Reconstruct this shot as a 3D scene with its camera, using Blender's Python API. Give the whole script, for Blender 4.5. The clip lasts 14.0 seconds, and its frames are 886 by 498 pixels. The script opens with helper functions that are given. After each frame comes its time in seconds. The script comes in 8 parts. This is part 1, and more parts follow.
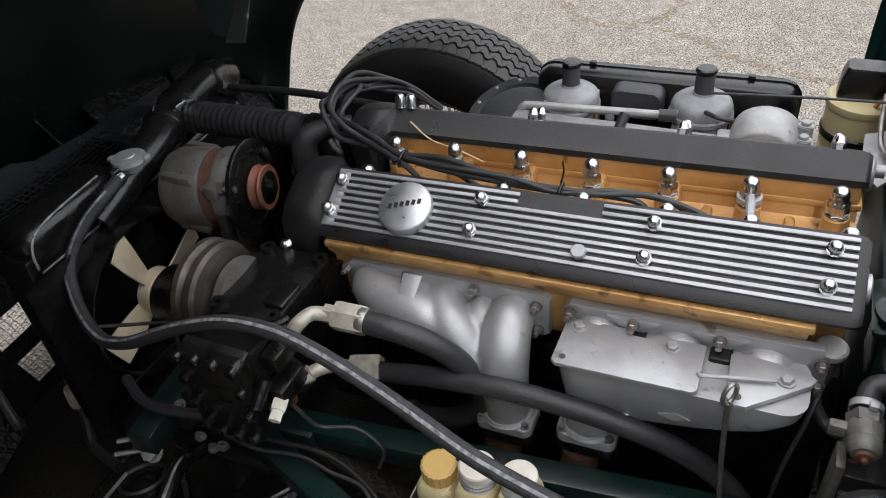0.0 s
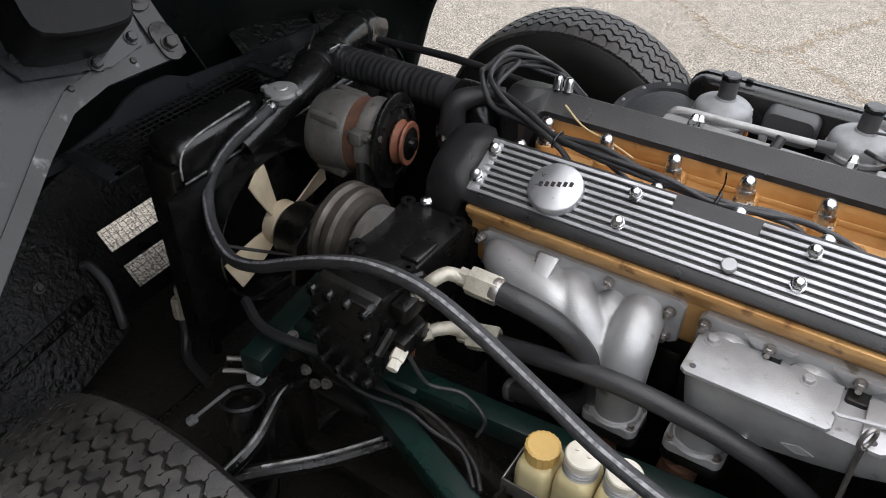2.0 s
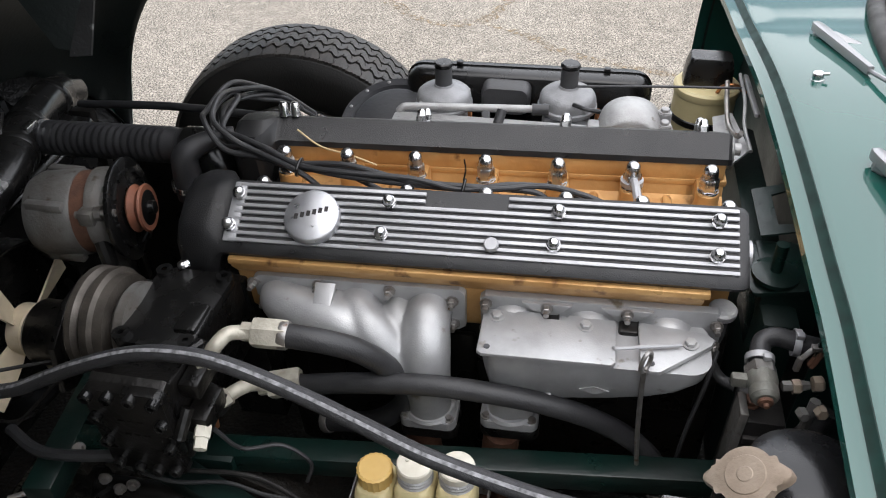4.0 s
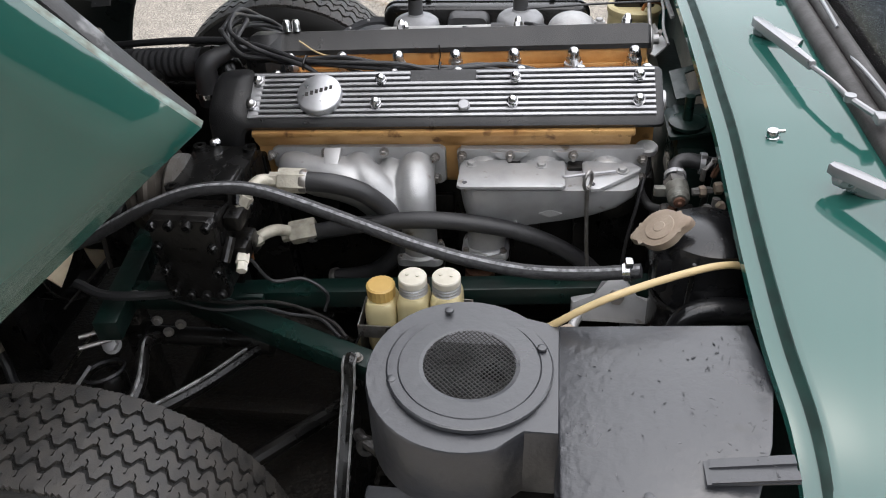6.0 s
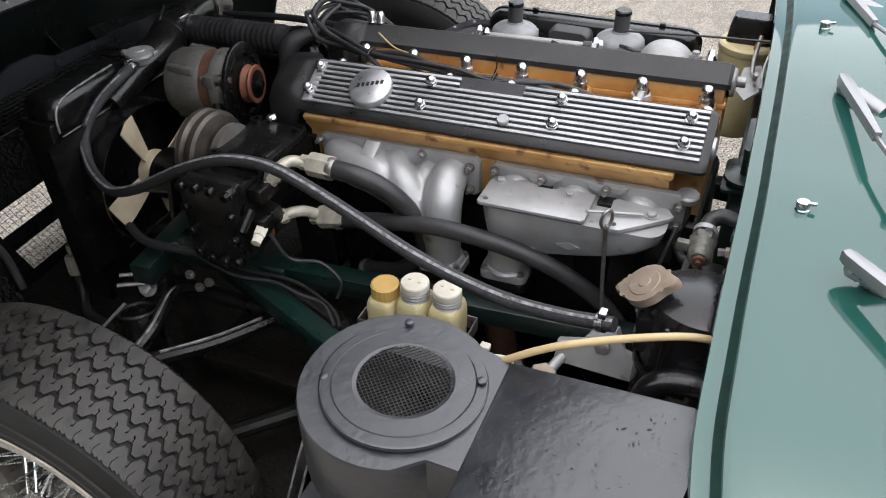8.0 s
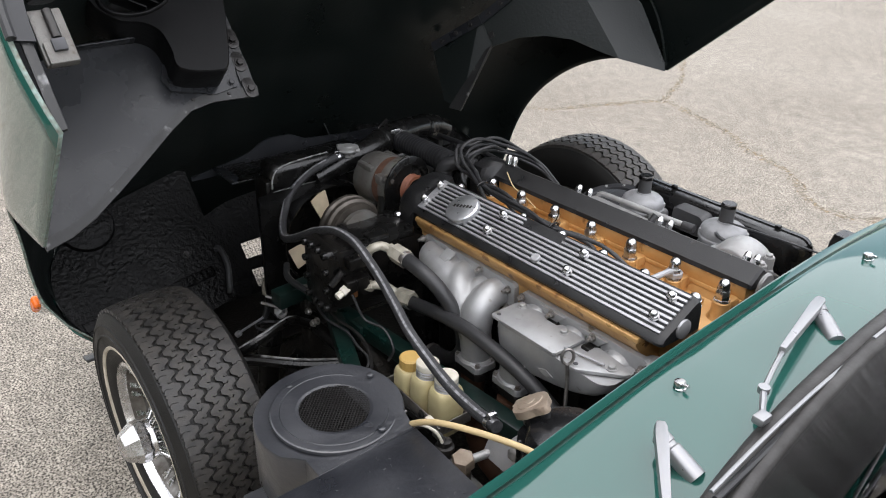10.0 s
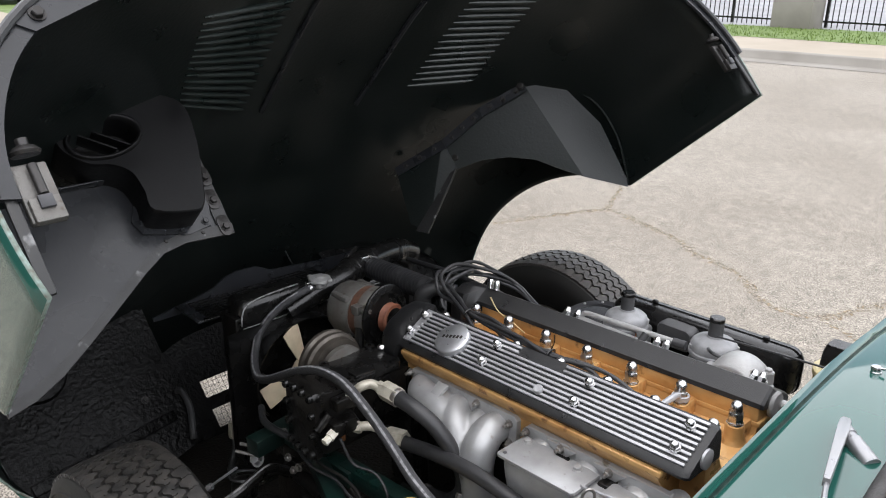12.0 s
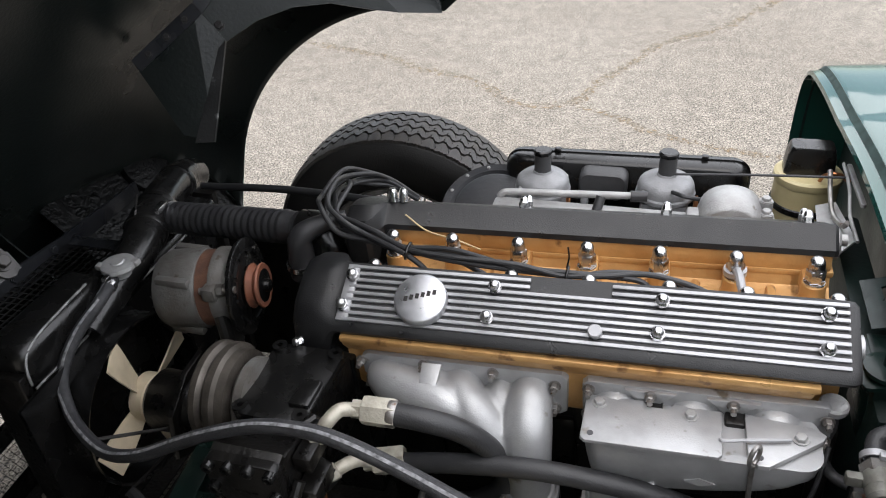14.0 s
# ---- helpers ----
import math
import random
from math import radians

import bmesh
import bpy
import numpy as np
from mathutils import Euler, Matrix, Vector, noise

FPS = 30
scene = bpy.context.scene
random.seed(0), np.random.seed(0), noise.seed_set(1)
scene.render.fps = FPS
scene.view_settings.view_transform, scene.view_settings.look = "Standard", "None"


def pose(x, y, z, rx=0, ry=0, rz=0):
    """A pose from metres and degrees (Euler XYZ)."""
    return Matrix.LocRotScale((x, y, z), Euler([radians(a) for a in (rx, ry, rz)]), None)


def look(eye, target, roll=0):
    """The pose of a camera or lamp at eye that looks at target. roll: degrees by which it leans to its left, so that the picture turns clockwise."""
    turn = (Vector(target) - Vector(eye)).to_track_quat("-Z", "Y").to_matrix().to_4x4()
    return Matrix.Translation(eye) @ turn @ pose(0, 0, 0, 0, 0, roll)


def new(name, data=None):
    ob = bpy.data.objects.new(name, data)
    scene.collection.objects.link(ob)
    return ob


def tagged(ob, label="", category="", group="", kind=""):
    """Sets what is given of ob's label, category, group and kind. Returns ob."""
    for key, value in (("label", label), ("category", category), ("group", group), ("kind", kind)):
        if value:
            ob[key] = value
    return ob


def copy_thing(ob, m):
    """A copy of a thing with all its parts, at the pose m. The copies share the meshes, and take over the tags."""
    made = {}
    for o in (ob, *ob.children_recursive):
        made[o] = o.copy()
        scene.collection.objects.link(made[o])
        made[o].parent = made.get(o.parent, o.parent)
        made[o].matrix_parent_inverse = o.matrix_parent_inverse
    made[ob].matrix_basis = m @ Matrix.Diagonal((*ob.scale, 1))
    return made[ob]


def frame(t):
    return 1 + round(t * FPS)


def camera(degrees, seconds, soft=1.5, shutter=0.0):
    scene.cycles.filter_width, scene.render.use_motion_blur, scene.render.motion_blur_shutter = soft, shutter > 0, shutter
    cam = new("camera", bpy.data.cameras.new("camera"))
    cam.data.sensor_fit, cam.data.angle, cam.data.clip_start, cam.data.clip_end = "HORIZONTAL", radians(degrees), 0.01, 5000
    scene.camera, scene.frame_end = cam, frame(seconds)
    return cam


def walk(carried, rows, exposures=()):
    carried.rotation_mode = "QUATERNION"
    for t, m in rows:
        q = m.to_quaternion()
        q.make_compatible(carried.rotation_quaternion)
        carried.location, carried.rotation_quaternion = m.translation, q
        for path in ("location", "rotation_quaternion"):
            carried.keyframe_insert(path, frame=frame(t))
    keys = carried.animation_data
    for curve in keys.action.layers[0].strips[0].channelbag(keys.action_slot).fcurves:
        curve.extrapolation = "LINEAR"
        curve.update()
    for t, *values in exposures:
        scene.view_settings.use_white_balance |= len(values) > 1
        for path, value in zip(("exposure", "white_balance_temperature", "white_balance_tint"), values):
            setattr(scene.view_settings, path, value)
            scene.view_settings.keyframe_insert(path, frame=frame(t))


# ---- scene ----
cam = camera(59.9, 14.0, 1.05)
METRES, EYE, TILT, LEAN, TURN = 2.6, 1.35, -39.0, 5.0, 23.43
ROWS = [
    (0.0, 0.0, 0.0, 0.0, 0.0, 0.0, -0.0),
    (0.5, -0.0245, -0.0013, 0.0027, 4.56, 0.15, -5.48),
    (1.0, -0.0357, -0.0038, -0.0017, 6.44, -0.39, -10.52),
    (1.5, -0.0389, -0.0025, -0.022, 6.63, -1.93, -13.3),
    (2.0, -0.0412, -0.0029, -0.01, 4.39, -1.53, -11.21),
    (2.5, -0.0503, 0.0082, 0.0031, 0.19, -1.09, -6.19),
    (3.0, -0.0551, 0.009, 0.0104, -5.18, -0.59, -1.32),
    (3.5, -0.0462, 0.0061, 0.0095, -10.32, -0.76, 2.67),
    (6.0, -0.0824, -0.091, -0.0913, -14.85, 0.62, 8.14),
    (6.5, -0.098, -0.1156, -0.1121, -15.23, 0.69, 8.6),
    (7.0, -0.0938, -0.1176, -0.1145, -13.94, 0.43, 7.76),
    (7.5, -0.0491, -0.1002, -0.1009, -8.59, 0.56, 2.75),
    (10.0, 0.2093, -0.1778, -0.0704, 19.97, 5.59, -22.34),
    (10.5, 0.2178, -0.193, -0.0695, 24.73, 8.39, -24.7),
    (11.0, 0.2182, -0.1934, -0.0651, 24.59, 11.75, -24.78),
    (11.5, 0.2033, -0.1874, -0.0635, 21.11, 14.21, -22.91),
    (12.0, 0.161, -0.1728, -0.0656, 15.66, 15.26, -18.48),
    (12.5, 0.1065, -0.132, -0.063, 10.12, 13.68, -12.84),
    (13.0, 0.0547, -0.06, -0.0277, 5.14, 10.47, -7.74),
    (13.5, -0.0007, -0.0218, -0.0046, -1.18, 7.05, -1.4),
    (14.0, -0.0542, -0.0139, 0.0093, -6.52, 5.28, 3.78),
]
walk(cam, [(t, pose(0.70, -0.82, EYE, TILT, LEAN, TURN) @ pose(METRES * x, METRES * y, METRES * z, 90 + pitch, roll, yaw)) for t, x, y, z, yaw, pitch, roll in ROWS], [(0.0, 1.0), (0.5, 1.06), (1.5, 1.27), (14.0, 1.3)])

# ---- daylight: a bright overcast sky ----
world = bpy.data.worlds.new("sky")
scene.world = world
world.use_nodes = True
wn = world.node_tree.nodes
sky = wn.new("ShaderNodeTexSky")
sky.sky_type = 'NISHITA'
sky.sun_disc = False
sky.sun_elevation = radians(80)
sky.sun_rotation = radians(149)
sky.air_density, sky.dust_density, sky.ozone_density = 1.0, 1.2, 1.0
wn["Background"].inputs["Strength"].default_value = 0.112
haze = wn.new("ShaderNodeHueSaturation")
haze.inputs["Saturation"].default_value = 0.5
world.node_tree.links.new(sky.outputs[0], haze.inputs["Color"])
world.node_tree.links.new(haze.outputs[0], wn["Background"].inputs["Color"])
sun = new("sun", bpy.data.lights.new("sun", 'SUN'))
sun.data.energy, sun.data.angle, sun.data.color = 2.35, radians(160), (1.0, 0.968, 0.95)
sun.matrix_world = look((0.7, -1.2, 8), (0, 0, 0))


# ---- materials ----
def material(name, base, rough=0.5, metal=0.0, dark=None, scale=30.0, amount=0.5, bump=0.0, bump_scale=200.0,
             rust=None, rust_amount=0.0, coat=0.0, spec=0.5, trans=0.0, island=0.0, coat_ior=1.5, depth=0.002):
    """A surface with a coarse and a fine variation in colour, roughness and relief."""
    m = bpy.data.materials.new(name)
    m.use_nodes = True
    n, l = m.node_tree.nodes, m.node_tree.links
    b = n["Principled BSDF"]
    tc = n.new("ShaderNodeTexCoord")
    big = n.new("ShaderNodeTexNoise")
    big.inputs["Scale"].default_value, big.inputs["Detail"].default_value = scale, 6
    fine = n.new("ShaderNodeTexNoise")
    fine.inputs["Scale"].default_value, fine.inputs["Detail"].default_value = bump_scale, 4
    for t in (big, fine):
        l.new(tc.outputs["Object"], t.inputs["Vector"])
    ramp = n.new("ShaderNodeValToRGB")
    ramp.color_ramp.elements[0].position, ramp.color_ramp.elements[1].position = 0.35, 0.68
    l.new(big.outputs["Fac"], ramp.inputs["Fac"])
    mix = n.new("ShaderNodeMixRGB")
    mix.inputs["Color1"].default_value = (*base, 1)
    mix.inputs["Color2"].default_value = (*(dark or [c * 0.6 for c in base]), 1)
    sc = n.new("ShaderNodeMath")
    sc.operation = 'MULTIPLY'
    sc.inputs[1].default_value = amount
    l.new(ramp.outputs["Color"], sc.inputs[0])
    l.new(sc.outputs[0], mix.inputs["Fac"])
    col = mix.outputs["Color"]
    if rust_amount:
        rn = n.new("ShaderNodeTexNoise")
        rn.inputs["Scale"].default_value, rn.inputs["Detail"].default_value = scale * 2.3, 8
        l.new(tc.outputs["Object"], rn.inputs["Vector"])
        rr = n.new("ShaderNodeValToRGB")
        rr.color_ramp.elements[0].position, rr.color_ramp.elements[1].position = 0.72 - 0.3 * rust_amount, 0.8 - 0.25 * rust_amount
        l.new(rn.outputs["Fac"], rr.inputs["Fac"])
        rm = n.new("ShaderNodeMixRGB")
        rm.inputs["Color2"].default_value = (*(rust or (0.09, 0.04, 0.02)), 1)
        l.new(rr.outputs["Color"], rm.inputs["Fac"])
        l.new(col, rm.inputs["Color1"])
        col = rm.outputs["Color"]
    if island:
        gi = n.new("ShaderNodeNewGeometry")
        hv = n.new("ShaderNodeHueSaturation")
        mr = n.new("ShaderNodeMapRange")
        mr.inputs["To Min"].default_value, mr.inputs["To Max"].default_value = 1 - island, 1 + island
        l.new(gi.outputs["Random Per Island"], mr.inputs["Value"])
        l.new(mr.outputs[0], hv.inputs["Value"])
        l.new(col, hv.inputs["Color"])
        col = hv.outputs["Color"]
    l.new(col, b.inputs["Base Color"])
    rg = n.new("ShaderNodeMapRange")
    rg.inputs["From Min"].default_value, rg.inputs["From Max"].default_value = 0.3, 0.7
    rg.inputs["To Min"].default_value, rg.inputs["To Max"].default_value = max(0.02, rough - 0.1), min(1, rough + 0.12)
    l.new(big.outputs["Fac"], rg.inputs["Value"])
    l.new(rg.outputs[0], b.inputs["Roughness"])
    b.inputs["Metallic"].default_value = metal
    b.inputs["Coat Weight"].default_value = coat
    b.inputs["Coat Roughness"].default_value = 0.06
    b.inputs["Coat IOR"].default_value = coat_ior
    b.inputs["Specular IOR Level"].default_value = spec
    b.inputs["Transmission Weight"].default_value = trans
    if bump:
        bp = n.new("ShaderNodeBump")
        bp.inputs["Strength"].default_value, bp.inputs["Distance"].default_value = bump, depth
        l.new(fine.outputs["Fac"], bp.inputs["Height"])
        l.new(bp.outputs[0], b.inputs["Normal"])
    return m


GREEN = material("green_paint", (0.0165, 0.078, 0.0635), 0.4, 0.0, (0.012, 0.066, 0.0525), 3, 0.5, coat=1.0, spec=0.0, coat_ior=1.78)
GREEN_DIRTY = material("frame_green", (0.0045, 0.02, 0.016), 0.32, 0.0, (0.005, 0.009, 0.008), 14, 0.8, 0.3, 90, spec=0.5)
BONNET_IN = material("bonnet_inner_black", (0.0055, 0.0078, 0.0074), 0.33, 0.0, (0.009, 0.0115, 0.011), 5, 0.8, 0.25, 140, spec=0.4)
PANEL = material("panel_black", (0.011, 0.012, 0.014), 0.27, 0.0, (0.019, 0.02, 0.023), 9, 0.8, 0.2, 60, (0.045, 0.047, 0.05), 0.1, spec=0.45)
BLACK = material("black_enamel", (0.005, 0.005, 0.005), 0.25, 0.0, (0.009, 0.0085, 0.008), 20, 0.7, 0.12, 220, spec=0.5)
CRACKLE = material("satin_black_cover", (0.009, 0.009, 0.0095), 0.36, 0.0, (0.016, 0.016, 0.0165), 25, 0.6, 0.3, 700, spec=0.45)
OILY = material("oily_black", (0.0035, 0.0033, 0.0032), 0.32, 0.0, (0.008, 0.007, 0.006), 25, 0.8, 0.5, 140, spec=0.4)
UNDERSEAL = material("underseal", (0.0016, 0.0016, 0.0016), 0.3, 0.0, (0.0028, 0.0028, 0.0028), 12, 0.7, 0.9, 85, spec=0.16, depth=0.005)
RUBBER = material("hose_rubber", (0.02, 0.02, 0.0215), 0.44, 0.0, (0.032, 0.032, 0.033), 30, 0.7, 0.25, 400, spec=0.5)
TYRE = material("tyre_rubber", (0.008, 0.0078, 0.0075), 0.62, 0.0, (0.016, 0.015, 0.013), 12, 0.8, 0.35, 260, spec=0.35)
GOLD = material("gold_head_paint", (0.6, 0.36, 0.145), 0.36, 0.35, (0.4, 0.2, 0.065), 14, 0.85, 0.55, 90, (0.17, 0.08, 0.032), 0.36)
ALU = material("cast_aluminium_paint", (0.42, 0.422, 0.425), 0.42, 0.5, (0.29, 0.29, 0.29), 16, 0.9, 0.2, 420, (0.17, 0.15, 0.12), 0.26)
CARB = material("grey_die_cast", (0.27, 0.272, 0.278), 0.5, 0.2, (0.18, 0.18, 0.184), 35, 0.85, 0.4, 320, (0.07, 0.06, 0.05), 0.18)
DUCT = material("matt_moulded_black", (0.0035, 0.0035, 0.0038), 0.42, 0.0, (0.0065, 0.0065, 0.0068), 14, 0.8, 0.3, 90, spec=0.16)
DRUM = material("worn_grey_black", (0.03, 0.031, 0.034), 0.42, 0.0, (0.048, 0.048, 0.05), 18, 0.8, 0.3, 150)
NECK = material("dark_grey_plastic", (0.04, 0.04, 0.042), 0.5, 0.0, (0.065, 0.065, 0.066), 40, 0.8, 0.3, 300)
CAST = material("dull_cast_aluminium", (0.4, 0.4, 0.395), 0.46, 0.45, (0.27, 0.265, 0.26), 28, 0.8, 0.5, 300, (0.1, 0.075, 0.05), 0.15)
POLISHED = material("polished_aluminium", (0.41, 0.41, 0.42), 0.48, 0.55, (0.36, 0.36, 0.37), 30, 0.7, 0.1, 500)
CHROME = material("chrome", (0.68, 0.68, 0.69), 0.24, 1.0, (0.45, 0.44, 0.43), 60, 0.7)
STEEL = material("dull_steel", (0.34, 0.33, 0.32), 0.4, 0.8, (0.16, 0.14, 0.12), 40, 0.8, 0.3, 300, (0.12, 0.06, 0.03), 0.3)
BOX = material("heater_grey_black", (0.015, 0.016, 0.0196), 0.36, 0.0, (0.024, 0.0252, 0.03), 9, 0.9, 0.45, 75, (0.008, 0.008, 0.009), 0.2, spec=0.8, depth=0.0025)
BOX.node_tree.nodes["Principled BSDF"].inputs["IOR"].default_value = 1.6
CREAM = material("cream_plastic", (0.6, 0.52, 0.3), 0.4, 0.0, (0.48, 0.4, 0.2), 22, 0.8, 0.1, 200)
WHITE = material("white_plastic", (0.68, 0.65, 0.56), 0.45, 0.0, (0.5, 0.46, 0.37), 40, 0.8)
YELLOW = material("amber_plastic", (0.6, 0.4, 0.13), 0.45, 0.0, (0.5, 0.31, 0.09), 30, 0.6)
FAN = material("aged_fan_plastic", (0.66, 0.56, 0.4), 0.5, 0.0, (0.4, 0.32, 0.21), 20, 0.7)
TREAD = material("tread_rubber", (0.022, 0.021, 0.0198), 0.5, 0.0, (0.05, 0.044, 0.038), 40, 0.9, 0.4, 420, spec=0.5)
WHITEWALL = material("cream_line", (0.5, 0.45, 0.36), 0.6, 0.0, (0.3, 0.26, 0.2), 30, 0.7)
BRUSHED = material("brushed_aluminium", (0.62, 0.63, 0.65), 0.35, 0.9, (0.5, 0.5, 0.52), 60, 0.6, 0.1, 600)
BRAID = material("braided_hose", (0.022, 0.022, 0.024), 0.5, 0.0, (0.055, 0.055, 0.058), 160, 0.8, 0.6, 900, spec=0.4)
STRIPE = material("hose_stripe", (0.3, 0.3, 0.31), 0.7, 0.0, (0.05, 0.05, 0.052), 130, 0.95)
DASH = material("dash_reflection_green", (0.02, 0.034, 0.029), 0.5, 0.0, (0.03, 0.045, 0.038), 6, 0.7, 0.3, 300)
VALVE = material("grey_green_casting", (0.17, 0.17, 0.15), 0.5, 0.35, (0.1, 0.095, 0.08), 40, 0.9, 0.4, 260)
BATTERY = material("battery_plastic", (0.035, 0.036, 0.04), 0.4, 0.0, (0.06, 0.062, 0.066), 12, 0.8, 0.2, 160, (0.1, 0.085, 0.07), 0.1)
BARREL = material("dirty_wheel_barrel", (0.2, 0.19, 0.175), 0.5, 0.7, (0.06, 0.05, 0.04), 30, 0.9, 0.3, 200, (0.1, 0.06, 0.035), 0.25)
COPPER = material("copper", (0.45, 0.2, 0.09), 0.35, 0.9, (0.3, 0.13, 0.06), 40, 0.6)
RUSTY = material("rusty_brown", (0.13, 0.06, 0.035), 0.7, 0.2, (0.07, 0.035, 0.025), 40, 0.8, 0.5, 300)
ORANGE = material("rusted_pulley", (0.24, 0.085, 0.045), 0.6, 0.1, (0.13, 0.055, 0.035), 40, 0.8, 0.4, 300)
FITTING = material("cream_plated_fitting", (0.46, 0.43, 0.36), 0.45, 0.3, (0.26, 0.24, 0.19), 60, 0.8, 0.3, 300)
TAN = material("tan_tube", (0.5, 0.38, 0.2), 0.45, 0.0, (0.4, 0.3, 0.15), 30, 0.6)
LABEL = material("label_paper", (0.6, 0.61, 0.63), 0.5, 0.0, (0.5, 0.5, 0.52), 40, 0.5)
INK = material("dark_print", (0.05, 0.05, 0.055), 0.6)
STEEL_DARK = material("blackened_steel", (0.045, 0.043, 0.042), 0.38, 0.6, (0.02, 0.018, 0.017), 30, 0.8, 0.4, 200)
WORN = material("worn_black_on_steel", (0.02, 0.02, 0.02), 0.4, 0.2, (0.032, 0.032, 0.032), 16, 0.8, 0.3, 150, (0.2, 0.2, 0.2), 0.28)
TANKBLACK = material("glossy_tank_black", (0.006, 0.006, 0.0065), 0.22, 0.0, (0.011, 0.011, 0.012), 20, 0.6, 0.15, 200)
CAPMETAL = material("corroded_cap", (0.33, 0.27, 0.21), 0.55, 0.4, (0.2, 0.15, 0.11), 30, 0.8, 0.3, 300)
LOUVRE = material("louvre_black", (0.008, 0.013, 0.012), 0.34, 0.0, (0.015, 0.02, 0.019), 12, 0.7, 0.2, 200)
AMBER = material("orange_lens", (0.75, 0.16, 0.02), 0.2, 0.0, (0.6, 0.1, 0.01), 20, 0.5)
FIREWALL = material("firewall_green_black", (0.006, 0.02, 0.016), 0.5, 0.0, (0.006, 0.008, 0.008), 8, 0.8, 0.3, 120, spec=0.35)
GLASS = bpy.data.materials.new("windscreen_glass")
GLASS.use_nodes = True
gn, gl = GLASS.node_tree.nodes, GLASS.node_tree.links
clear, gloss, edge, blend = gn.new("ShaderNodeBsdfTransparent"), gn.new("ShaderNodeBsdfGlossy"), gn.new("ShaderNodeFresnel"), gn.new("ShaderNodeMixShader")
clear.inputs["Color"].default_value = (0.8, 0.86, 0.83, 1)
gloss.inputs["Roughness"].default_value = 0.02
edge.inputs["IOR"].default_value = 1.5
gl.new(edge.outputs[0], blend.inputs[0])
gl.new(clear.outputs[0], blend.inputs[1])
gl.new(gloss.outputs[0], blend.inputs[2])
gl.new(blend.outputs[0], gn["Material Output"].inputs["Surface"])
CRACKS = material("crack_dirt", (0.23, 0.165, 0.09), 0.9, 0.0, (0.27, 0.215, 0.15), 25, 0.95, 0.4, 200)
CONCRETE = material("kerb_concrete", (0.23, 0.215, 0.19), 0.85, 0.0, (0.18, 0.165, 0.145), 1.5, 0.8, 0.3, 60)
PAVE = material("pavement_concrete", (0.29, 0.25, 0.195), 0.85, 0.0, (0.24, 0.205, 0.16), 0.8, 0.7, 0.3, 60)
GRASS = material("grass", (0.1, 0.155, 0.025), 0.8, 0.0, (0.07, 0.11, 0.018), 2.5, 0.8, 0.3, 40, island=0.3)
ASPHALT_FAR = material("far_asphalt", (0.26, 0.26, 0.27), 0.9, 0.0, (0.2, 0.2, 0.21), 0.6, 0.7)
PAINT_BLACK = material("black_car_paint", (0.006, 0.006, 0.007), 0.25, 0.0, coat=0.3, spec=0.3)
PAINT_SILVER = material("silver_car_paint", (0.4, 0.42, 0.44), 0.3, 0.6, coat=0.6)
DARKGLASS = material("dark_car_glass", (0.02, 0.025, 0.03), 0.08)
REDLENS = material("red_lens", (0.4, 0.01, 0.01), 0.2)
POLE = material("pole_wood", (0.16, 0.1, 0.06), 0.8, 0.0, (0.1, 0.06, 0.04), 6, 0.8)
# gritty near-black for dirty low tubes and for the shaded ground below
SHADE_GRIME = material("shaded_grime", (0.008, 0.007, 0.006), 0.6, 0.0, (0.022, 0.018, 0.014), 90, 0.9, 1.0, 130, (0.09, 0.075, 0.055), 0.1, spec=0.3, depth=0.005)
DIRTY_ALU = material("dirty_aluminium", (0.15, 0.147, 0.14), 0.5, 0.4, (0.1, 0.09, 0.078), 26, 0.9, 0.5, 220, (0.06, 0.045, 0.032), 0.3)
BRONZED = material("grimy_clutch_steel", (0.1, 0.088, 0.075), 0.45, 0.6, (0.04, 0.034, 0.028), 30, 0.9, 0.3, 260)
SILVERED = material("dull_silver", (0.32, 0.32, 0.33), 0.36, 0.7, (0.36, 0.36, 0.36), 50, 0.7)
PRIMER = material("chipped_primer", (0.2, 0.27, 0.24), 0.6, 0.0, (0.09, 0.07, 0.05), 120, 0.8)
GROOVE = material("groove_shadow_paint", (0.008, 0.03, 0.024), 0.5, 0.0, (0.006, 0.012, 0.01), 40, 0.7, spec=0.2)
WORN_EDGE = material("worn_bright_edge", (0.3, 0.3, 0.3), 0.5, 0.3, (0.06, 0.058, 0.055), 45, 0.95, 0.4, 200)
SCRATCH = material("pale_scratch", (0.09, 0.09, 0.095), 0.5, 0.0, (0.02, 0.02, 0.02), 60, 0.9)
AGED_RUBBER = material("aged_grey_rubber", (0.04, 0.038, 0.036), 0.55, 0.0, (0.024, 0.022, 0.021), 30, 0.8, 0.3, 260)
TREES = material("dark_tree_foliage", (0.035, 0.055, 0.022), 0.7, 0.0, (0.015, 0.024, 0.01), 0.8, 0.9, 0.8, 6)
# the dirt in the cracks is broken up: asphalt shows between its grains
cn, ck = CRACKS.node_tree.nodes, CRACKS.node_tree.links
ctex, cramp = cn.new("ShaderNodeTexNoise"), cn.new("ShaderNodeValToRGB")
ctex.inputs["Scale"].default_value, ctex.inputs["Detail"].default_value = 55, 5
cramp.color_ramp.elements[0].position, cramp.color_ramp.elements[1].position = 0.45, 0.68
ck.new(cn["Texture Coordinate"].outputs["Object"], ctex.inputs["Vector"])
ck.new(ctex.outputs["Fac"], cramp.inputs["Fac"])
ck.new(cramp.outputs["Color"], cn["Principled BSDF"].inputs["Alpha"])


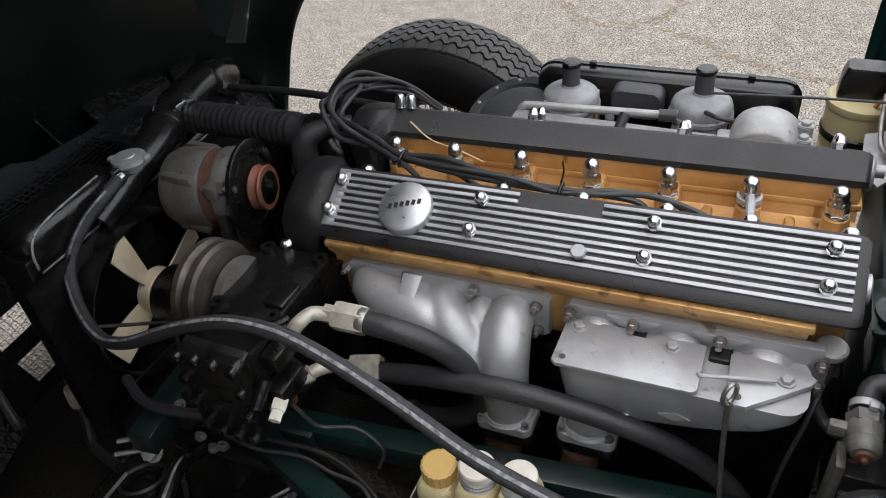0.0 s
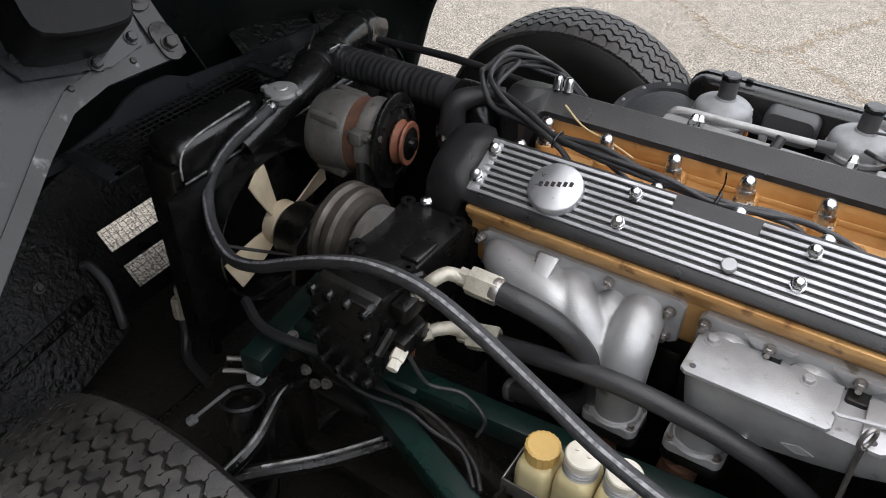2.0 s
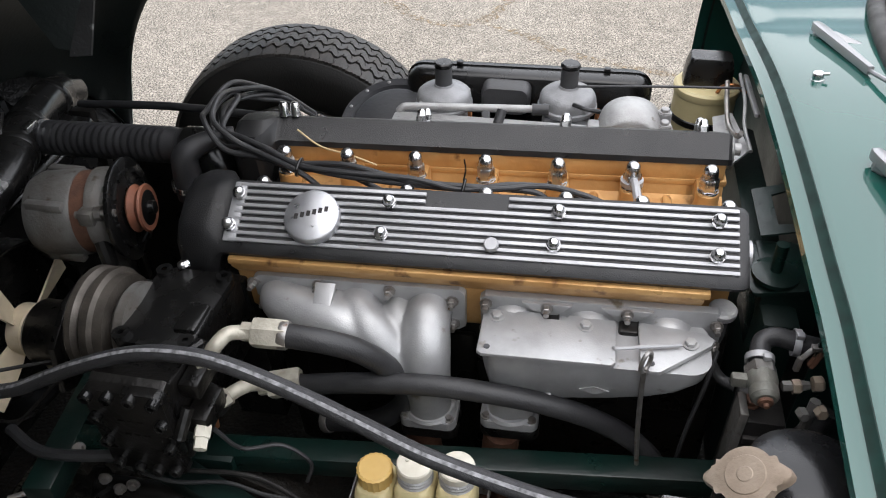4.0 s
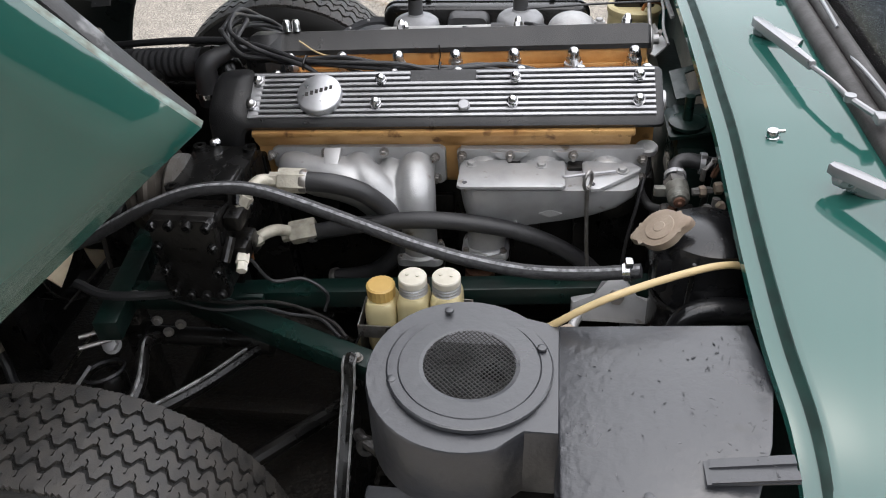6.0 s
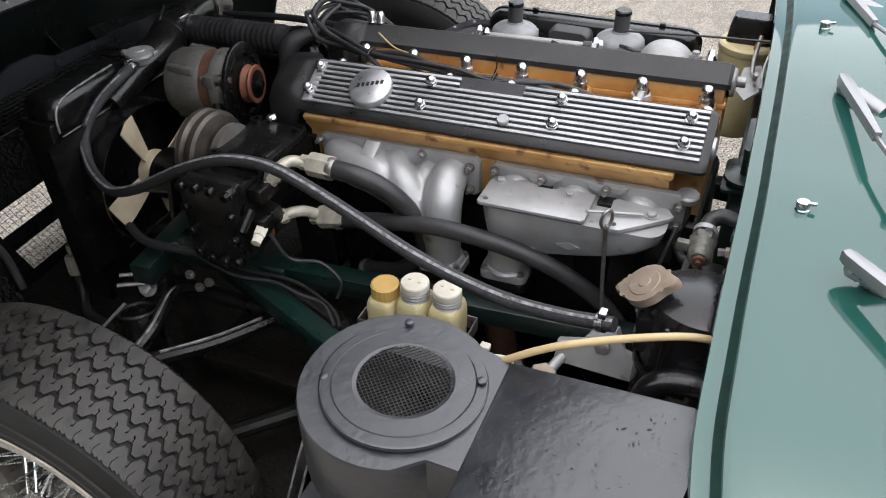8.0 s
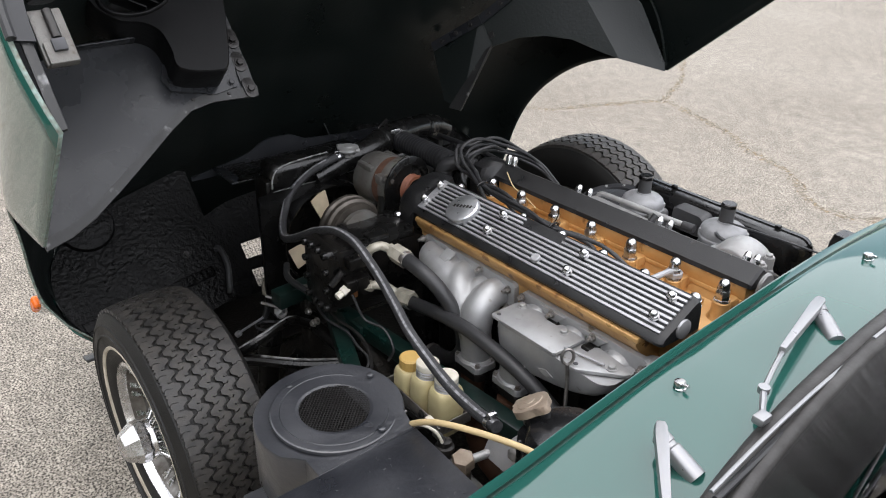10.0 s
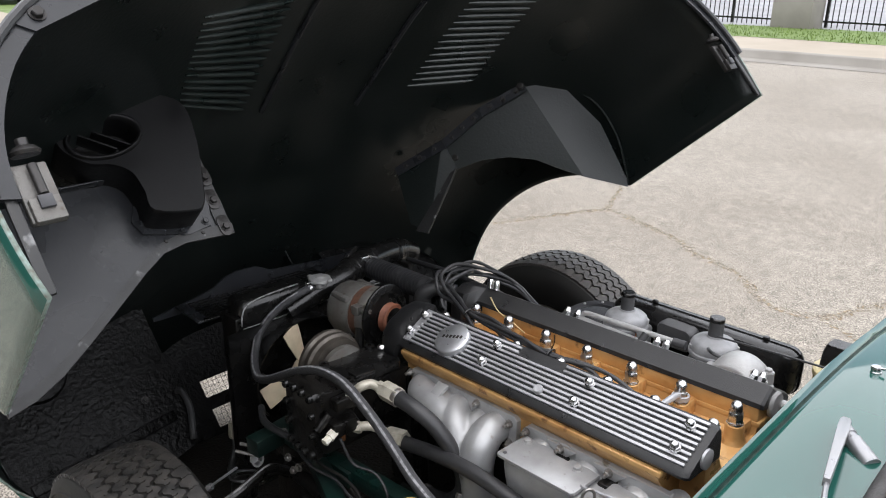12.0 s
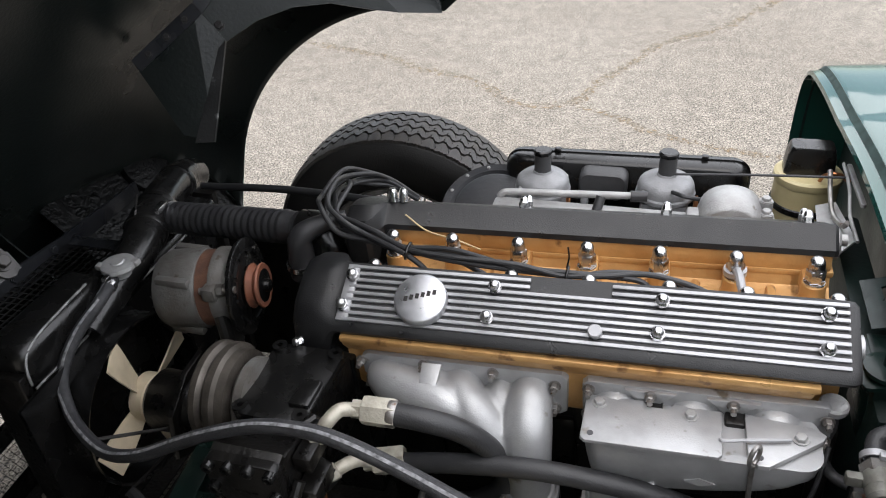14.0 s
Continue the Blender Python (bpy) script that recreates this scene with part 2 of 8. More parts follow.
# ---- building helpers ----
def mesh_of(bm, mat, smooth=35):
    me = bpy.data.meshes.new("mesh")
    bmesh.ops.recalc_face_normals(bm, faces=bm.faces)
    bm.to_mesh(me)
    bm.free()
    for mt in (mat if isinstance(mat, (list, tuple)) else [mat]):
        me.materials.append(mt)
    if smooth:
        me.shade_smooth()
        me.set_sharp_from_angle(angle=radians(smooth))
    return me


def thing(name, at, label, category, group="", kind=""):
    ob = new(name)
    ob.empty_display_size = 0.05
    ob.matrix_world = pose(*at)
    ob.matrix_basis = pose(*at)
    ob["at"] = at
    return tagged(ob, label, category, group, kind)


def part(name, bm, mat, parent=None, label="", xf=None, smooth=35):
    """Links a bmesh, given in world places, as one mesh object under a thing or a part."""
    if xf is not None:
        bm.transform(xf)
    root = parent
    while root is not None and root.parent is not None:
        root = root.parent
    if root is not None:
        bm.transform(Matrix.Translation(-Vector(root["at"])))
    ob = new(name, mesh_of(bm, mat, smooth))
    if parent is not None:
        ob.parent = parent
    if label:
        ob["label"] = label
    return ob


def solo(name, bm, mat, label, category, group="", kind="", xf=None, smooth=35):
    """A thing that is one mesh."""
    if xf is not None:
        bm.transform(xf)
    c = sum((v.co for v in bm.verts), Vector()) / max(1, len(bm.verts))
    c.z = min(v.co.z for v in bm.verts)
    bm.transform(Matrix.Translation(-c))
    ob = new(name, mesh_of(bm, mat, smooth))
    ob.location = c
    ob.matrix_world = Matrix.Translation(c)
    ob["at"] = tuple(c)
    return tagged(ob, label, category, group, kind)


def frame_to(axis):
    """A turn that takes z to the axis."""
    return Vector(axis).to_track_quat('Z', 'Y').to_matrix().to_4x4()


def box(bm, c, size, bevel=0.0, turn=None, seg=2):
    r = bmesh.ops.create_cube(bm, size=1.0)
    vs = r["verts"]
    bmesh.ops.scale(bm, vec=size, verts=vs)
    if bevel:
        es = {e for v in vs for e in v.link_edges}
        g = bmesh.ops.bevel(bm, geom=list(es), offset=bevel, segments=seg, affect='EDGES', profile=0.5)
        vs = list({v for f in g["faces"] for v in f.verts} | {v for v in vs if v.is_valid})
    m = Matrix.Translation(c) @ (turn if turn is not None else Matrix())
    bmesh.ops.transform(bm, matrix=m, verts=vs)
    return bm


def lathe(bm, profile, at, axis=(0, 0, 1), seg=32, start=0.0, sweep=360.0):
    """Turns (radius, height) pairs round an axis through at."""
    m = Matrix.Translation(at) @ frame_to(axis)
    closed = sweep >= 360
    n = seg if closed else seg + 1
    rings = []
    for r, h in profile:
        if r < 1e-6:
            rings.append([bm.verts.new(m @ Vector((0, 0, h)))])
        else:
            rings.append([bm.verts.new(m @ Vector((r * math.cos(a), r * math.sin(a), h))) for a in
                          (radians(start + sweep * k / seg) for k in range(n))])
    for a, b in zip(rings, rings[1:]):
        for k in range(n if closed else n - 1):
            j = (k + 1) % n
            q = [a[k % len(a)], a[j % len(a)], b[j % len(b)], b[k % len(b)]]
            q = list(dict.fromkeys(q))
            if len(q) > 2:
                try:
                    bm.faces.new(q)
                except ValueError:
                    pass
    return bm


def cyl(bm, a, b, r, r2=None, seg=20, chamfer=0.0):
    a, b = Vector(a), Vector(b)
    h = (b - a).length
    r2 = r if r2 is None else r2
    c = chamfer
    prof = [(0, 0), (r - c, 0), (r, c), (r2, h - c), (r2 - c, h), (0, h)] if c else [(0, 0), (r, 0), (r2, h), (0, h)]
    return lathe(bm, prof, a, b - a, seg)


def smooth_path(pts, per=8):
    """Catmull-Rom through the points."""
    p = [Vector(q) for q in pts]
    p = [2 * p[0] - p[1]] + p + [2 * p[-1] - p[-2]]
    out = []
    for i in range(1, len(p) - 2):
        for k in range(per):
            t = k / per
            out.append(0.5 * ((2 * p[i]) + (p[i + 1] - p[i - 1]) * t + (2 * p[i - 1] - 5 * p[i] + 4 * p[i + 1] - p[i + 2]) * t * t
                              + (3 * p[i] - p[i - 1] - 3 * p[i + 1] + p[i + 2]) * t ** 3))
    out.append(p[-2])
    return out


def tube(bm, pts, r, seg=12, per=8, radii=None, caps=True, smooth=True):
    path = smooth_path(pts, per) if smooth and len(pts) > 2 else [Vector(p) for p in pts]
    n = len(path)
    up = Vector((0.12, 0.31, 0.94))
    rings = []
    nrm = None
    for i, p in enumerate(path):
        d = (path[min(i + 1, n - 1)] - path[max(i - 1, 0)]).normalized()
        if nrm is None:
            nrm = (up - d * up.dot(d)).normalized()
        else:
            nrm = (nrm - d * nrm.dot(d)).normalized()
        bi = d.cross(nrm)
        rr = r if radii is None else np.interp(i / (n - 1), np.linspace(0, 1, len(radii)), radii)
        rings.append([bm.verts.new(p + (nrm * math.cos(a) + bi * math.sin(a)) * rr) for a in
                      (2 * math.pi * k / seg for k in range(seg))])
    for a, b in zip(rings, rings[1:]):
        for k in range(seg):
            bm.faces.new((a[k], a[(k + 1) % seg], b[(k + 1) % seg], b[k]))
    if caps:
        bm.faces.new(rings[0][::-1])
        bm.faces.new(rings[-1])
    return bm


def prism(bm, poly, m, depth, bevel=0.0):
    """A flat outline (x, y) with the thickness depth along its z, placed by the matrix m."""
    lo = [bm.verts.new(m @ Vector((x, y, 0))) for x, y in poly]
    hi = [bm.verts.new(m @ Vector((x, y, depth))) for x, y in poly]
    fs = [bm.faces.new(lo[::-1]), bm.faces.new(hi)]
    n = len(poly)
    for k in range(n):
        fs.append(bm.faces.new((lo[k], lo[(k + 1) % n], hi[(k + 1) % n], hi[k])))
    if bevel:
        es = list({e for e in fs[1].edges})
        bmesh.ops.bevel(bm, geom=es, offset=bevel, segments=2, affect='EDGES', profile=0.5)
    return bm


def loft(bm, sections, closed=True, caps=True):
    rings = [[bm.verts.new(p) for p in s] for s in sections]
    n = len(rings[0])
    for a, b in zip(rings, rings[1:]):
        for k in range(n if closed else n - 1):
            bm.faces.new((a[k], a[(k + 1) % n], b[(k + 1) % n], b[k]))
    if caps and closed:
        bm.faces.new(rings[0][::-1])
        bm.faces.new(rings[-1])
    return bm


def plate(bm, corners, thick):
    """A thin sheet between corner points, thickened along its normal."""
    p = [Vector(c) for c in corners]
    nrm = (p[1] - p[0]).cross(p[2] - p[0]).normalized() * thick
    a = [bm.verts.new(q) for q in p]
    b = [bm.verts.new(q + nrm) for q in p]
    n = len(p)
    bm.faces.new(a[::-1])
    bm.faces.new(b)
    for k in range(n):
        bm.faces.new((a[k], a[(k + 1) % n], b[(k + 1) % n], b[k]))
    return bm


def rounded(w, h, r, seg=5):
    """The outline of a rectangle with round corners."""
    out = []
    for cx, cy, a0 in ((w / 2 - r, h / 2 - r, 0), (-w / 2 + r, h / 2 - r, 90), (-w / 2 + r, -h / 2 + r, 180), (w / 2 - r, -h / 2 + r, 270)):
        for k in range(seg + 1):
            a = radians(a0 + 90 * k / seg)
            out.append((cx + r * math.cos(a), cy + r * math.sin(a)))
    return out


def axes(o, x, y):
    """A matrix with its origin at o, x along x and y near y."""
    x = Vector(x).normalized()
    z = x.cross(Vector(y)).normalized()
    y = z.cross(x)
    m = Matrix((x, y, z)).transposed().to_4x4()
    m.translation = o
    return m


def bolt(bm, at, axis, r=0.008, h=0.006, washer=True):
    """A six-sided head on a washer."""
    if washer:
        lathe(bm, [(0, 0), (r * 1.35, 0), (r * 1.35, 0.0015), (0, 0.0015)], at, axis, 14)
    lathe(bm, [(0, 0.0015), (r, 0.0015), (r, h), (r * 0.85, h + 0.001), (0, h + 0.001)], at, axis, 6)
    return bm


def dome_nut(bm, at, axis, r=0.009, h=0.02, washer=0.013):
    """A domed cap nut on a washer."""
    lathe(bm, [(0, 0), (washer, 0), (washer, 0.002), (0, 0.002)], at, axis, 18)
    lathe(bm, [(r * 1.12, 0.002), (r * 1.12, h * 0.5)], at, axis, 6)
    lathe(bm, [(r * 1.12, h * 0.5), (r * 0.98, h * 0.55), (r * 0.92, h * 0.72), (r * 0.7, h * 0.9), (r * 0.35, h * 0.99), (0, h)], at, axis, 16)
    return bm


# ---- the setting: ground ----
def asphalt_material():
    m = bpy.data.materials.new("worn_asphalt")
    m.use_nodes = True
    n, l = m.node_tree.nodes, m.node_tree.links
    b = n["Principled BSDF"]
    tc = n.new("ShaderNodeTexCoord")
    def tex(scale, detail, kind="ShaderNodeTexNoise"):
        t = n.new(kind)
        t.inputs["Scale"].default_value = scale
        if kind == "ShaderNodeTexNoise":
            t.inputs["Detail"].default_value = detail
        l.new(tc.outputs["Object"], t.inputs["Vector"])
        return t
    patch, mid, grit = tex(0.6, 5), tex(14, 6), tex(170, 4)
    stones = tex(150, 0, "ShaderNodeTexVoronoi")
    r1 = n.new("ShaderNodeValToRGB")
    r1.color_ramp.elements[0].color, r1.color_ramp.elements[0].position = (0.184, 0.166, 0.144, 1), 0.3
    r1.color_ramp.elements[1].color, r1.color_ramp.elements[1].position = (0.246, 0.228, 0.203, 1), 0.7
    l.new(patch.outputs["Fac"], r1.inputs["Fac"])
    r2 = n.new("ShaderNodeValToRGB")
    r2.color_ramp.elements[0].color, r2.color_ramp.elements[0].position = (0.16, 0.145, 0.125, 1), 0.39
    r2.color_ramp.elements[1].color, r2.color_ramp.elements[1].position = (1.5, 1.475, 1.42, 1), 0.55
    l.new(grit.outputs["Fac"], r2.inputs["Fac"])
    mx = n.new("ShaderNodeMixRGB")
    mx.blend_type = 'MULTIPLY'
    mx.inputs["Fac"].default_value = 1
    l.new(r1.outputs["Color"], mx.inputs["Color1"])
    l.new(r2.outputs["Color"], mx.inputs["Color2"])
    r3 = n.new("ShaderNodeValToRGB")
    r3.color_ramp.elements[0].color, r3.color_ramp.elements[0].position = (0.88, 0.875, 0.86, 1), 0.38
    r3.color_ramp.elements[1].color, r3.color_ramp.elements[1].position = (1.1, 1.09, 1.075, 1), 0.62
    l.new(mid.outputs["Fac"], r3.inputs["Fac"])
    m2 = n.new("ShaderNodeMixRGB")
    m2.blend_type = 'MULTIPLY'
    m2.inputs["Fac"].default_value = 1
    l.new(mx.outputs["Color"], m2.inputs["Color1"])
    l.new(r3.outputs["Color"], m2.inputs["Color2"])
    sv = n.new("ShaderNodeHueSaturation")
    mr = n.new("ShaderNodeMapRange")
    mr.inputs["To Min"].default_value, mr.inputs["To Max"].default_value = 0.5, 1.5
    l.new(stones.outputs["Color"], mr.inputs["Value"])
    l.new(mr.outputs[0], sv.inputs["Value"])
    l.new(m2.outputs["Color"], sv.inputs["Color"])
    l.new(sv.outputs["Color"], b.inputs["Base Color"])
    b.inputs["Roughness"].default_value = 0.9
    bp = n.new("ShaderNodeBump")
    bp.inputs["Strength"].default_value, bp.inputs["Distance"].default_value = 0.5, 0.004
    l.new(grit.outputs["Fac"], bp.inputs["Height"])
    l.new(bp.outputs[0], b.inputs["Normal"])
    return m


ASPHALT = asphalt_material()
bm = bmesh.new()
for x0, x1, y0, y1 in ((-400, 400, -400, 400),):
    vs = [bm.verts.new(p) for p in ((x0, y0, 0), (x1, y0, 0), (x1, y1, 0), (x0, y1, 0))]
    bm.faces.new(vs)
road = new("road", mesh_of(bm, ASPHALT, 0))
tagged(road, "light grey worn asphalt road with fine gravel texture", "road", kind="structure")

# the body is turned a little against the engine's own axis
BODY = Matrix.Rotation(radians(1.7), 4, 'Z') @ Matrix.Rotation(radians(1.0), 4, 'X')

# ---- bonnet, hinged at the nose and standing open ----
HINGE_X, HINGE_Z, OPEN = -0.444, 0.17, 41.0
OPENED = BODY @ Matrix.Translation((HINGE_X, 0, HINGE_Z)) @ Matrix.Rotation(radians(-OPEN), 4, 'Y') @ Matrix.Translation((-HINGE_X, 0, -HINGE_Z))
PROFILE = [(0.72, -0.34), (0.86, -0.26), (0.945, -0.13), (0.985, 0.0), (1.0, 0.23), (0.975, 0.40), (0.905, 0.56), (0.78, 0.69), (0.56, 0.80), (0.36, 0.88), (0.22, 0.965), (0.0, 1.0)]
PROFILE = [(p.x, p.y) for p in smooth_path([(a, b, 0) for a, b in PROFILE], 6)]


def bonnet_width(x):
    return float(np.interp(x, [-0.86, -0.8, -0.7, -0.55, -0.35, 0.0, 0.3, 0.86], [0.33, 0.42, 0.56, 0.70, 0.80, 0.85, 0.865, 0.872]))


def bonnet_top(x):
    return float(np.interp(x, [-0.86, -0.8, -0.6, -0.4, -0.1, 0.2, 0.5, 0.86], [0.52, 0.58, 0.67, 0.74, 0.83, 0.89, 0.925, 0.94]))


def bonnet_bottom(x):
    if x < -0.415:
        return 0.335 - 0.34 * (bonnet_top(x) - 0.335)
    low = float(np.interp(x, [-0.415, -0.40, -0.36, 0.86], [0.24, 0.30, 0.335, 0.335]))
    if -0.413 < x < 0.393:
        return max(low, 0.007 + math.sqrt(max(0.0, 0.516 ** 2 - (x + 0.01) ** 2)))
    return low


def bonnet_section(x, inset=0.0):
    w, top, low = bonnet_width(x) - inset, bonnet_top(x) - inset, bonnet_bottom(x)
    pts = [(a * w, 0.335 + (top - 0.335) * b) for a, b in PROFILE]
    zs = [p[1] for p in pts]
    i0 = np.interp(low, zs, range(len(zs)))
    out = []
    for k in range(37):
        i = i0 + (len(zs) - 1 - i0) * k / 36
        out.append((float(np.interp(i, range(len(zs)), [p[0] for p in pts])), float(np.interp(i, range(len(zs)), zs))))
    return [Vector((x, -y, z)) for y, z in out] + [Vector((x, y, z)) for y, z in out[-2::-1]]


bonnet = thing("bonnet", tuple(OPENED @ Vector((HINGE_X, 0, HINGE_Z))), "dark green front-hinged car bonnet standing open, matt black inside", "bonnet")
stations = sorted(set([-0.86, -0.83, -0.8, -0.75, -0.7, -0.65, -0.6, -0.55, -0.5, -0.45, -0.43, -0.416, -0.414, 0.394, 0.4] +
                      [round(-0.412 + 0.804 * k / 28, 4) for k in range(29)] + [round(0.42 + 0.436 * k / 8, 4) for k in range(9)]))
bm = bmesh.new()
loft(bm, [bonnet_section(x) for x in stations], closed=False, caps=False)
skin = part("skin", bm, [GREEN, BONNET_IN, PRIMER], bonnet, "green outside, black inside", OPENED, 50)
so = skin.modifiers.new("sheet", 'SOLIDIFY')
so.thickness, so.offset, so.material_offset, so.material_offset_rim = 0.006, -1, 1, 2

# ---- front wheels: wire wheels with worn radial tyres ----
SPOKE_BM = bmesh.new()
cyl(SPOKE_BM, (0, 0, 0), (0, 0, 1), 0.0026, seg=6)
cyl(SPOKE_BM, (0, 0, 0.9), (0, 0, 1), 0.0045, 0.0038, seg=6)
SPOKE = mesh_of(SPOKE_BM, CHROME)


def wheel(label):
    w = thing("wheel", (0, 0, 0), label, "wheel", "front wheels")
    bm = bmesh.new()
    prof = [(0.184, -0.055), (0.192, -0.07), (0.212, -0.082), (0.25, -0.09), (0.259, -0.0912), (0.2605, -0.0942), (0.2635, -0.0942), (0.265, -0.092), (0.275, -0.0925), (0.2835, -0.0918), (0.2848, -0.0938), (0.287, -0.0936), (0.2885, -0.0907), (0.296, -0.089), (0.311, -0.079), (0.3145, -0.07), (0.319, -0.04), (0.3205, 0), (0.319, 0.04),
            (0.3145, 0.07), (0.311, 0.079), (0.296, 0.089), (0.275, 0.0925), (0.25, 0.09), (0.212, 0.082), (0.192, 0.07), (0.184, 0.055)]
    lathe(bm, prof, (0, 0, 0), (0, 1, 0), 96)
    tyre = part("tyre", bm, TYRE, w)
    # the tread: three ribs and two shoulders parted by stepped zigzag grooves, with hooked sipes
    bm = bmesh.new()
    n = 64
    step = 2 * math.pi / n
    edges = [-0.0785, -0.0465, -0.0155, 0.0155, 0.0465, 0.0785]
    crown = lambda wd: float(np.interp(abs(wd), [0, 0.04, 0.07, 0.079], [0.3205, 0.319, 0.3145, 0.311]))
    wave = ((0.0, -1), (0.12, -1), (0.36, 1), (0.62, 1), (0.86, -1), (1.0, -1))
    teeth = ((0.0, 0), (0.2, 0.0028), (0.25, 0), (0.45, 0.0028), (0.5, 0), (0.7, 0.0028), (0.75, 0), (0.95, 0.0028), (1.0, 0))

    def groove(k):
        """Edge k of the ribs over one pitch; the outermost edges are serrated."""
        if k in (0, 5):
            return [(u, edges[k] + (v if k == 0 else -v)) for u, v in teeth]
        return [(u, edges[k] + 0.0052 * v) for u, v in wave]

    def hook(at, e, sgn, turn):
        """A hooked sipe that enters from the edge e."""
        return [(at, e), (at, e + sgn * 0.0075), (at + turn * 0.13, e + sgn * 0.0105), (at + turn * 0.14, e + sgn * 0.0085), (at + turn * 0.055, e + sgn * 0.006), (at + turn * 0.055, e)]

    def chevron(at, e, sgn):
        """A bent slit across the shoulder."""
        return [(at, e), (at + 0.09, e + sgn * 0.007), (at, e + sgn * 0.016), (at + 0.03, e + sgn * 0.0165), (at + 0.125, e + sgn * 0.007), (at + 0.04, e)]

    for row in range(5):
        near = [(u, wd + (0.0039 if row else 0.002)) for u, wd in groove(row)]
        far = [(u, wd - (0.0039 if row < 4 else 0.002)) for u, wd in groove(row + 1)]
        if row == 0:
            near = near[:4] + chevron(0.46, edges[0] + 0.002, 1) + near[6:]
        else:
            near = near[:3] + hook(0.42, near[2][1], 1, 1) + near[3:]
        if row == 4:
            far = far[:4] + chevron(0.46, edges[5] - 0.002, -1) + far[6:]
        else:
            far = far[:5] + hook(0.87, far[5][1], -1, 1)[:2] + [(0.985, far[5][1] - 0.0085), (0.985, far[5][1] - 0.0072), (0.915, far[5][1] - 0.005), (0.915, far[5][1])] + far[5:]
        outline = near + far[::-1]
        m = len(outline)
        for i in range(n):
            low, high = [], []
            for u, wd in outline:
                a = (i + u) * step
                for dr, store in ((-0.002, low), (0.0068, high)):
                    r = crown(wd) + dr
                    store.append(bm.verts.new((r * math.cos(a), wd, r * math.sin(a))))
            bm.faces.new(high)
            for k in range(m - 1):
                if k != len(near) - 1:
                    bm.faces.new((low[k], low[k + 1], high[k + 1], high[k]))
    part("tread", bm, TREAD, tyre, "ribbed tread with zigzag grooves and hooked sipes", smooth=30)["kind"] = "stuff"
    bm = bmesh.new()
    lathe(bm, [(0.226, -0.0855), (0.2265, -0.0882), (0.2335, -0.0905), (0.2345, -0.088)], (0, 0, 0), (0, 1, 0), 96)
    part("whitewall", bm, WHITEWALL, tyre, "thin cream sidewall line")
    bm = bmesh.new()
    lathe(bm, [(0.184, -0.062), (0.19, -0.066), (0.189, -0.075), (0.182, -0.078), (0.178, -0.07), (0.1755, -0.06)], (0, 0, 0), (0, 1, 0), 72)
    rim = part("rim", bm, CHROME, w, "chromed wire wheel rim")
    bm = bmesh.new()
    lathe(bm, [(0.1755, -0.06), (0.173, -0.05), (0.157, -0.035), (0.155, 0.03), (0.174, 0.045), (0.184, 0.07), (0.19, 0.075), (0.19, 0.066), (0.184, 0.06)], (0, 0, 0), (0, 1, 0), 72)
    part("barrel", bm, BARREL, rim, "grimy inner barrel of the rim")
    bm = bmesh.new()
    lathe(bm, [(0, 0.05), (0.06, 0.05), (0.065, 0.03), (0.045, 0.0), (0.04, -0.06), (0.048, -0.07), (0.044, -0.085), (0, -0.085)], (0, 0, 0), (0, 1, 0), 32)
    hub = part("hub", bm, CHROME, w, "chromed splined hub")
    bm = bmesh.new()
    lathe(bm, [(0, -0.134), (0.024, -0.133), (0.034, -0.128), (0.049, -0.106), (0.0525, -0.1), (0.0525, -0.084), (0.048, -0.078), (0, -0.078)], (0, 0, 0), (0, 1, 0), 8)
    part("spinner", bm, CHROME, hub, "chromed eight-sided knock-off nut", smooth=20)
    for i in range(72):
        a = 2 * math.pi * i / 72
        sgn = 1 if i % 2 else -1
        if i % 3 == 0:
            p, q = Vector((0.045 * math.cos(a), -0.065, 0.045 * math.sin(a))), a + sgn * 0.25
            e = Vector((0.157 * math.cos(q), 0.02, 0.157 * math.sin(q)))
        else:
            p, q = Vector((0.058 * math.cos(a), 0.035, 0.058 * math.sin(a))), a + sgn * 0.42
            e = Vector((0.175 * math.cos(q), -0.052, 0.175 * math.sin(q)))
        o = new("spoke", SPOKE)
        o.parent = w
        o.matrix_basis = Matrix.Translation(p) @ frame_to(e - p) @ Matrix.Diagonal((1, 1, (e - p).length, 1))
    return w


left_wheel = wheel("chrome wire wheel with worn black tyre standing on asphalt")
left_wheel.matrix_basis = pose(0.004, -0.665, 0.277, 0, 0, 2.0) @ Matrix.Diagonal((0.925, 1.06, 0.925, 1))
right_wheel = copy_thing(left_wheel, BODY @ pose(0.0, 0.655, 0.322, 0, 40, 180))
right_wheel.scale = (1, 1, 1)

# ---- engine: built level, then set to its lean ----
LEANED = Matrix.Translation((0.17, 0, 0.76)) @ Matrix.Rotation(radians(-2.4), 4, 'Y') @ Matrix.Translation((-0.17, 0, -0.76))
EC = 0.03
STUDS = [0.276 + 0.1038 * k for k in range(6)]
engine = thing("engine", (0.45, 0.03, 0.25), "straight-six engine with gold cylinder head and black cam covers", "engine")
bm = bmesh.new()
box(bm, (0.5, EC, 0.42), (0.66, 0.25, 0.34), 0.015)
part("block", bm, OILY, engine, "oily black engine block", LEANED)
for k in range(6):
    part("block_rib", box(bmesh.new(), (0.25 + 0.1038 * k, EC - 0.131, 0.5), (0.06, 0.012, 0.12), 0.005), OILY, engine, "", LEANED)
bm = bmesh.new()
box(bm, (0.5, EC, 0.22), (0.6, 0.2, 0.14), 0.02)
part("sump", bm, OILY, engine, "", LEANED)
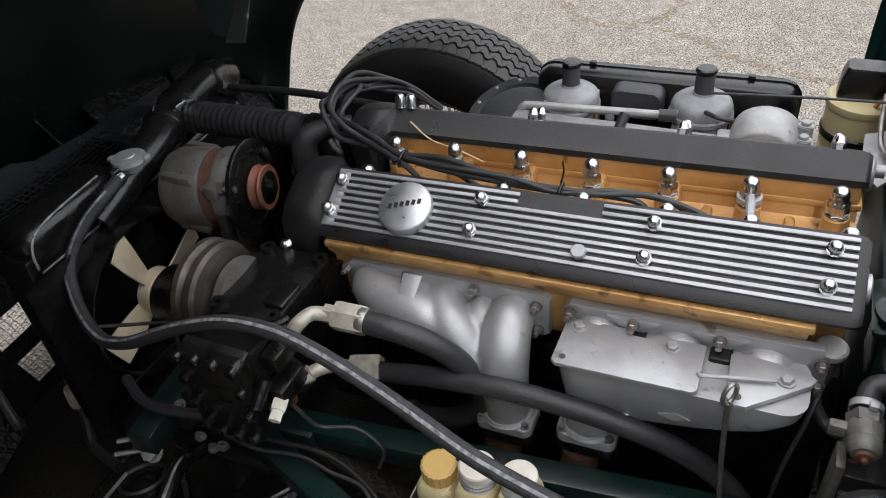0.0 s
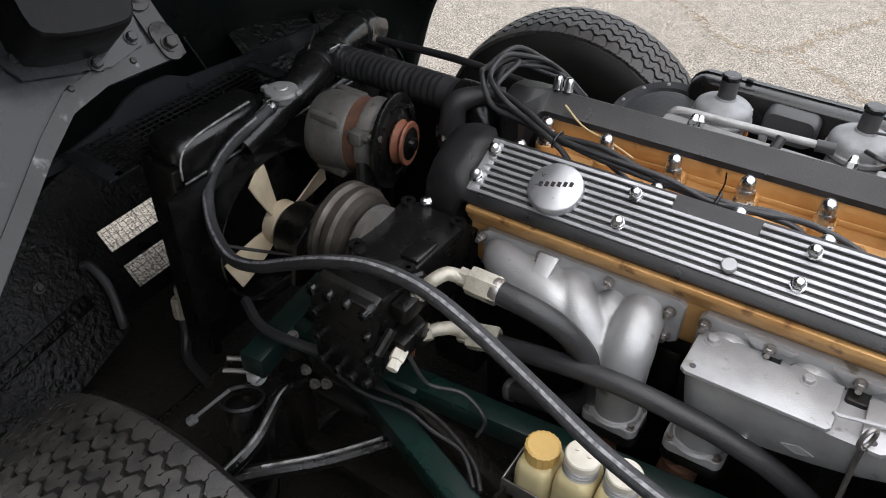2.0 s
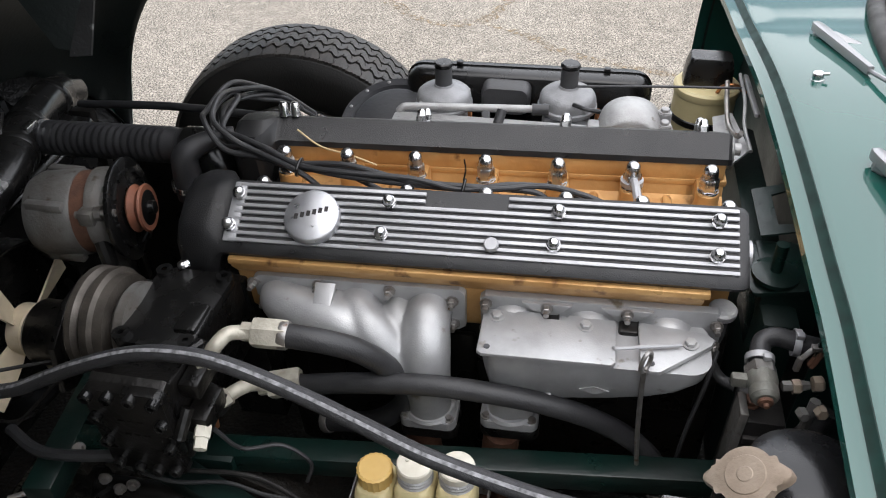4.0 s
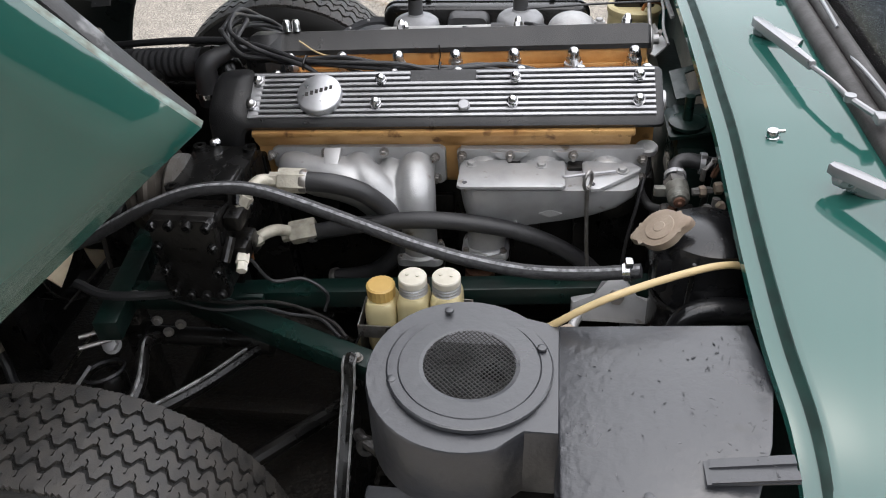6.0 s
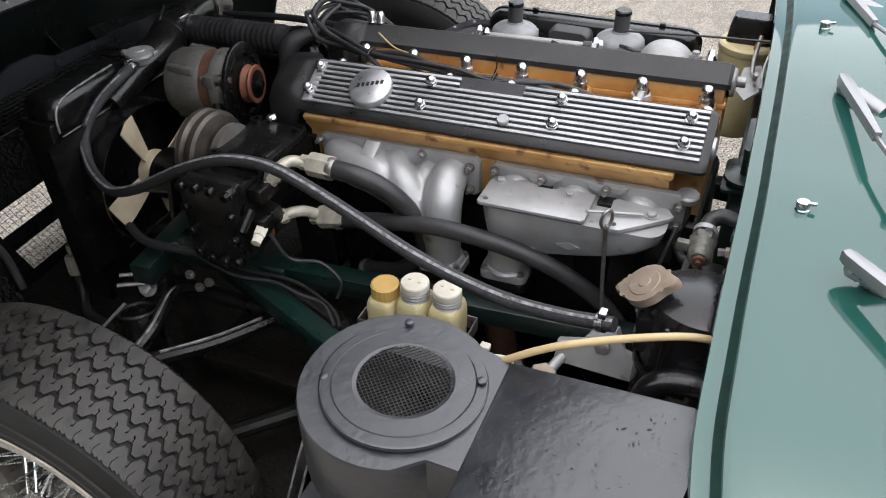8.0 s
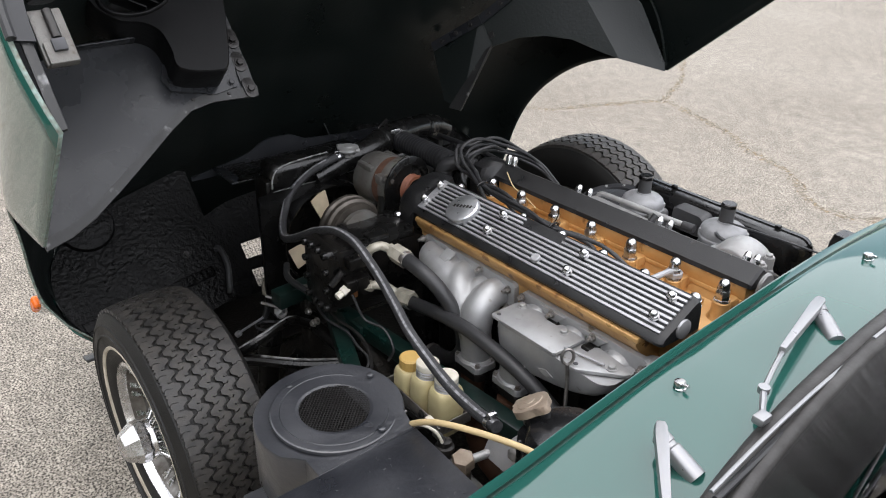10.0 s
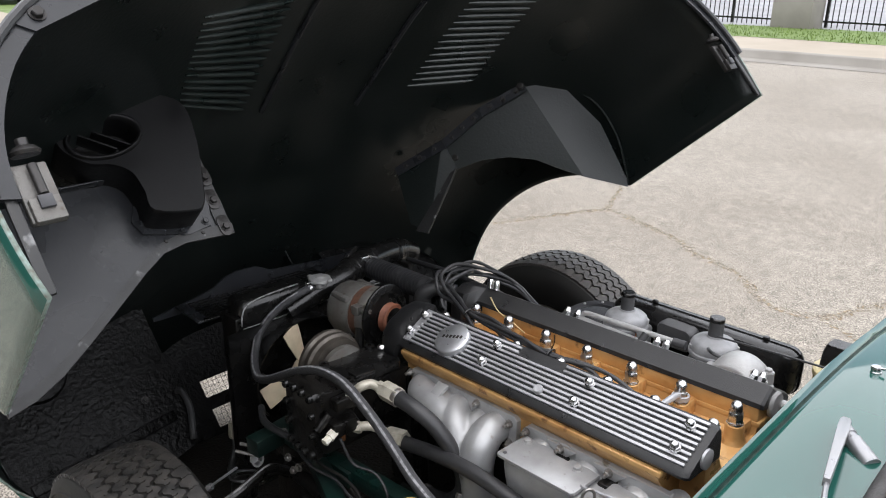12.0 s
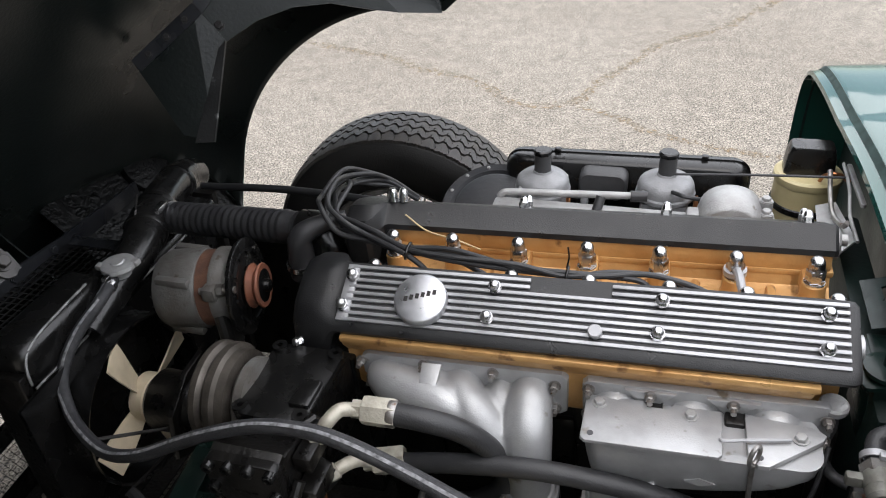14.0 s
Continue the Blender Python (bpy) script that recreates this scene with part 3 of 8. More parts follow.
bm = bmesh.new()
sec = [(-0.15, 0.6), (-0.158, 0.612), (-0.158, 0.672), (-0.171, 0.69), (-0.174, 0.7085), (-0.068, 0.7085), (-0.06, 0.696), (-0.052, 0.676), (0.045, 0.676), (0.062, 0.684), (0.07, 0.7085),
       (0.164, 0.7085), (0.162, 0.69), (0.155, 0.672), (0.158, 0.575)]
loft(bm, [[Vector((x, EC + y, z)) for y, z in sec] for x in (0.165, 0.778)])
loft(bm, [[Vector((x, EC + max(y, -0.105), z)) for y, z in sec] for x in (0.77, 0.82)])
for side in (-1, 1):
    for z0 in (0.703,):
        box(bm, (0.474 if side < 0 else 0.494, EC + side * (0.121 if side < 0 else 0.115), z0), (0.62 if side < 0 else 0.66, 0.112 if side < 0 else 0.1, 0.0105), 0.003)
box(bm, (0.492, EC + 0.106, 0.72), (0.655, 0.078, 0.029), 0.003)
for x in STUDS + [0.178]:
    lathe(bm, [(0.025, 0.672), (0.0195, 0.68), (0.017, 0.688), (0.016, 0.7085), (0.0148, 0.71), (0, 0.71)], (x, EC + 0.036, 0), (0, 0, 1), 20)
    box(bm, (x, EC + 0.058, 0.696), (0.03, 0.04, 0.03), 0.006)
for x in STUDS:
    lathe(bm, [(0.028, 0.672), (0.023, 0.684), (0.021, 0.69), (0, 0.69)], (x - 0.052, EC - 0.025, 0), (0, 0, 1), 20)
    if x < 0.75:
        box(bm, (x + 0.052, EC + 0.008, 0.681), (0.014, 0.1, 0.014), 0.006)
head = part("cylinder_head", bm, GOLD, engine, "gold painted cylinder head with flaking paint", LEANED)
for x in STUDS + [0.178]:
    bm = bmesh.new()
    lathe(bm, [(0.0145, 0.7095), (0.0145, 0.7125), (0.0128, 0.7125)], (x, EC + 0.036, 0), (0, 0, 1), 18)
    lathe(bm, [(0.0128, 0.7125), (0.0132, 0.714), (0.0132, 0.732), (0.0118, 0.7335)], (x, EC + 0.036, 0), (0, 0, 1), 6)
    lathe(bm, [(0.0118, 0.7325), (0.0108, 0.7345), (0.0106, 0.741), (0.0094, 0.7465), (0.006, 0.751), (0, 0.7525)], (x, EC + 0.036, 0), (0, 0, 1), 18)
    part("cap_nut", bm, CHROME, head, "tall chromed domed nut", LEANED, 40)
for x in (0.186, 0.392, 0.499, 0.604, 0.7, 0.806):
    bm = bmesh.new()
    dome_nut(bm, (x, EC - 0.066, 0.742), (0, 0, 1), 0.0105, 0.024, 0.013)
    lathe(bm, [(0.012, 0.70), (0.012, 0.742)], (x, EC - 0.066, 0), (0, 0, 1), 12)
    part("cap_nut", bm, CHROME, head, "chromed domed nut", LEANED, 40)
bm = bmesh.new()
tube(bm, [(STUDS[4], EC + 0.036, 0.722), (STUDS[4] + 0.003, EC + 0.012, 0.732), (STUDS[4] + 0.006, EC - 0.03, 0.736), (0.7, EC - 0.062, 0.742)], 0.006, 10)
lathe(bm, [(0.016, 0.716), (0.016, 0.724), (0, 0.724)], (STUDS[4], EC + 0.036, 0), (0, 0, 1), 18)
part("link_pipe", bm, POLISHED, head, "polished link between two nuts", LEANED)

COVER = [(0.170, 0.7095), (0.1735, 0.716), (0.169, 0.7225), (0.160, 0.7285), (0.09, 0.7675), (0.081, 0.7695), (0.074, 0.764), (0.070, 0.745), (0.070, 0.7095)]
HUMP = [(0.168, 0.655), (0.176, 0.69), (0.170, 0.722), (0.150, 0.745), (0.105, 0.768), (0.075, 0.772), (0.045, 0.76), (0.032, 0.73), (0.032, 0.655)]


def cover_ring(x, side, blend, shrink=1.0):
    cx, cz = 0.11, 0.715
    base = COVER if side < 0 else [(0.1725, 0.7095), (0.1765, 0.717), (0.173, 0.7245), (0.164, 0.731), (0.108, 0.7605), (0.103, 0.7655), (0.0985, 0.767), (0.0665, 0.7435), (0.0645, 0.735)]
    return [Vector((x, EC + side * (cx + (d - cx) * shrink), cz + (z - cz) * shrink)) for d, z in
            [(a[0] * (1 - blend) + b[0] * blend, a[1] * (1 - blend) + b[1] * blend) for a, b in zip(base, HUMP)]]


PLATE_UP = Vector((0, 0.873, 0.487))    # up the slope of the exhaust cover's plate, in y and z
PLATE_OUT = Vector((0, -0.487, 0.873))
PLATE_MID = Vector((0, EC - 0.125, 0.748))
covers = {}
for side in (-1, 1):
    bm = bmesh.new()
    rings = [cover_ring(0.086, side, 1, 0.72), cover_ring(0.09, side, 1, 0.88), cover_ring(0.098, side, 1, 0.97), cover_ring(0.108, side, 1, 1.0), cover_ring(0.13, side, 1), cover_ring(0.138, side, 0.85),
             cover_ring(0.146, side, 0.4), cover_ring(0.152, side, 0.1), cover_ring(0.158, side, 0), cover_ring(0.812, side, 0), cover_ring(0.821, side, 0, 0.975), cover_ring(0.826, side, 0, 0.9)]
    loft(bm, rings)
    covers[side] = part("cam_cover", bm, CRACKLE, engine, "satin black cam cover" + (" with polished ribbed plate" if side < 0 else ""), LEANED, 40 if side < 0 else 24)
# the ribs of the exhaust cover's plate
turn_plate = Matrix((Vector((1, 0, 0)), PLATE_UP, PLATE_OUT)).transposed().to_4x4()
for k in range(9):
    v = -0.0405 + 0.0101 * k
    spans = [(0.166, 0.814)]
    if k >= 7:
        spans = [(0.166, 0.425), (0.533, 0.814)]
    for x0, x1 in spans:
        bm = bmesh.new()
        c = PLATE_MID + PLATE_UP * v + PLATE_OUT * 0.0015
        box(bm, (c.x + (x0 + x1) / 2, c.y, c.z), (x1 - x0, 0.0052, 0.005), 0.0012, turn_plate, 2)
        part("rib", bm, POLISHED, covers[-1], "", LEANED)
for x0, x1 in ((0.158, 0.176),):
    bm = bmesh.new()
    c = PLATE_MID + PLATE_OUT * 0.001
    box(bm, ((x0 + x1) / 2, c.y, c.z), (x1 - x0, 0.087, 0.005), 0.0012, turn_plate, 2)
    part("plate_end", bm, POLISHED, covers[-1], "", LEANED)
for x, v in ((0.17, 0.024), (0.165, -0.022), (0.378, 0.024), (0.374, -0.021), (0.597, 0.024), (0.594, -0.021), (0.79, 0.024), (0.788, -0.021)):
    bm = bmesh.new()
    dome_nut(bm, Vector((x, 0, 0)) + PLATE_MID + PLATE_UP * v + PLATE_OUT * 0.003, PLATE_OUT, 0.0078, 0.0175, 0.0088)
    part("cap_nut", bm, CHROME, covers[-1], "", LEANED, 40)
bm = bmesh.new()
lathe(bm, [(0, 0), (0.0095, 0), (0.0095, 0.006), (0.008, 0.008), (0, 0.008)], Vector((0.517, 0, 0)) + PLATE_MID + PLATE_UP * -0.026 + PLATE_OUT * 0.003, PLATE_OUT, 18)
part("screw", bm, POLISHED, covers[-1], "", LEANED)
bm = bmesh.new()
at = Vector((0.279, 0, 0)) + PLATE_MID + PLATE_UP * -0.005
lathe(bm, [(0, 0), (0.036, 0), (0.0375, 0.004), (0.0375, 0.013), (0.036, 0.0155), (0.034, 0.0165), (0, 0.0165)], at, PLATE_OUT, 48)
cap = part("filler_cap", bm, BRUSHED, covers[-1], "round polished oil filler cap", LEANED)
bm = bmesh.new()
for k in range(6):
    box(bm, at + Vector(((k - 2.5) * 0.0078, 0, 0)) + PLATE_OUT * 0.0166 + PLATE_UP * (0.0035 + 0.0025 * (k - 2.5)), (0.0052, 0.0075, 0.0008), 0, turn_plate)
part("badge", bm, STEEL_DARK, cap, "dark engraved marks", LEANED)
bm = bmesh.new()
lathe(bm, [(0, 0), (0.017, 0), (0.017, 0.004), (0.012, 0.006), (0, 0.006)], (0.826, EC - 0.12, 0.728), (1, 0, 0), 24)
part("end_plug", bm, POLISHED, covers[-1], "polished round end plug", LEANED)
for x, y in ((0.16, 0.13), (0.178, 0.131)):
    bm = bmesh.new()
    lathe(bm, [(0, 0), (0.0085, 0), (0.0075, 0.006), (0.0075, 0.016), (0.005, 0.021), (0, 0.022)], (x, EC + y - 0.03, 0.768), (0, 0.2, 1), 14)
    part("cap_nut", bm, CHROME, covers[1], "", LEANED, 40)
for x in (0.376, 0.592, 0.786):
    for d, z in ((0.106, 0.7605), (0.141, 0.7425)):
        bm = bmesh.new()
        dome_nut(bm, (x, EC + d, z), (0, 0.487, 0.873), 0.007, 0.021, 0.008)
        part("cap_nut", bm, CHROME, covers[1], "", LEANED, 40)
bm = bmesh.new()
lathe(bm, [(0, 0), (0.024, 0), (0.024, 0.005), (0.021, 0.008), (0, 0.008)], (0.824, EC + 0.112, 0.728), (1, 0, 0), 28)
cyl(bm, (0.828, EC + 0.13, 0.722), (0.846, EC + 0.13, 0.722), 0.009, seg=14)
part("end_plate", bm, CAST, covers[1], "dull aluminium end plate", LEANED)
# timing case at the front of the engine
bm = bmesh.new()
prism(bm, [(-0.16, 0.36), (0.16, 0.36), (0.17, 0.66), (0.11, 0.672), (-0.11, 0.672), (-0.17, 0.66)], Matrix(((0, 0, 1, 0.095), (1, 0, 0, EC), (0, 1, 0, 0), (0, 0, 0, 1))), 0.08, 0.004)
box(bm, (0.12, EC - 0.105, 0.657), (0.075, 0.13, 0.012), 0.003)
for y in (-0.16, -0.1, 0.1, 0.15):
    bolt(bm, (0.094, EC + y, 0.63), (-1, 0, 0), 0.009, 0.008)
part("timing_case", bm, BLACK, engine, "black timing case", LEANED)
for y, z in ((-0.165, 0.69), (-0.16, 0.64)):
    bm = bmesh.new()
    dome_nut(bm, (0.1, EC + y - 0.006, z), (-0.6, -0.8, 0.1), 0.007, 0.014, 0.009)
    part("cap_nut", bm, CHROME, engine, "", LEANED, 40)
# pulleys and fan belt in front of the block
bm = bmesh.new()
for x, y, z, r in ((0.04, EC, 0.33, 0.085), (0.03, EC - 0.02, 0.53, 0.055)):
    lathe(bm, [(0, 0), (r, 0), (r + 0.004, 0.003), (r - 0.006, 0.012), (r + 0.004, 0.021), (r, 0.024), (0, 0.024)], (x, y, z), (1, 0, 0), 36)
part("pulley", bm, OILY, engine, "oily belt pulleys", LEANED)

# ---- exhaust manifolds ----
def runner(bm, pts, radii, seg=20):
    return tube(bm, pts, 0.03, seg, 7, radii)


FY = EC - 0.158
front_manifold = thing("exhaust_manifold", (0.34, -0.16, 0.5), "silver painted front exhaust manifold with three curved branches", "manifold", "exhaust manifolds")
bm = bmesh.new()
prism(bm, [(0.19, 0.64), (0.20, 0.628), (0.25, 0.63), (0.3, 0.632), (0.41, 0.632), (0.43, 0.62), (0.472, 0.604), (0.482, 0.611), (0.484, 0.668), (0.476, 0.677), (0.2, 0.677), (0.19, 0.67)],
      Matrix(((1, 0, 0, 0), (0, 0, -1, FY), (0, 1, 0, 0), (0, 0, 0, 1))), 0.012, 0.003)
part("flange", bm, ALU, front_manifold, "", LEANED)
bm = bmesh.new()
for pts, radii in (
        ([(0.222, FY + 0.004, 0.64), (0.232, FY - 0.02, 0.64), (0.27, FY - 0.036, 0.636), (0.325, FY - 0.047, 0.63), (0.385, FY - 0.056, 0.602), (0.43, FY - 0.059, 0.55)], [0.028, 0.031, 0.034, 0.035, 0.034, 0.032]),
        ([(0.335, FY + 0.004, 0.639), (0.343, FY - 0.03, 0.638), (0.368, FY - 0.054, 0.626), (0.405, FY - 0.063, 0.585), (0.436, FY - 0.061, 0.535)], [0.028, 0.03, 0.031, 0.032, 0.031]),
        ([(0.435, FY + 0.004, 0.638), (0.436, FY - 0.034, 0.637), (0.4375, FY - 0.06, 0.616), (0.437, FY - 0.07, 0.58), (0.437, FY - 0.069, 0.54), (0.437, FY - 0.067, 0.49)], [0.029, 0.031, 0.033, 0.033, 0.031, 0.029])):
    runner(bm, pts, radii)
for pts, radii in (([(0.28, FY + 0.002, 0.643), (0.3, FY - 0.026, 0.64), (0.345, FY - 0.046, 0.618), (0.395, FY - 0.056, 0.58), (0.43, FY - 0.058, 0.54)], [0.024, 0.028, 0.032, 0.033, 0.032]),
                   ([(0.39, FY + 0.002, 0.64), (0.395, FY - 0.03, 0.632), (0.41, FY - 0.05, 0.6), (0.425, FY - 0.06, 0.55)], [0.018, 0.022, 0.027, 0.03])):
    runner(bm, pts, radii)
casting = part("branch_casting", bm, ALU, front_manifold, "three cast branches flowing into one outlet", LEANED, 60)
rem = casting.modifiers.new("cast", 'REMESH')
rem.mode, rem.voxel_size, rem.use_smooth_shade = 'VOXEL', 0.0032, True
sm = casting.modifiers.new("smooth", 'SMOOTH')
sm.factor, sm.iterations = 0.5, 5
bm = bmesh.new()
prism(bm, rounded(0.078, 0.056, 0.012), Matrix.Translation((0.437, FY - 0.069, 0.494)), 0.014, 0.003)
lathe(bm, [(0.036, 0), (0.036, 0.002), (0.033, 0.006), (0.029, 0.007)], (0.437, FY - 0.067, 0.507), (0, 0, 1), 28)
part("foot_flange", bm, ALU, front_manifold, "", LEANED)
bm = bmesh.new()
prism(bm, rounded(0.08, 0.058, 0.014), Matrix.Translation((0.437, FY - 0.068, 0.476)), 0.016, 0.003)
part("lower_flange", bm, OILY, front_manifold, "black lower flange", LEANED)
for x, z, tone in ((0.19, 0.664, 0), (0.284, 0.668, 0), (0.383, 0.668, 0), (0.467, 0.658, 0), (0.467, 0.618, 0), (0.2, 0.632, 0)):
    bm = bmesh.new()
    bolt(bm, (x, FY - 0.0125, z), (0, -1, 0), 0.0062, 0.008)
    cyl(bm, (x, FY - 0.018, z), (x, FY - 0.028, z), 0.0036, seg=10)
    part("stud_nut", bm, STEEL, front_manifold, "rusty flange nut", LEANED)
bm = bmesh.new()
prism(bm, [(-0.011, -0.02), (0.0, -0.026), (0.011, -0.02), (0.014, 0.03), (-0.014, 0.03)], axes((0.3, FY - 0.046, 0.6625), (1, 0, 0), (0, 0.86, 0.5)), 0.006, 0.001)
lathe(bm, [(0, 0), (0.005, 0), (0.0045, 0.0008), (0, 0.0008)], (0.3, FY - 0.0612, 0.6587), (0, -0.5, 0.86), 12)
part("lug", bm, ALU, front_manifold, "lifting lug with one hole", LEANED)
for dx, dy in ((-0.031, -0.088), (0.03, -0.088), (0.031, -0.05)):
    bm = bmesh.new()
    bolt(bm, (0.437 + dx, FY + dy, 0.508), (0, 0, 1), 0.005, 0.005)
    part("stud_nut", bm, STEEL, front_manifold, "", LEANED)

rear_manifold = thing("exhaust_manifold", (0.64, -0.17, 0.5), "silver painted rear exhaust manifold under a bolted heat plate", "manifold", "exhaust manifolds")
bm = bmesh.new()
prism(bm, [(0.503, 0.6), (0.53, 0.605), (0.6, 0.62), (0.74, 0.62), (0.79, 0.608), (0.806, 0.612), (0.806, 0.665), (0.798, 0.672), (0.51, 0.672), (0.503, 0.665)],
      Matrix(((1, 0, 0, 0), (0, 0, -1, FY), (0, 1, 0, 0), (0, 0, 0, 1))), 0.012, 0.003)
part("flange", bm, ALU, rear_manifold, "", LEANED)
bm = bmesh.new()
rings = []
for z, x0, x1, y0, y1 in ((0.646, 0.512, 0.79, 0.004, 0.093), (0.628, 0.513, 0.785, 0.004, 0.094), (0.611, 0.515, 0.765, 0.006, 0.093), (0.598, 0.517, 0.735, 0.01, 0.091), (0.586, 0.519, 0.69, 0.014, 0.089), (0.575, 0.521, 0.635, 0.018, 0.086), (0.56, 0.52, 0.6, 0.024, 0.085), (0.54, 0.519, 0.584, 0.03, 0.086), (0.51, 0.519, 0.577, 0.034, 0.088)):
    w, h = x1 - x0, y1 - y0
    rings.append([Vector(((x0 + x1) / 2 + a, FY - (y0 + y1) / 2 + b, z)) for a, b in rounded(w, h, min(w, h) * 0.3, 5)])
loft(bm, rings)
part("chamber", bm, ALU, rear_manifold, "cast chamber with raised casting marks", LEANED, 50)
for x in (0.546, 0.643, 0.742):
    bm = bmesh.new()
    runner(bm, [(x, FY + 0.002, 0.624), (x, FY - 0.008, 0.624), (x, FY - 0.015, 0.621), (x, FY - 0.02, 0.612)], [0.036, 0.0355, 0.033, 0.026])
    part("branch", bm, ALU, rear_manifold, "", LEANED, 60)
PT = 0.6385
# darkness of the recesses, put in as solid oily-black blocks
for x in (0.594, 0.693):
    part("pocket_shade", box(bmesh.new(), (x, FY - 0.022, 0.64), (0.025, 0.03, 0.024), 0.004), OILY, rear_manifold, "oily dark block giving the hollow between the branches its shade", LEANED)
bm = bmesh.new()
prism(bm, [(0.51, -0.092), (0.516, -0.097), (0.672, -0.097), (0.677, -0.092), (0.677, -0.022), (0.618, -0.018), (0.616, -0.03), (0.586, -0.03), (0.584, -0.018), (0.514, -0.018), (0.51, -0.022)][::1],
      Matrix.Translation((0, FY, PT + 0.012)), 0.005, 0.0015)
part("heat_plate", bm, ALU, rear_manifold, "flat cover plate with two bolts", LEANED)
bm = bmesh.new()
prism(bm, [(0.706, -0.09), (0.716, -0.1), (0.728, -0.1), (0.79, -0.05), (0.795, -0.04), (0.785, -0.03), (0.71, -0.02), (0.704, -0.026)], Matrix.Translation((0, FY, PT + 0.01)), 0.006, 0.0015)
part("small_plate", bm, ALU, rear_manifold, "three-cornered plate", LEANED)
for x, y, m in ((0.528, -0.032, 0), (0.64, -0.036, 0), (0.765, -0.052, 0)):
    bm = bmesh.new()
    bolt(bm, (x, FY + y, PT + 0.0165), (0, 0, 1), 0.0072, 0.006)
    part("bolt", bm, CAST, rear_manifold, "", LEANED)
bm = bmesh.new()
cyl(bm, (0.522, FY - 0.085, PT + 0.0172), (0.522, FY - 0.085, PT + 0.0178), 0.004, seg=12)
part("bolt_hole", bm, INK, rear_manifold, "", LEANED)
bm = bmesh.new()
cyl(bm, (0.718, FY - 0.088, PT + 0.0162), (0.718, FY - 0.088, PT + 0.0168), 0.0045, seg=12)
part("bolt_hole", bm, INK, rear_manifold, "", LEANED)
bm = bmesh.new()
for k in range(5):
    box(bm, (0.545 + 0.0115 * k + (0.008 if k == 4 else 0), FY - 0.0885, 0.58), (0.008, 0.005, 0.008), 0.001)
part("casting_mark", bm, ALU, rear_manifold, "", LEANED)
bm = bmesh.new()
prism(bm, [(-0.018, 0), (0, -0.007), (0.018, 0), (0, 0.007)], Matrix(((1, 0, 0, 0.655), (0, 0, -1, FY - 0.0905), (0, 1, 0, 0.603), (0, 0, 0, 1))), 0.003)
part("casting_mark", bm, ALU, rear_manifold, "", LEANED)
for x in (0.59, 0.69):
    bm = bmesh.new()
    prism(bm, [(x - 0.032, 0.669), (x - 0.008, 0.646), (x + 0.008, 0.646), (x + 0.032, 0.669)], Matrix(((1, 0, 0, 0), (0, 0, -1, FY - 0.011), (0, 1, 0, 0), (0, 0, 0, 1))), 0.006, 0.0015)
    part("pad", bm, ALU, rear_manifold, "", LEANED)
for x, z in ((0.512, 0.663), (0.59, 0.663), (0.69, 0.663), (0.798, 0.655), (0.798, 0.622), (0.51, 0.618)):
    bm = bmesh.new()
    bolt(bm, (x, FY - 0.0165, z), (0, -1, 0), 0.0062, 0.008)
    cyl(bm, (x, FY - 0.022, z), (x, FY - 0.032, z), 0.0037, seg=10)
    part("stud_nut", bm, STEEL, rear_manifold, "rusty flange nut", LEANED)
bm = bmesh.new()
prism(bm, rounded(0.078, 0.056, 0.012), Matrix.Translation((0.548, FY - 0.064, 0.504)), 0.014, 0.003)
lathe(bm, [(0.036, 0), (0.036, 0.002), (0.033, 0.006), (0.029, 0.007)], (0.548, FY - 0.062, 0.517), (0, 0, 1), 28)
part("foot_flange", bm, ALU, rear_manifold, "", LEANED)
bm = bmesh.new()
prism(bm, rounded(0.08, 0.058, 0.014), Matrix.Translation((0.548, FY - 0.063, 0.486)), 0.016, 0.003)
part("lower_flange", bm, OILY, rear_manifold, "black lower flange", LEANED)
for dx, dy in ((-0.031, -0.083), (0.03, -0.083), (-0.031, -0.045)):
    bm = bmesh.new()
    bolt(bm, (0.548 + dx, FY + dy, 0.518), (0, 0, 1), 0.005, 0.005)
    part("stud_nut", bm, STEEL, rear_manifold, "", LEANED)
for x in (0.437, 0.548):
    bm = bmesh.new()
    tube(bm, [(x, -0.19, 0.48), (x, -0.19, 0.4), (x + 0.04, -0.18, 0.27), (x + 0.2, -0.15, 0.2), (1.1, -0.15, 0.2)], 0.026, 14)
    solo("exhaust_pipe", bm, RUSTY, "rusty brown exhaust downpipe below the manifold", "pipe", "exhaust pipes")

# dipstick with its ring, and breather with its round cap
bm = bmesh.new()
tube(bm, [(0.735, -0.235, 0.45), (0.722, -0.228, 0.56), (0.716, -0.225, 0.64), (0.714, -0.228, 0.677)], 0.0032, 8)
ring_pts = [(0.714 + 0.006 * math.sin(a), -0.228 + 0.008 * math.sin(a), 0.692 - 0.015 * math.cos(a)) for a in np.linspace(0.2, 6.0, 14)]
tube(bm, ring_pts, 0.0028, 8, 3)
solo("dipstick", bm, STEEL, "dark steel oil dipstick with a loop handle", "dipstick")
bm = bmesh.new()
tube(bm, [(0.678, -0.196, 0.678), (0.684, -0.199, 0.679), (0.715, -0.194, 0.682), (0.758, -0.186, 0.684)], 0.0024, 8)
solo("wire_clip", bm, POLISHED, "bright bent wire clip on the manifold", "clip")
breather = thing("breather_pipe", (0.81, -0.13, 0.5), "grey breather pipe with a round flat cap", "pipe")
bm = bmesh.new()
tube(bm, [(0.809, -0.124, 0.685), (0.811, -0.13, 0.66), (0.804, -0.138, 0.625), (0.82, -0.152, 0.6), (0.84, -0.166, 0.6)], 0.0075, 12)
part("pipe", bm, RUBBER, breather)
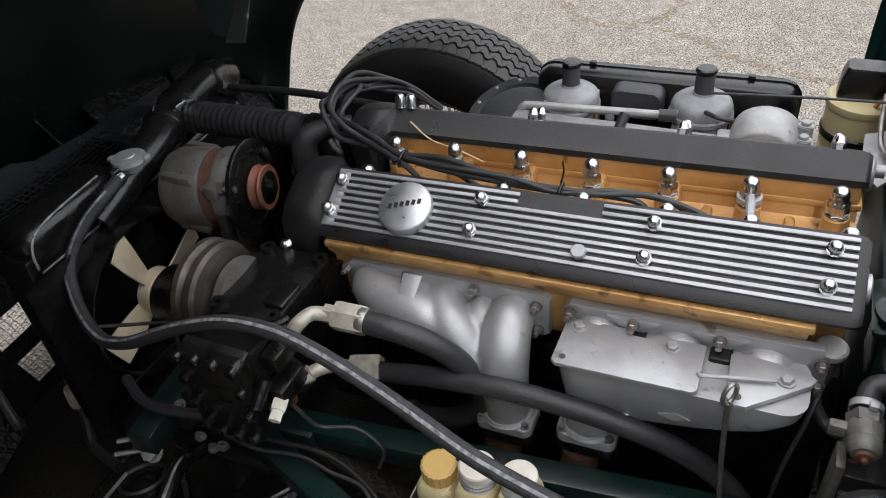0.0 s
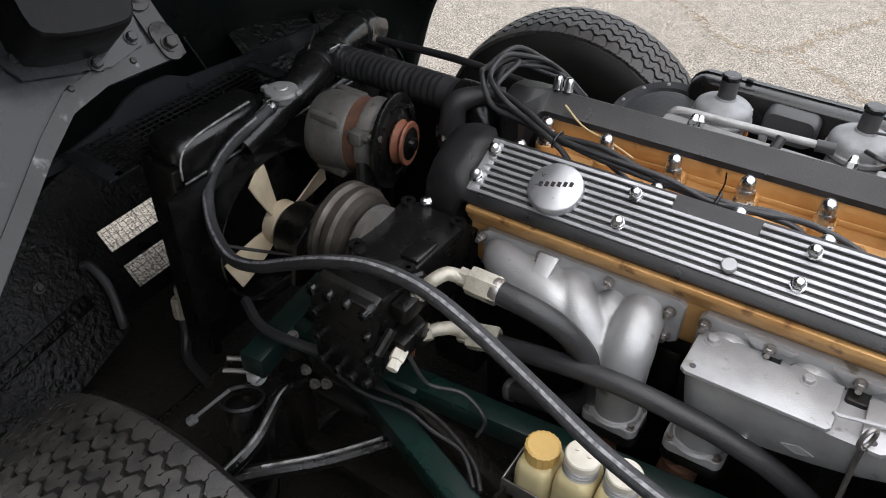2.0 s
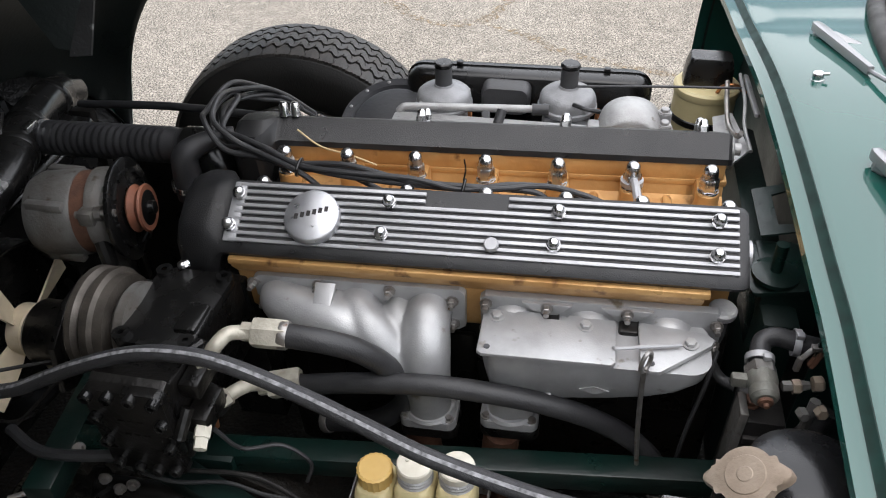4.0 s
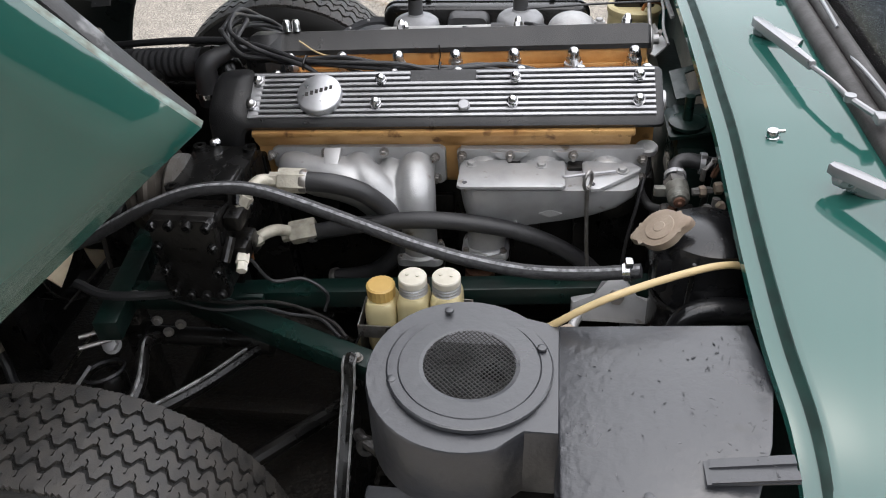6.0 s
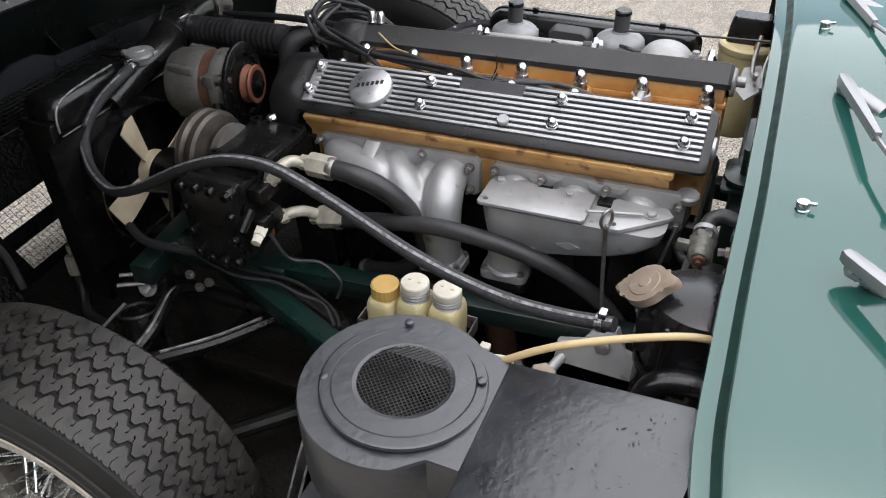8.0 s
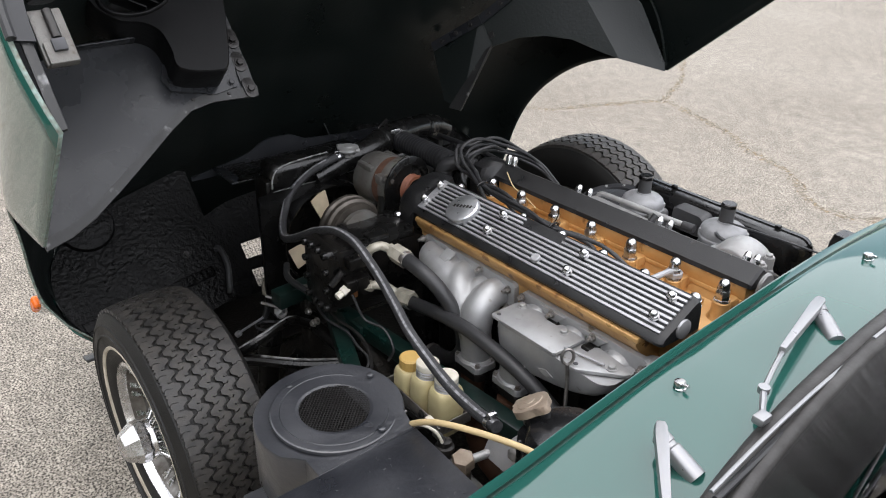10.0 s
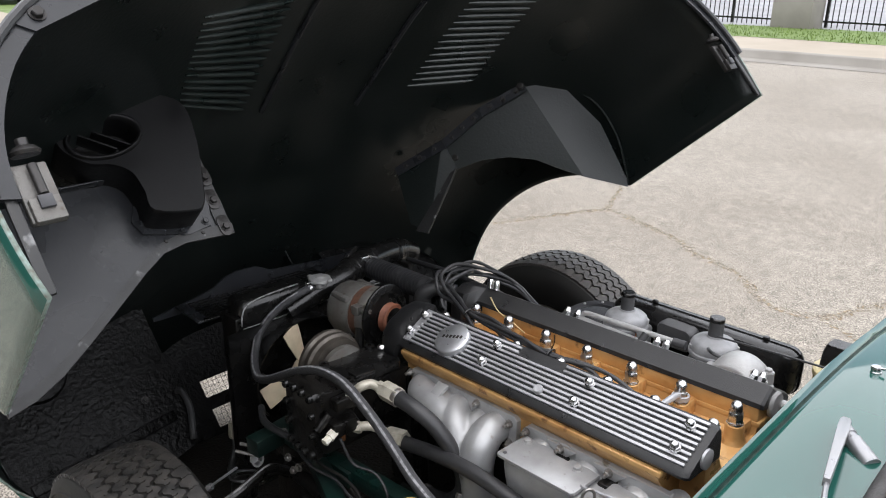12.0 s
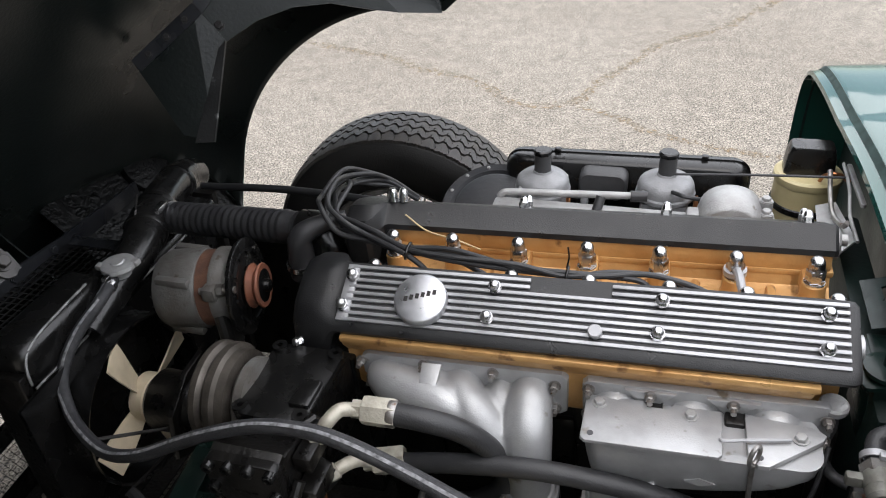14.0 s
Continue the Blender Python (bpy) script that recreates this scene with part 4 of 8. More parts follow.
bm = bmesh.new()
lathe(bm, [(0, 0), (0.0165, 0), (0.0175, 0.003), (0.0175, 0.009), (0.015, 0.012), (0, 0.013)], (0.809, -0.124, 0.684), (0, -0.05, 1), 28)
part("cap", bm, CAST, breather, "dull cream metal cap")

# ---- alternator ----
alternator = thing("alternator", (-0.1, -0.02, 0.58), "worn aluminium alternator with a rusty pulley", "alternator")
AX0, AX1 = Vector((-0.205, -0.03, 0.652)), Vector((-0.005, 0.008, 0.662))
ad = (AX1 - AX0).normalized()
bm = bmesh.new()
lathe(bm, [(0, 0), (0.045, 0.0), (0.06, 0.006), (0.067, 0.02), (0.068, 0.075), (0.066, 0.08), (0, 0.08)], AX0, ad, 40)
for k in range(4):
    a = math.pi * (0.25 + k / 2)
    box(bm, AX0 + ad * 0.045 + frame_to(ad) @ Vector((0.067 * math.cos(a), 0.067 * math.sin(a), 0)), (0.06, 0.014, 0.014), 0.003)
part("rear_case", bm, DIRTY_ALU, alternator)
bm = bmesh.new()
lathe(bm, [(0.0, 0.0), (0.064, 0.0), (0.064, 0.024), (0, 0.024)], AX0 + ad * 0.08, ad, 40)
part("stator", bm, RUSTY, alternator, "rusty brown stator ring")
bm = bmesh.new()
lathe(bm, [(0, 0), (0.068, 0), (0.068, 0.01), (0.062, 0.022), (0.05, 0.032), (0, 0.034)], AX0 + ad * 0.104, ad, 40)
box(bm, AX0 + ad * 0.118 + Vector((0, -0.055, 0.03)), (0.026, 0.03, 0.026), 0.006)
box(bm, AX0 + ad * 0.118 + Vector((0, -0.03, -0.075)), (0.024, 0.028, 0.05), 0.006)
part("front_case", bm, DIRTY_ALU, alternator)
bm = bmesh.new()
lathe(bm, [(0, 0), (0.079, 0), (0.081, 0.003), (0.081, 0.007), (0.078, 0.009), (0, 0.009)], AX0 + ad * 0.139, ad, 40)
for k in range(12):
    a = 2 * math.pi * k / 12
    box(bm, AX0 + ad * 0.149 + frame_to(ad) @ Vector((0.06 * math.cos(a), 0.06 * math.sin(a), 0)), (0.006, 0.026, 0.005), 0, frame_to(ad) @ Matrix.Rotation(a, 4, 'Z'))
part("cooling_fan", bm, BLACK, alternator, "black cooling fan disc")
bm = bmesh.new()
lathe(bm, [(0, 0), (0.036, 0), (0.038, 0.003), (0.03, 0.011), (0.038, 0.019), (0.036, 0.022), (0.024, 0.022), (0.022, 0.016)], AX0 + ad * 0.152, ad, 40)
part("pulley", bm, ORANGE, alternator, "rust-orange belt pulley")
bm = bmesh.new()
lathe(bm, [(0.029, 0), (0.028, 0.008), (0.012, 0.01), (0.01, 0.018), (0, 0.019)], AX0 + ad * 0.166, ad, 24)
part("pulley_centre", bm, BLACK, alternator)
bm = bmesh.new()
cyl(bm, AX0 + ad * 0.1 + Vector((0, -0.058, 0.034)), AX0 + ad * 0.16 + Vector((0, -0.058, 0.034)), 0.0055, seg=12)
lathe(bm, [(0, 0), (0.011, 0), (0.011, 0.009), (0, 0.009)], AX0 + ad * 0.131 + Vector((0, -0.058, 0.034)), ad, 6)
part("bolt", bm, STEEL, alternator, "long adjusting bolt")
bm = bmesh.new()
tube(bm, [AX0 + ad * 0.118 + Vector((0, -0.05, 0.0)), (-0.07, -0.08, 0.6), (-0.05, -0.1, 0.52)], 0.012, 10)
part("mounting_bracket", bm, BLACK, alternator)

# ---- compressor ----
compressor = thing("compressor", (0.12, -0.24, 0.53), "black air-conditioning compressor with a belt clutch", "compressor")
bm = bmesh.new()
prism(bm, [(-0.358, 0.553), (-0.345, 0.545), (-0.13, 0.545), (-0.12, 0.56), (-0.12, 0.66), (-0.15, 0.672), (-0.3, 0.672), (-0.345, 0.69), (-0.358, 0.686)],
      Matrix(((0, 0, 1, 0.078), (1, 0, 0, 0), (0, 1, 0, 0), (0, 0, 0, 1))), 0.096, 0.006)
part("body", bm, OILY, compressor, "oily black cast body")
bm = bmesh.new()
prism(bm, rounded(0.105, 0.14, 0.008), Matrix.Translation((0.122, -0.22, 0.672)), 0.012, 0.003)
box(bm, (0.155, -0.24, 0.684), (0.03, 0.05, 0.014), 0.004)
for dx, dy in ((-0.043, -0.06), (0.043, -0.06), (-0.043, 0.06), (0.043, 0.06)):
    lathe(bm, [(0.011, 0), (0.011, 0.006), (0.004, 0.006)], (0.122 + dx, -0.22 + dy, 0.684), (0, 0, 1), 14)
part("top_plate", bm, BLACK, compressor)
bm = bmesh.new()
prism(bm, rounded(0.1, 0.148, 0.01), Matrix(((1, 0, 0, 0.127), (0, 0, -1, -0.358), (0, 1, 0, 0.617), (0, 0, 0, 1))), 0.014, 0.003)
for k in range(3):
    box(bm, (0.115 + 0.012 * k, -0.373, 0.64), (0.008, 0.002, 0.003))
    box(bm, (0.117 + 0.012 * k, -0.373, 0.615), (0.008, 0.002, 0.003))
plate_face = part("end_plate", bm, OILY, compressor, "black ribbed end plate with bolts round it")
for x, z in ((0.085, 0.682), (0.112, 0.684), (0.14, 0.684), (0.168, 0.682), (0.085, 0.645), (0.169, 0.645), (0.086, 0.6), (0.168, 0.6), (0.09, 0.558), (0.115, 0.552), (0.14, 0.552), (0.165, 0.556)):
    bm = bmesh.new()
    lathe(bm, [(0.0078, 0), (0.0078, 0.01), (0.006, 0.012), (0.0035, 0.012), (0.0035, 0.008), (0, 0.008)], (x, -0.37, z), (0, -1, 0), 14)
    part("bolt", bm, BLACK, plate_face)
PC = Vector((0.0, -0.225, 0.648))
bm = bmesh.new()
lathe(bm, [(0.045, 0), (0.068, 0.0), (0.072, 0.004), (0.072, 0.012), (0.066, 0.018), (0.072, 0.024), (0.072, 0.034), (0.066, 0.038), (0.064, 0.05), (0.046, 0.052)], PC, (1, 0, 0), 48)
clutch = part("clutch_pulley", bm, BRONZED, compressor, "worn bare metal belt clutch")
bm = bmesh.new()
lathe(bm, [(0.03, 0.0), (0.05, 0.004), (0.056, 0.01), (0.056, 0.022), (0.03, 0.026)], PC + Vector((0.05, 0, 0)), (1, 0, 0), 40)
part("coil_ring", bm, DIRTY_ALU, compressor, "light metal coil ring")
bm = bmesh.new()
cyl(bm, PC + Vector((-0.01, 0, 0)), PC + Vector((0.1, 0, 0)), 0.032, seg=24)
part("hub", bm, BLACK, compressor)
bm = bmesh.new()
for p, a in (((0.176, -0.28, 0.665), (0.75, -0.45, 0.48)), ((0.176, -0.29, 0.598), (0.9, -0.3, -0.05))):
    p, a = Vector(p), Vector(a).normalized()
    lathe(bm, [(0, -0.01), (0.021, -0.01), (0.021, 0.012), (0.016, 0.016), (0.016, 0.03), (0, 0.03)], p, a, 6)
box(bm, (0.192, -0.32, 0.612), (0.03, 0.055, 0.03), 0.004)
box(bm, (0.188, -0.31, 0.66), (0.026, 0.05, 0.026), 0.004)
cyl(bm, (0.187, -0.345, 0.645), (0.182, -0.372, 0.618), 0.008, seg=10)
part("valve_block", bm, OILY, compressor, "black service valves")
bm = bmesh.new()
lathe(bm, [(0, 0), (0.0105, 0), (0.0105, 0.016), (0.0085, 0.017), (0.0085, 0.03), (0, 0.031)], (0.198, -0.342, 0.61), (0.15, -0.85, -0.3), 6)
part("valve_cap", bm, WHITE, compressor, "whitish plated valve cap")
bm = bmesh.new()
lathe(bm, [(0, 0), (0.007, 0), (0.006, 0.014), (0, 0.014)], (0.2, -0.325, 0.6), (0, 0, -1), 10)
part("bleed_plug", bm, COPPER, compressor, "copper bleed plug")


def fitting(name, elbow, nut_at, d, label):
    t = thing(name, tuple(elbow[0]), label, "hose fitting", "hose fittings")
    bm = bmesh.new()
    tube(bm, elbow, 0.0095, 14, 6)
    part("elbow", bm, FITTING, t)
    bm = bmesh.new()
    lathe(bm, [(0, -0.012), (0.0125, -0.012), (0.0125, 0.008), (0.009, 0.01)], Vector(elbow[0]), Vector(elbow[1]) - Vector(elbow[0]), 6)
    part("collar_nut", bm, FITTING, t)
    bm = bmesh.new()
    d = Vector(d).normalized()
    lathe(bm, [(0.009, -0.03), (0.0125, -0.03), (0.0125, -0.018), (0.0185, -0.016), (0.0195, -0.01), (0.0195, 0.024), (0.0185, 0.027), (0.012, 0.027)], nut_at, d, 6)
    part("crimp_nut", bm, FITTING, t)
    return t


fitting("hose_fitting", [(0.196, -0.292, 0.675), (0.206, -0.282, 0.69), (0.216, -0.265, 0.694), (0.236, -0.256, 0.69)], (0.258, -0.252, 0.688), (1, 0.12, -0.08), "cream plated elbow fitting on the compressor")
fitting("hose_fitting", [(0.2, -0.29, 0.598), (0.212, -0.278, 0.602), (0.225, -0.262, 0.598), (0.24, -0.25, 0.588)], (0.256, -0.24, 0.58), (1, 0.25, 0.12), "cream plated elbow fitting low on the compressor")


def hose(name, pts, r, mat, label, seg=16, per=8):
    bm = bmesh.new()
    tube(bm, pts, r, seg, per)
    ob = solo(name, bm, mat, label, "hose")
    if r > 0.013:
        for p, q in ((pts[0], pts[1]), (pts[-1], pts[-2])):
            p, q = Vector(p), Vector(q)
            part("end_collar", lathe(bmesh.new(), [(r * 0.9, 0), (r + 0.002, 0), (r + 0.0028, 0.002), (r + 0.0028, 0.009), (r + 0.002, 0.011), (r * 0.9, 0.011)], p, q - p, 24), STEEL, ob, "crimped metal collar")
    return ob


hose("hose", [(0.275, -0.25, 0.687), (0.328, -0.248, 0.682), (0.367, -0.236, 0.66), (0.397, -0.222, 0.622), (0.415, -0.21, 0.58), (0.41, -0.2, 0.52), (0.36, -0.19, 0.46), (0.28, -0.18, 0.43)], 0.0155, RUBBER, "thick black rubber hose curving down from the compressor")
hose("hose", [(0.268, -0.235, 0.574), (0.362, -0.236, 0.597), (0.459, -0.237, 0.612), (0.55, -0.232, 0.605), (0.621, -0.222, 0.583), (0.676, -0.21, 0.55), (0.725, -0.205, 0.512), (0.76, -0.2, 0.46), (0.77, -0.2, 0.4)], 0.014, RUBBER, "thick black rubber hose running back along the engine")

COOL = [(-0.262, -0.075, 0.697), (-0.25, -0.13, 0.694), (-0.268, -0.18, 0.662), (-0.275, -0.225, 0.62), (-0.25, -0.258, 0.585), (-0.2, -0.29, 0.575), (-0.14, -0.315, 0.578), (-0.07, -0.328, 0.608), (-0.01, -0.328, 0.642),
        (0.055, -0.33, 0.68), (0.13, -0.33, 0.713), (0.2, -0.334, 0.727), (0.257, -0.34, 0.725), (0.337, -0.35, 0.704), (0.41, -0.366, 0.688), (0.482, -0.385, 0.676), (0.549, -0.394, 0.663), (0.63, -0.408, 0.66), (0.71, -0.425, 0.675), (0.775, -0.437, 0.694)]
overflow = thing("overflow_hose", (0.2, -0.34, 0.55), "long braided black hose with a light printed stripe", "hose")
bm = bmesh.new()
tube(bm, COOL, 0.0098, 14, 8)
part("hose", bm, BRAID, overflow)
bm = bmesh.new()
path = smooth_path(COOL, 8)
strip = []
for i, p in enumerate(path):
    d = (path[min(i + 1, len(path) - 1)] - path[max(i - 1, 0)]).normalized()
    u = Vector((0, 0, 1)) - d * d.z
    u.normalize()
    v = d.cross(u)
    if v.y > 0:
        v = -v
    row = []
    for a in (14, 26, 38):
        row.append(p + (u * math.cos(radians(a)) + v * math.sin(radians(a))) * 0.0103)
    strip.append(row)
for k in range(0, len(strip) - 1):
    a, b = strip[k], strip[k + 1]
    va, vb = [bm.verts.new(q) for q in a], [bm.verts.new(q) for q in b]
    for j in range(2):
        bm.faces.new((va[j], va[j + 1], vb[j + 1], vb[j]))
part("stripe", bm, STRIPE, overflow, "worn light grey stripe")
for i in (0, -1):
    bm = bmesh.new()
    p, q = Vector(COOL[i]), Vector(COOL[1 if i == 0 else -2])
    d = (q - p).normalized()
    lathe(bm, [(0.0105, 0.012), (0.0122, 0.012), (0.0122, 0.022), (0.0105, 0.022)], p, d, 20)
    box(bm, p + d * 0.017 + Vector((0, 0, 0.014)), (0.01, 0.014, 0.01), 0.002)
    part("clamp", bm, CHROME, overflow, "bright hose clamp")

# ---- radiator, its pipes, shroud and fan ----
radiator = thing("radiator", (-0.31, 0.0, 0.25), "black radiator with a tall header and round fan shroud", "radiator")
bm = bmesh.new()
box(bm, (-0.33, 0.0, 0.44), (0.06, 0.53, 0.38), 0.006)
part("core", bm, BLACK, radiator)
bm = bmesh.new()
box(bm, (-0.325, -0.165, 0.655), (0.085, 0.21, 0.09), 0.022, None, 3)
box(bm, (-0.325, 0.1, 0.63), (0.085, 0.34, 0.05), 0.015, None, 3)
tank = part("header_tank", bm, BLACK, radiator, "black header tank with pressed edges")
for pts in ([(-0.284, -0.27, 0.64), (-0.285, -0.266, 0.668), (-0.288, -0.25, 0.688), (-0.29, -0.216, 0.697), (-0.293, -0.158, 0.7), (-0.296, -0.1, 0.7005)],
            [(-0.2815, -0.268, 0.632), (-0.2815, -0.15, 0.634), (-0.2815, 0.0, 0.637), (-0.2815, 0.2, 0.637)]):
    bm = bmesh.new()
    tube(bm, pts, 0.0022, 6)
    part("bead", bm, WORN_EDGE, tank, "pressed bead with its paint worn through")
for y in (-0.275, 0.275):
    bm = bmesh.new()
    box(bm, (-0.325, y, 0.45), (0.075, 0.018, 0.42), 0.004)
    part("side_frame", bm, OILY, radiator)
bm = bmesh.new()
o = Matrix(((0, 0, 1, -0.275), (1, 0, 0, -0.13), (0, 1, 0, 0.49), (0, 0, 0, 1)))
outer = rounded(0.37, 0.29, 0.02, 6)
n = 48
circ = [(0.142 * math.cos(2 * math.pi * k / n), 0.142 * math.sin(2 * math.pi * k / n)) for k in range(n)]
sq = []
for cx, cy in circ:
    s = max(abs(cx) / 0.185, abs(cy) / 0.145)
    sq.append((cx / s, cy / s))
for d in (0.0, 0.006):
    a = [bm.verts.new(o @ Vector((x, y, d))) for x, y in circ]
    b = [bm.verts.new(o @ Vector((x, y, d))) for x, y in sq]
    for k in range(n):
        bm.faces.new((a[k], a[(k + 1) % n], b[(k + 1) % n], b[k]))
lathe(bm, [(0.142, 0.0), (0.142, 0.05), (0.147, 0.052), (0.147, 0.0)], o.translation, (1, 0, 0), 48)
part("fan_shroud", bm, BLACK, radiator, "black sheet shroud with a round opening")
bm = bmesh.new()
lathe(bm, [(0, 0), (0.016, 0.0), (0.017, 0.012), (0.027, 0.014), (0.029, 0.018), (0.028, 0.024), (0.02, 0.027), (0.012, 0.026), (0.01, 0.028), (0, 0.028)], (-0.262, -0.055, 0.692), (0, 0, 1), 28)
for a in (0.4, 0.4 + math.pi):
    box(bm, Vector((-0.262, -0.055, 0.713)) + Vector((0.028 * math.cos(a), 0.028 * math.sin(a), 0)), (0.014, 0.014, 0.01), 0.003)
part("filler_cap", bm, CAST, radiator, "corroded pressure cap")
bm = bmesh.new()
PIPE = [Vector(p) for p in ((-0.275, -0.15, 0.645), (-0.276, -0.06, 0.672), (-0.29, 0.03, 0.684), (-0.318, 0.11, 0.69), (-0.345, 0.2, 0.688), (-0.374, 0.3, 0.672), (-0.39, 0.36, 0.645))]
tube(bm, PIPE, 0.036, 24, 8, [0.024, 0.03, 0.034, 0.037, 0.036, 0.034, 0.034])
header_pipe = part("top_pipe", bm, BLACK, radiator, "black header pipe")
for k, dy in ((2, 0.5), (3, 0.35), (4, 0.6)):
    bm = bmesh.new()
    lathe(bm, [(0.034, 0), (0.0385, 0.002), (0.0395, 0.006), (0.0395, 0.012), (0.0385, 0.016), (0.034, 0.018)], PIPE[k].lerp(PIPE[k + 1], dy), PIPE[k + 1] - PIPE[k], 28)
    part("joint_ring", bm, BLACK, header_pipe)
bm = bmesh.new()
prism(bm, [(-0.045, -0.012), (-0.02, 0.02), (0.02, 0.03), (0.04, 0.02), (0.045, -0.012)], axes(PIPE[3] + Vector((-0.012, -0.02, 0.024)), (-0.5, 0.8, 0), (0.3, 0.2, 1)), 0.003)
part("bracket", bm, STEEL_DARK, radiator, "thin steel bracket at the pipe")
# sheet panel above the radiator, with its arched top
bm = bmesh.new()
prism(bm, [(-0.4, 0.62), (-0.4, 0.63), (-0.28, 0.652), (-0.232, 0.664), (-0.2, 0.684), (-0.165, 0.694), (-0.105, 0.692), (-0.06, 0.67), (0.06, 0.66), (0.3, 0.65), (0.3, 0.62)], Matrix(((0, 0, 1, -0.5), (1, 0, 0, 0), (0, 1, 0, 0), (0, 0, 0, 1))), 0.006)
for y, z in ((-0.24, 0.645), (-0.06, 0.655), (0.04, 0.65)):
    bolt(bm, (-0.494, y, z), (1, 0, 0), 0.007, 0.004)
part("radiator_panel", bm, PANEL, radiator, "black sheet panel with an arched top")

top_hose = thing("radiator_hose", (-0.15, 0.2, 0.62), "black corrugated radiator hose between header pipe and engine", "hose")
bm = bmesh.new()
H0, H1 = Vector((-0.325, 0.135, 0.684)), Vector((-0.005, 0.096, 0.718))
pr = [(0, 0)]
L = (H1 - H0).length
for k in range(19):
    u = L * (0.12 + 0.8 * k / 18)
    if k == 0:
        pr += [(0.028, 0), (0.028, u)]
    pr += [(0.028, u - 0.004), (0.03, u), (0.03, u + 0.004), (0.028, u + 0.008)]
pr += [(0.028, L), (0, L)]
lathe(bm, pr, H0, H1 - H0, 28)
part("hose", bm, RUBBER, top_hose)
bm = bmesh.new()
hd = (H1 - H0).normalized()
lathe(bm, [(0.0275, 0.032), (0.0315, 0.032), (0.0315, 0.044), (0.0275, 0.044)], H0, hd, 28)
box(bm, H0 + hd * 0.038 + Vector((0.0, -0.02, 0.032)), (0.014, 0.03, 0.012), 0.002)
part("clamp", bm, CHROME, top_hose, "bright hose clamp")
bm = bmesh.new()
tube(bm, [(0.0, 0.105, 0.715), (0.03, 0.1, 0.716), (0.05, 0.09, 0.69), (0.055, 0.085, 0.65)], 0.03, 18, 6)
part("elbow", bm, BLACK, top_hose, "black outlet elbow")
rear_elbow = thing("water_elbow", (0.02, 0.03, 0.66), "small black rubber water elbow with a clamp", "elbow")
bm = bmesh.new()
tube(bm, [(0.02, 0.045, 0.66), (0.02, 0.045, 0.7), (0.025, 0.05, 0.735), (0.06, 0.075, 0.75), (0.09, 0.09, 0.752)], 0.02, 16, 6, [0.024, 0.022, 0.02, 0.014, 0.012])
part("elbow", bm, RUBBER, rear_elbow)
bm = bmesh.new()
lathe(bm, [(0.025, 0.0), (0.0275, 0.0), (0.0275, 0.01), (0.025, 0.01)], (0.02, 0.045, 0.678), (0, 0, 1), 20)
part("clamp", bm, CHROME, rear_elbow)
hose("heater_hose", [(-0.33, 0.3, 0.655), (-0.12, 0.262, 0.688), (0.05, 0.235, 0.7), (0.2, 0.235, 0.695)], 0.0075, RUBBER, "thin black hose running back over the engine")

fan = thing("cooling_fan", (-0.2, -0.1, 0.4), "cooling fan with aged cream plastic blades and black motor", "fan")
FC = Vector((-0.22, -0.135, 0.5))
for k in range(4):
    a = radians(108 + 90 * k)
    u, v = Vector((0, math.cos(a), math.sin(a))), Vector((0, -math.sin(a), math.cos(a)))
    bm = bmesh.new()
    rings = []
    for r, w, tw in ((0.035, 0.03, 0.5), (0.06, 0.04, 0.45), (0.1, 0.052, 0.36), (0.13, 0.056, 0.3)):
        c = FC + u * r
        e = v * math.cos(tw) + Vector((1, 0, 0)) * math.sin(tw)
        nn = e.cross(u)
        rings.append([c - e * w / 2 + nn * 0.002, c + nn * 0.004, c + e * w / 2 + nn * 0.002, c + e * w / 2 - nn * 0.001, c + nn * 0.001, c - e * w / 2 - nn * 0.001])
    loft(bm, rings)
    part("blade", bm, FAN, fan, "aged cream plastic blade")
bm = bmesh.new()
cyl(bm, FC + Vector((-0.01, 0, 0)), FC + Vector((0.02, 0, 0)), 0.042, seg=28, chamfer=0.004)
part("hub", bm, FAN, fan)
bm = bmesh.new()
cyl(bm, FC + Vector((0.02, 0, 0)), FC + Vector((0.11, 0, 0)), 0.052, seg=28, chamfer=0.01)
prism(bm, [(-0.075, -0.05), (-0.03, -0.075), (0.06, -0.06), (0.105, 0.03), (0.075, 0.075), (0.0, 0.07), (-0.06, 0.03)], Matrix(((0, 0, 1, FC.x + 0.085), (1, 0, 0, FC.y), (0, 1, 0, FC.z), (0, 0, 0, 1))), 0.01, 0.002)
for dy, dz in ((0.035, -0.035), (-0.035, -0.035), (0, 0.05)):
    bolt(bm, FC + Vector((0.1, dy * 0.8, dz * 0.8)), (1, 0, 0), 0.006, 0.006)
part("motor", bm, OILY, fan, "black electric motor")
bm = bmesh.new()
for p, q in (((-0.225, -0.275, 0.54), (-0.12, -0.165, 0.485)), ((-0.225, -0.25, 0.38), (-0.13, -0.16, 0.47)), ((-0.225, 0.01, 0.45), (-0.13, -0.1, 0.48))):
    tube(bm, [p, q], 0.003, 8)
part("stay", bm, STEEL_DARK, fan, "thin steel stays")

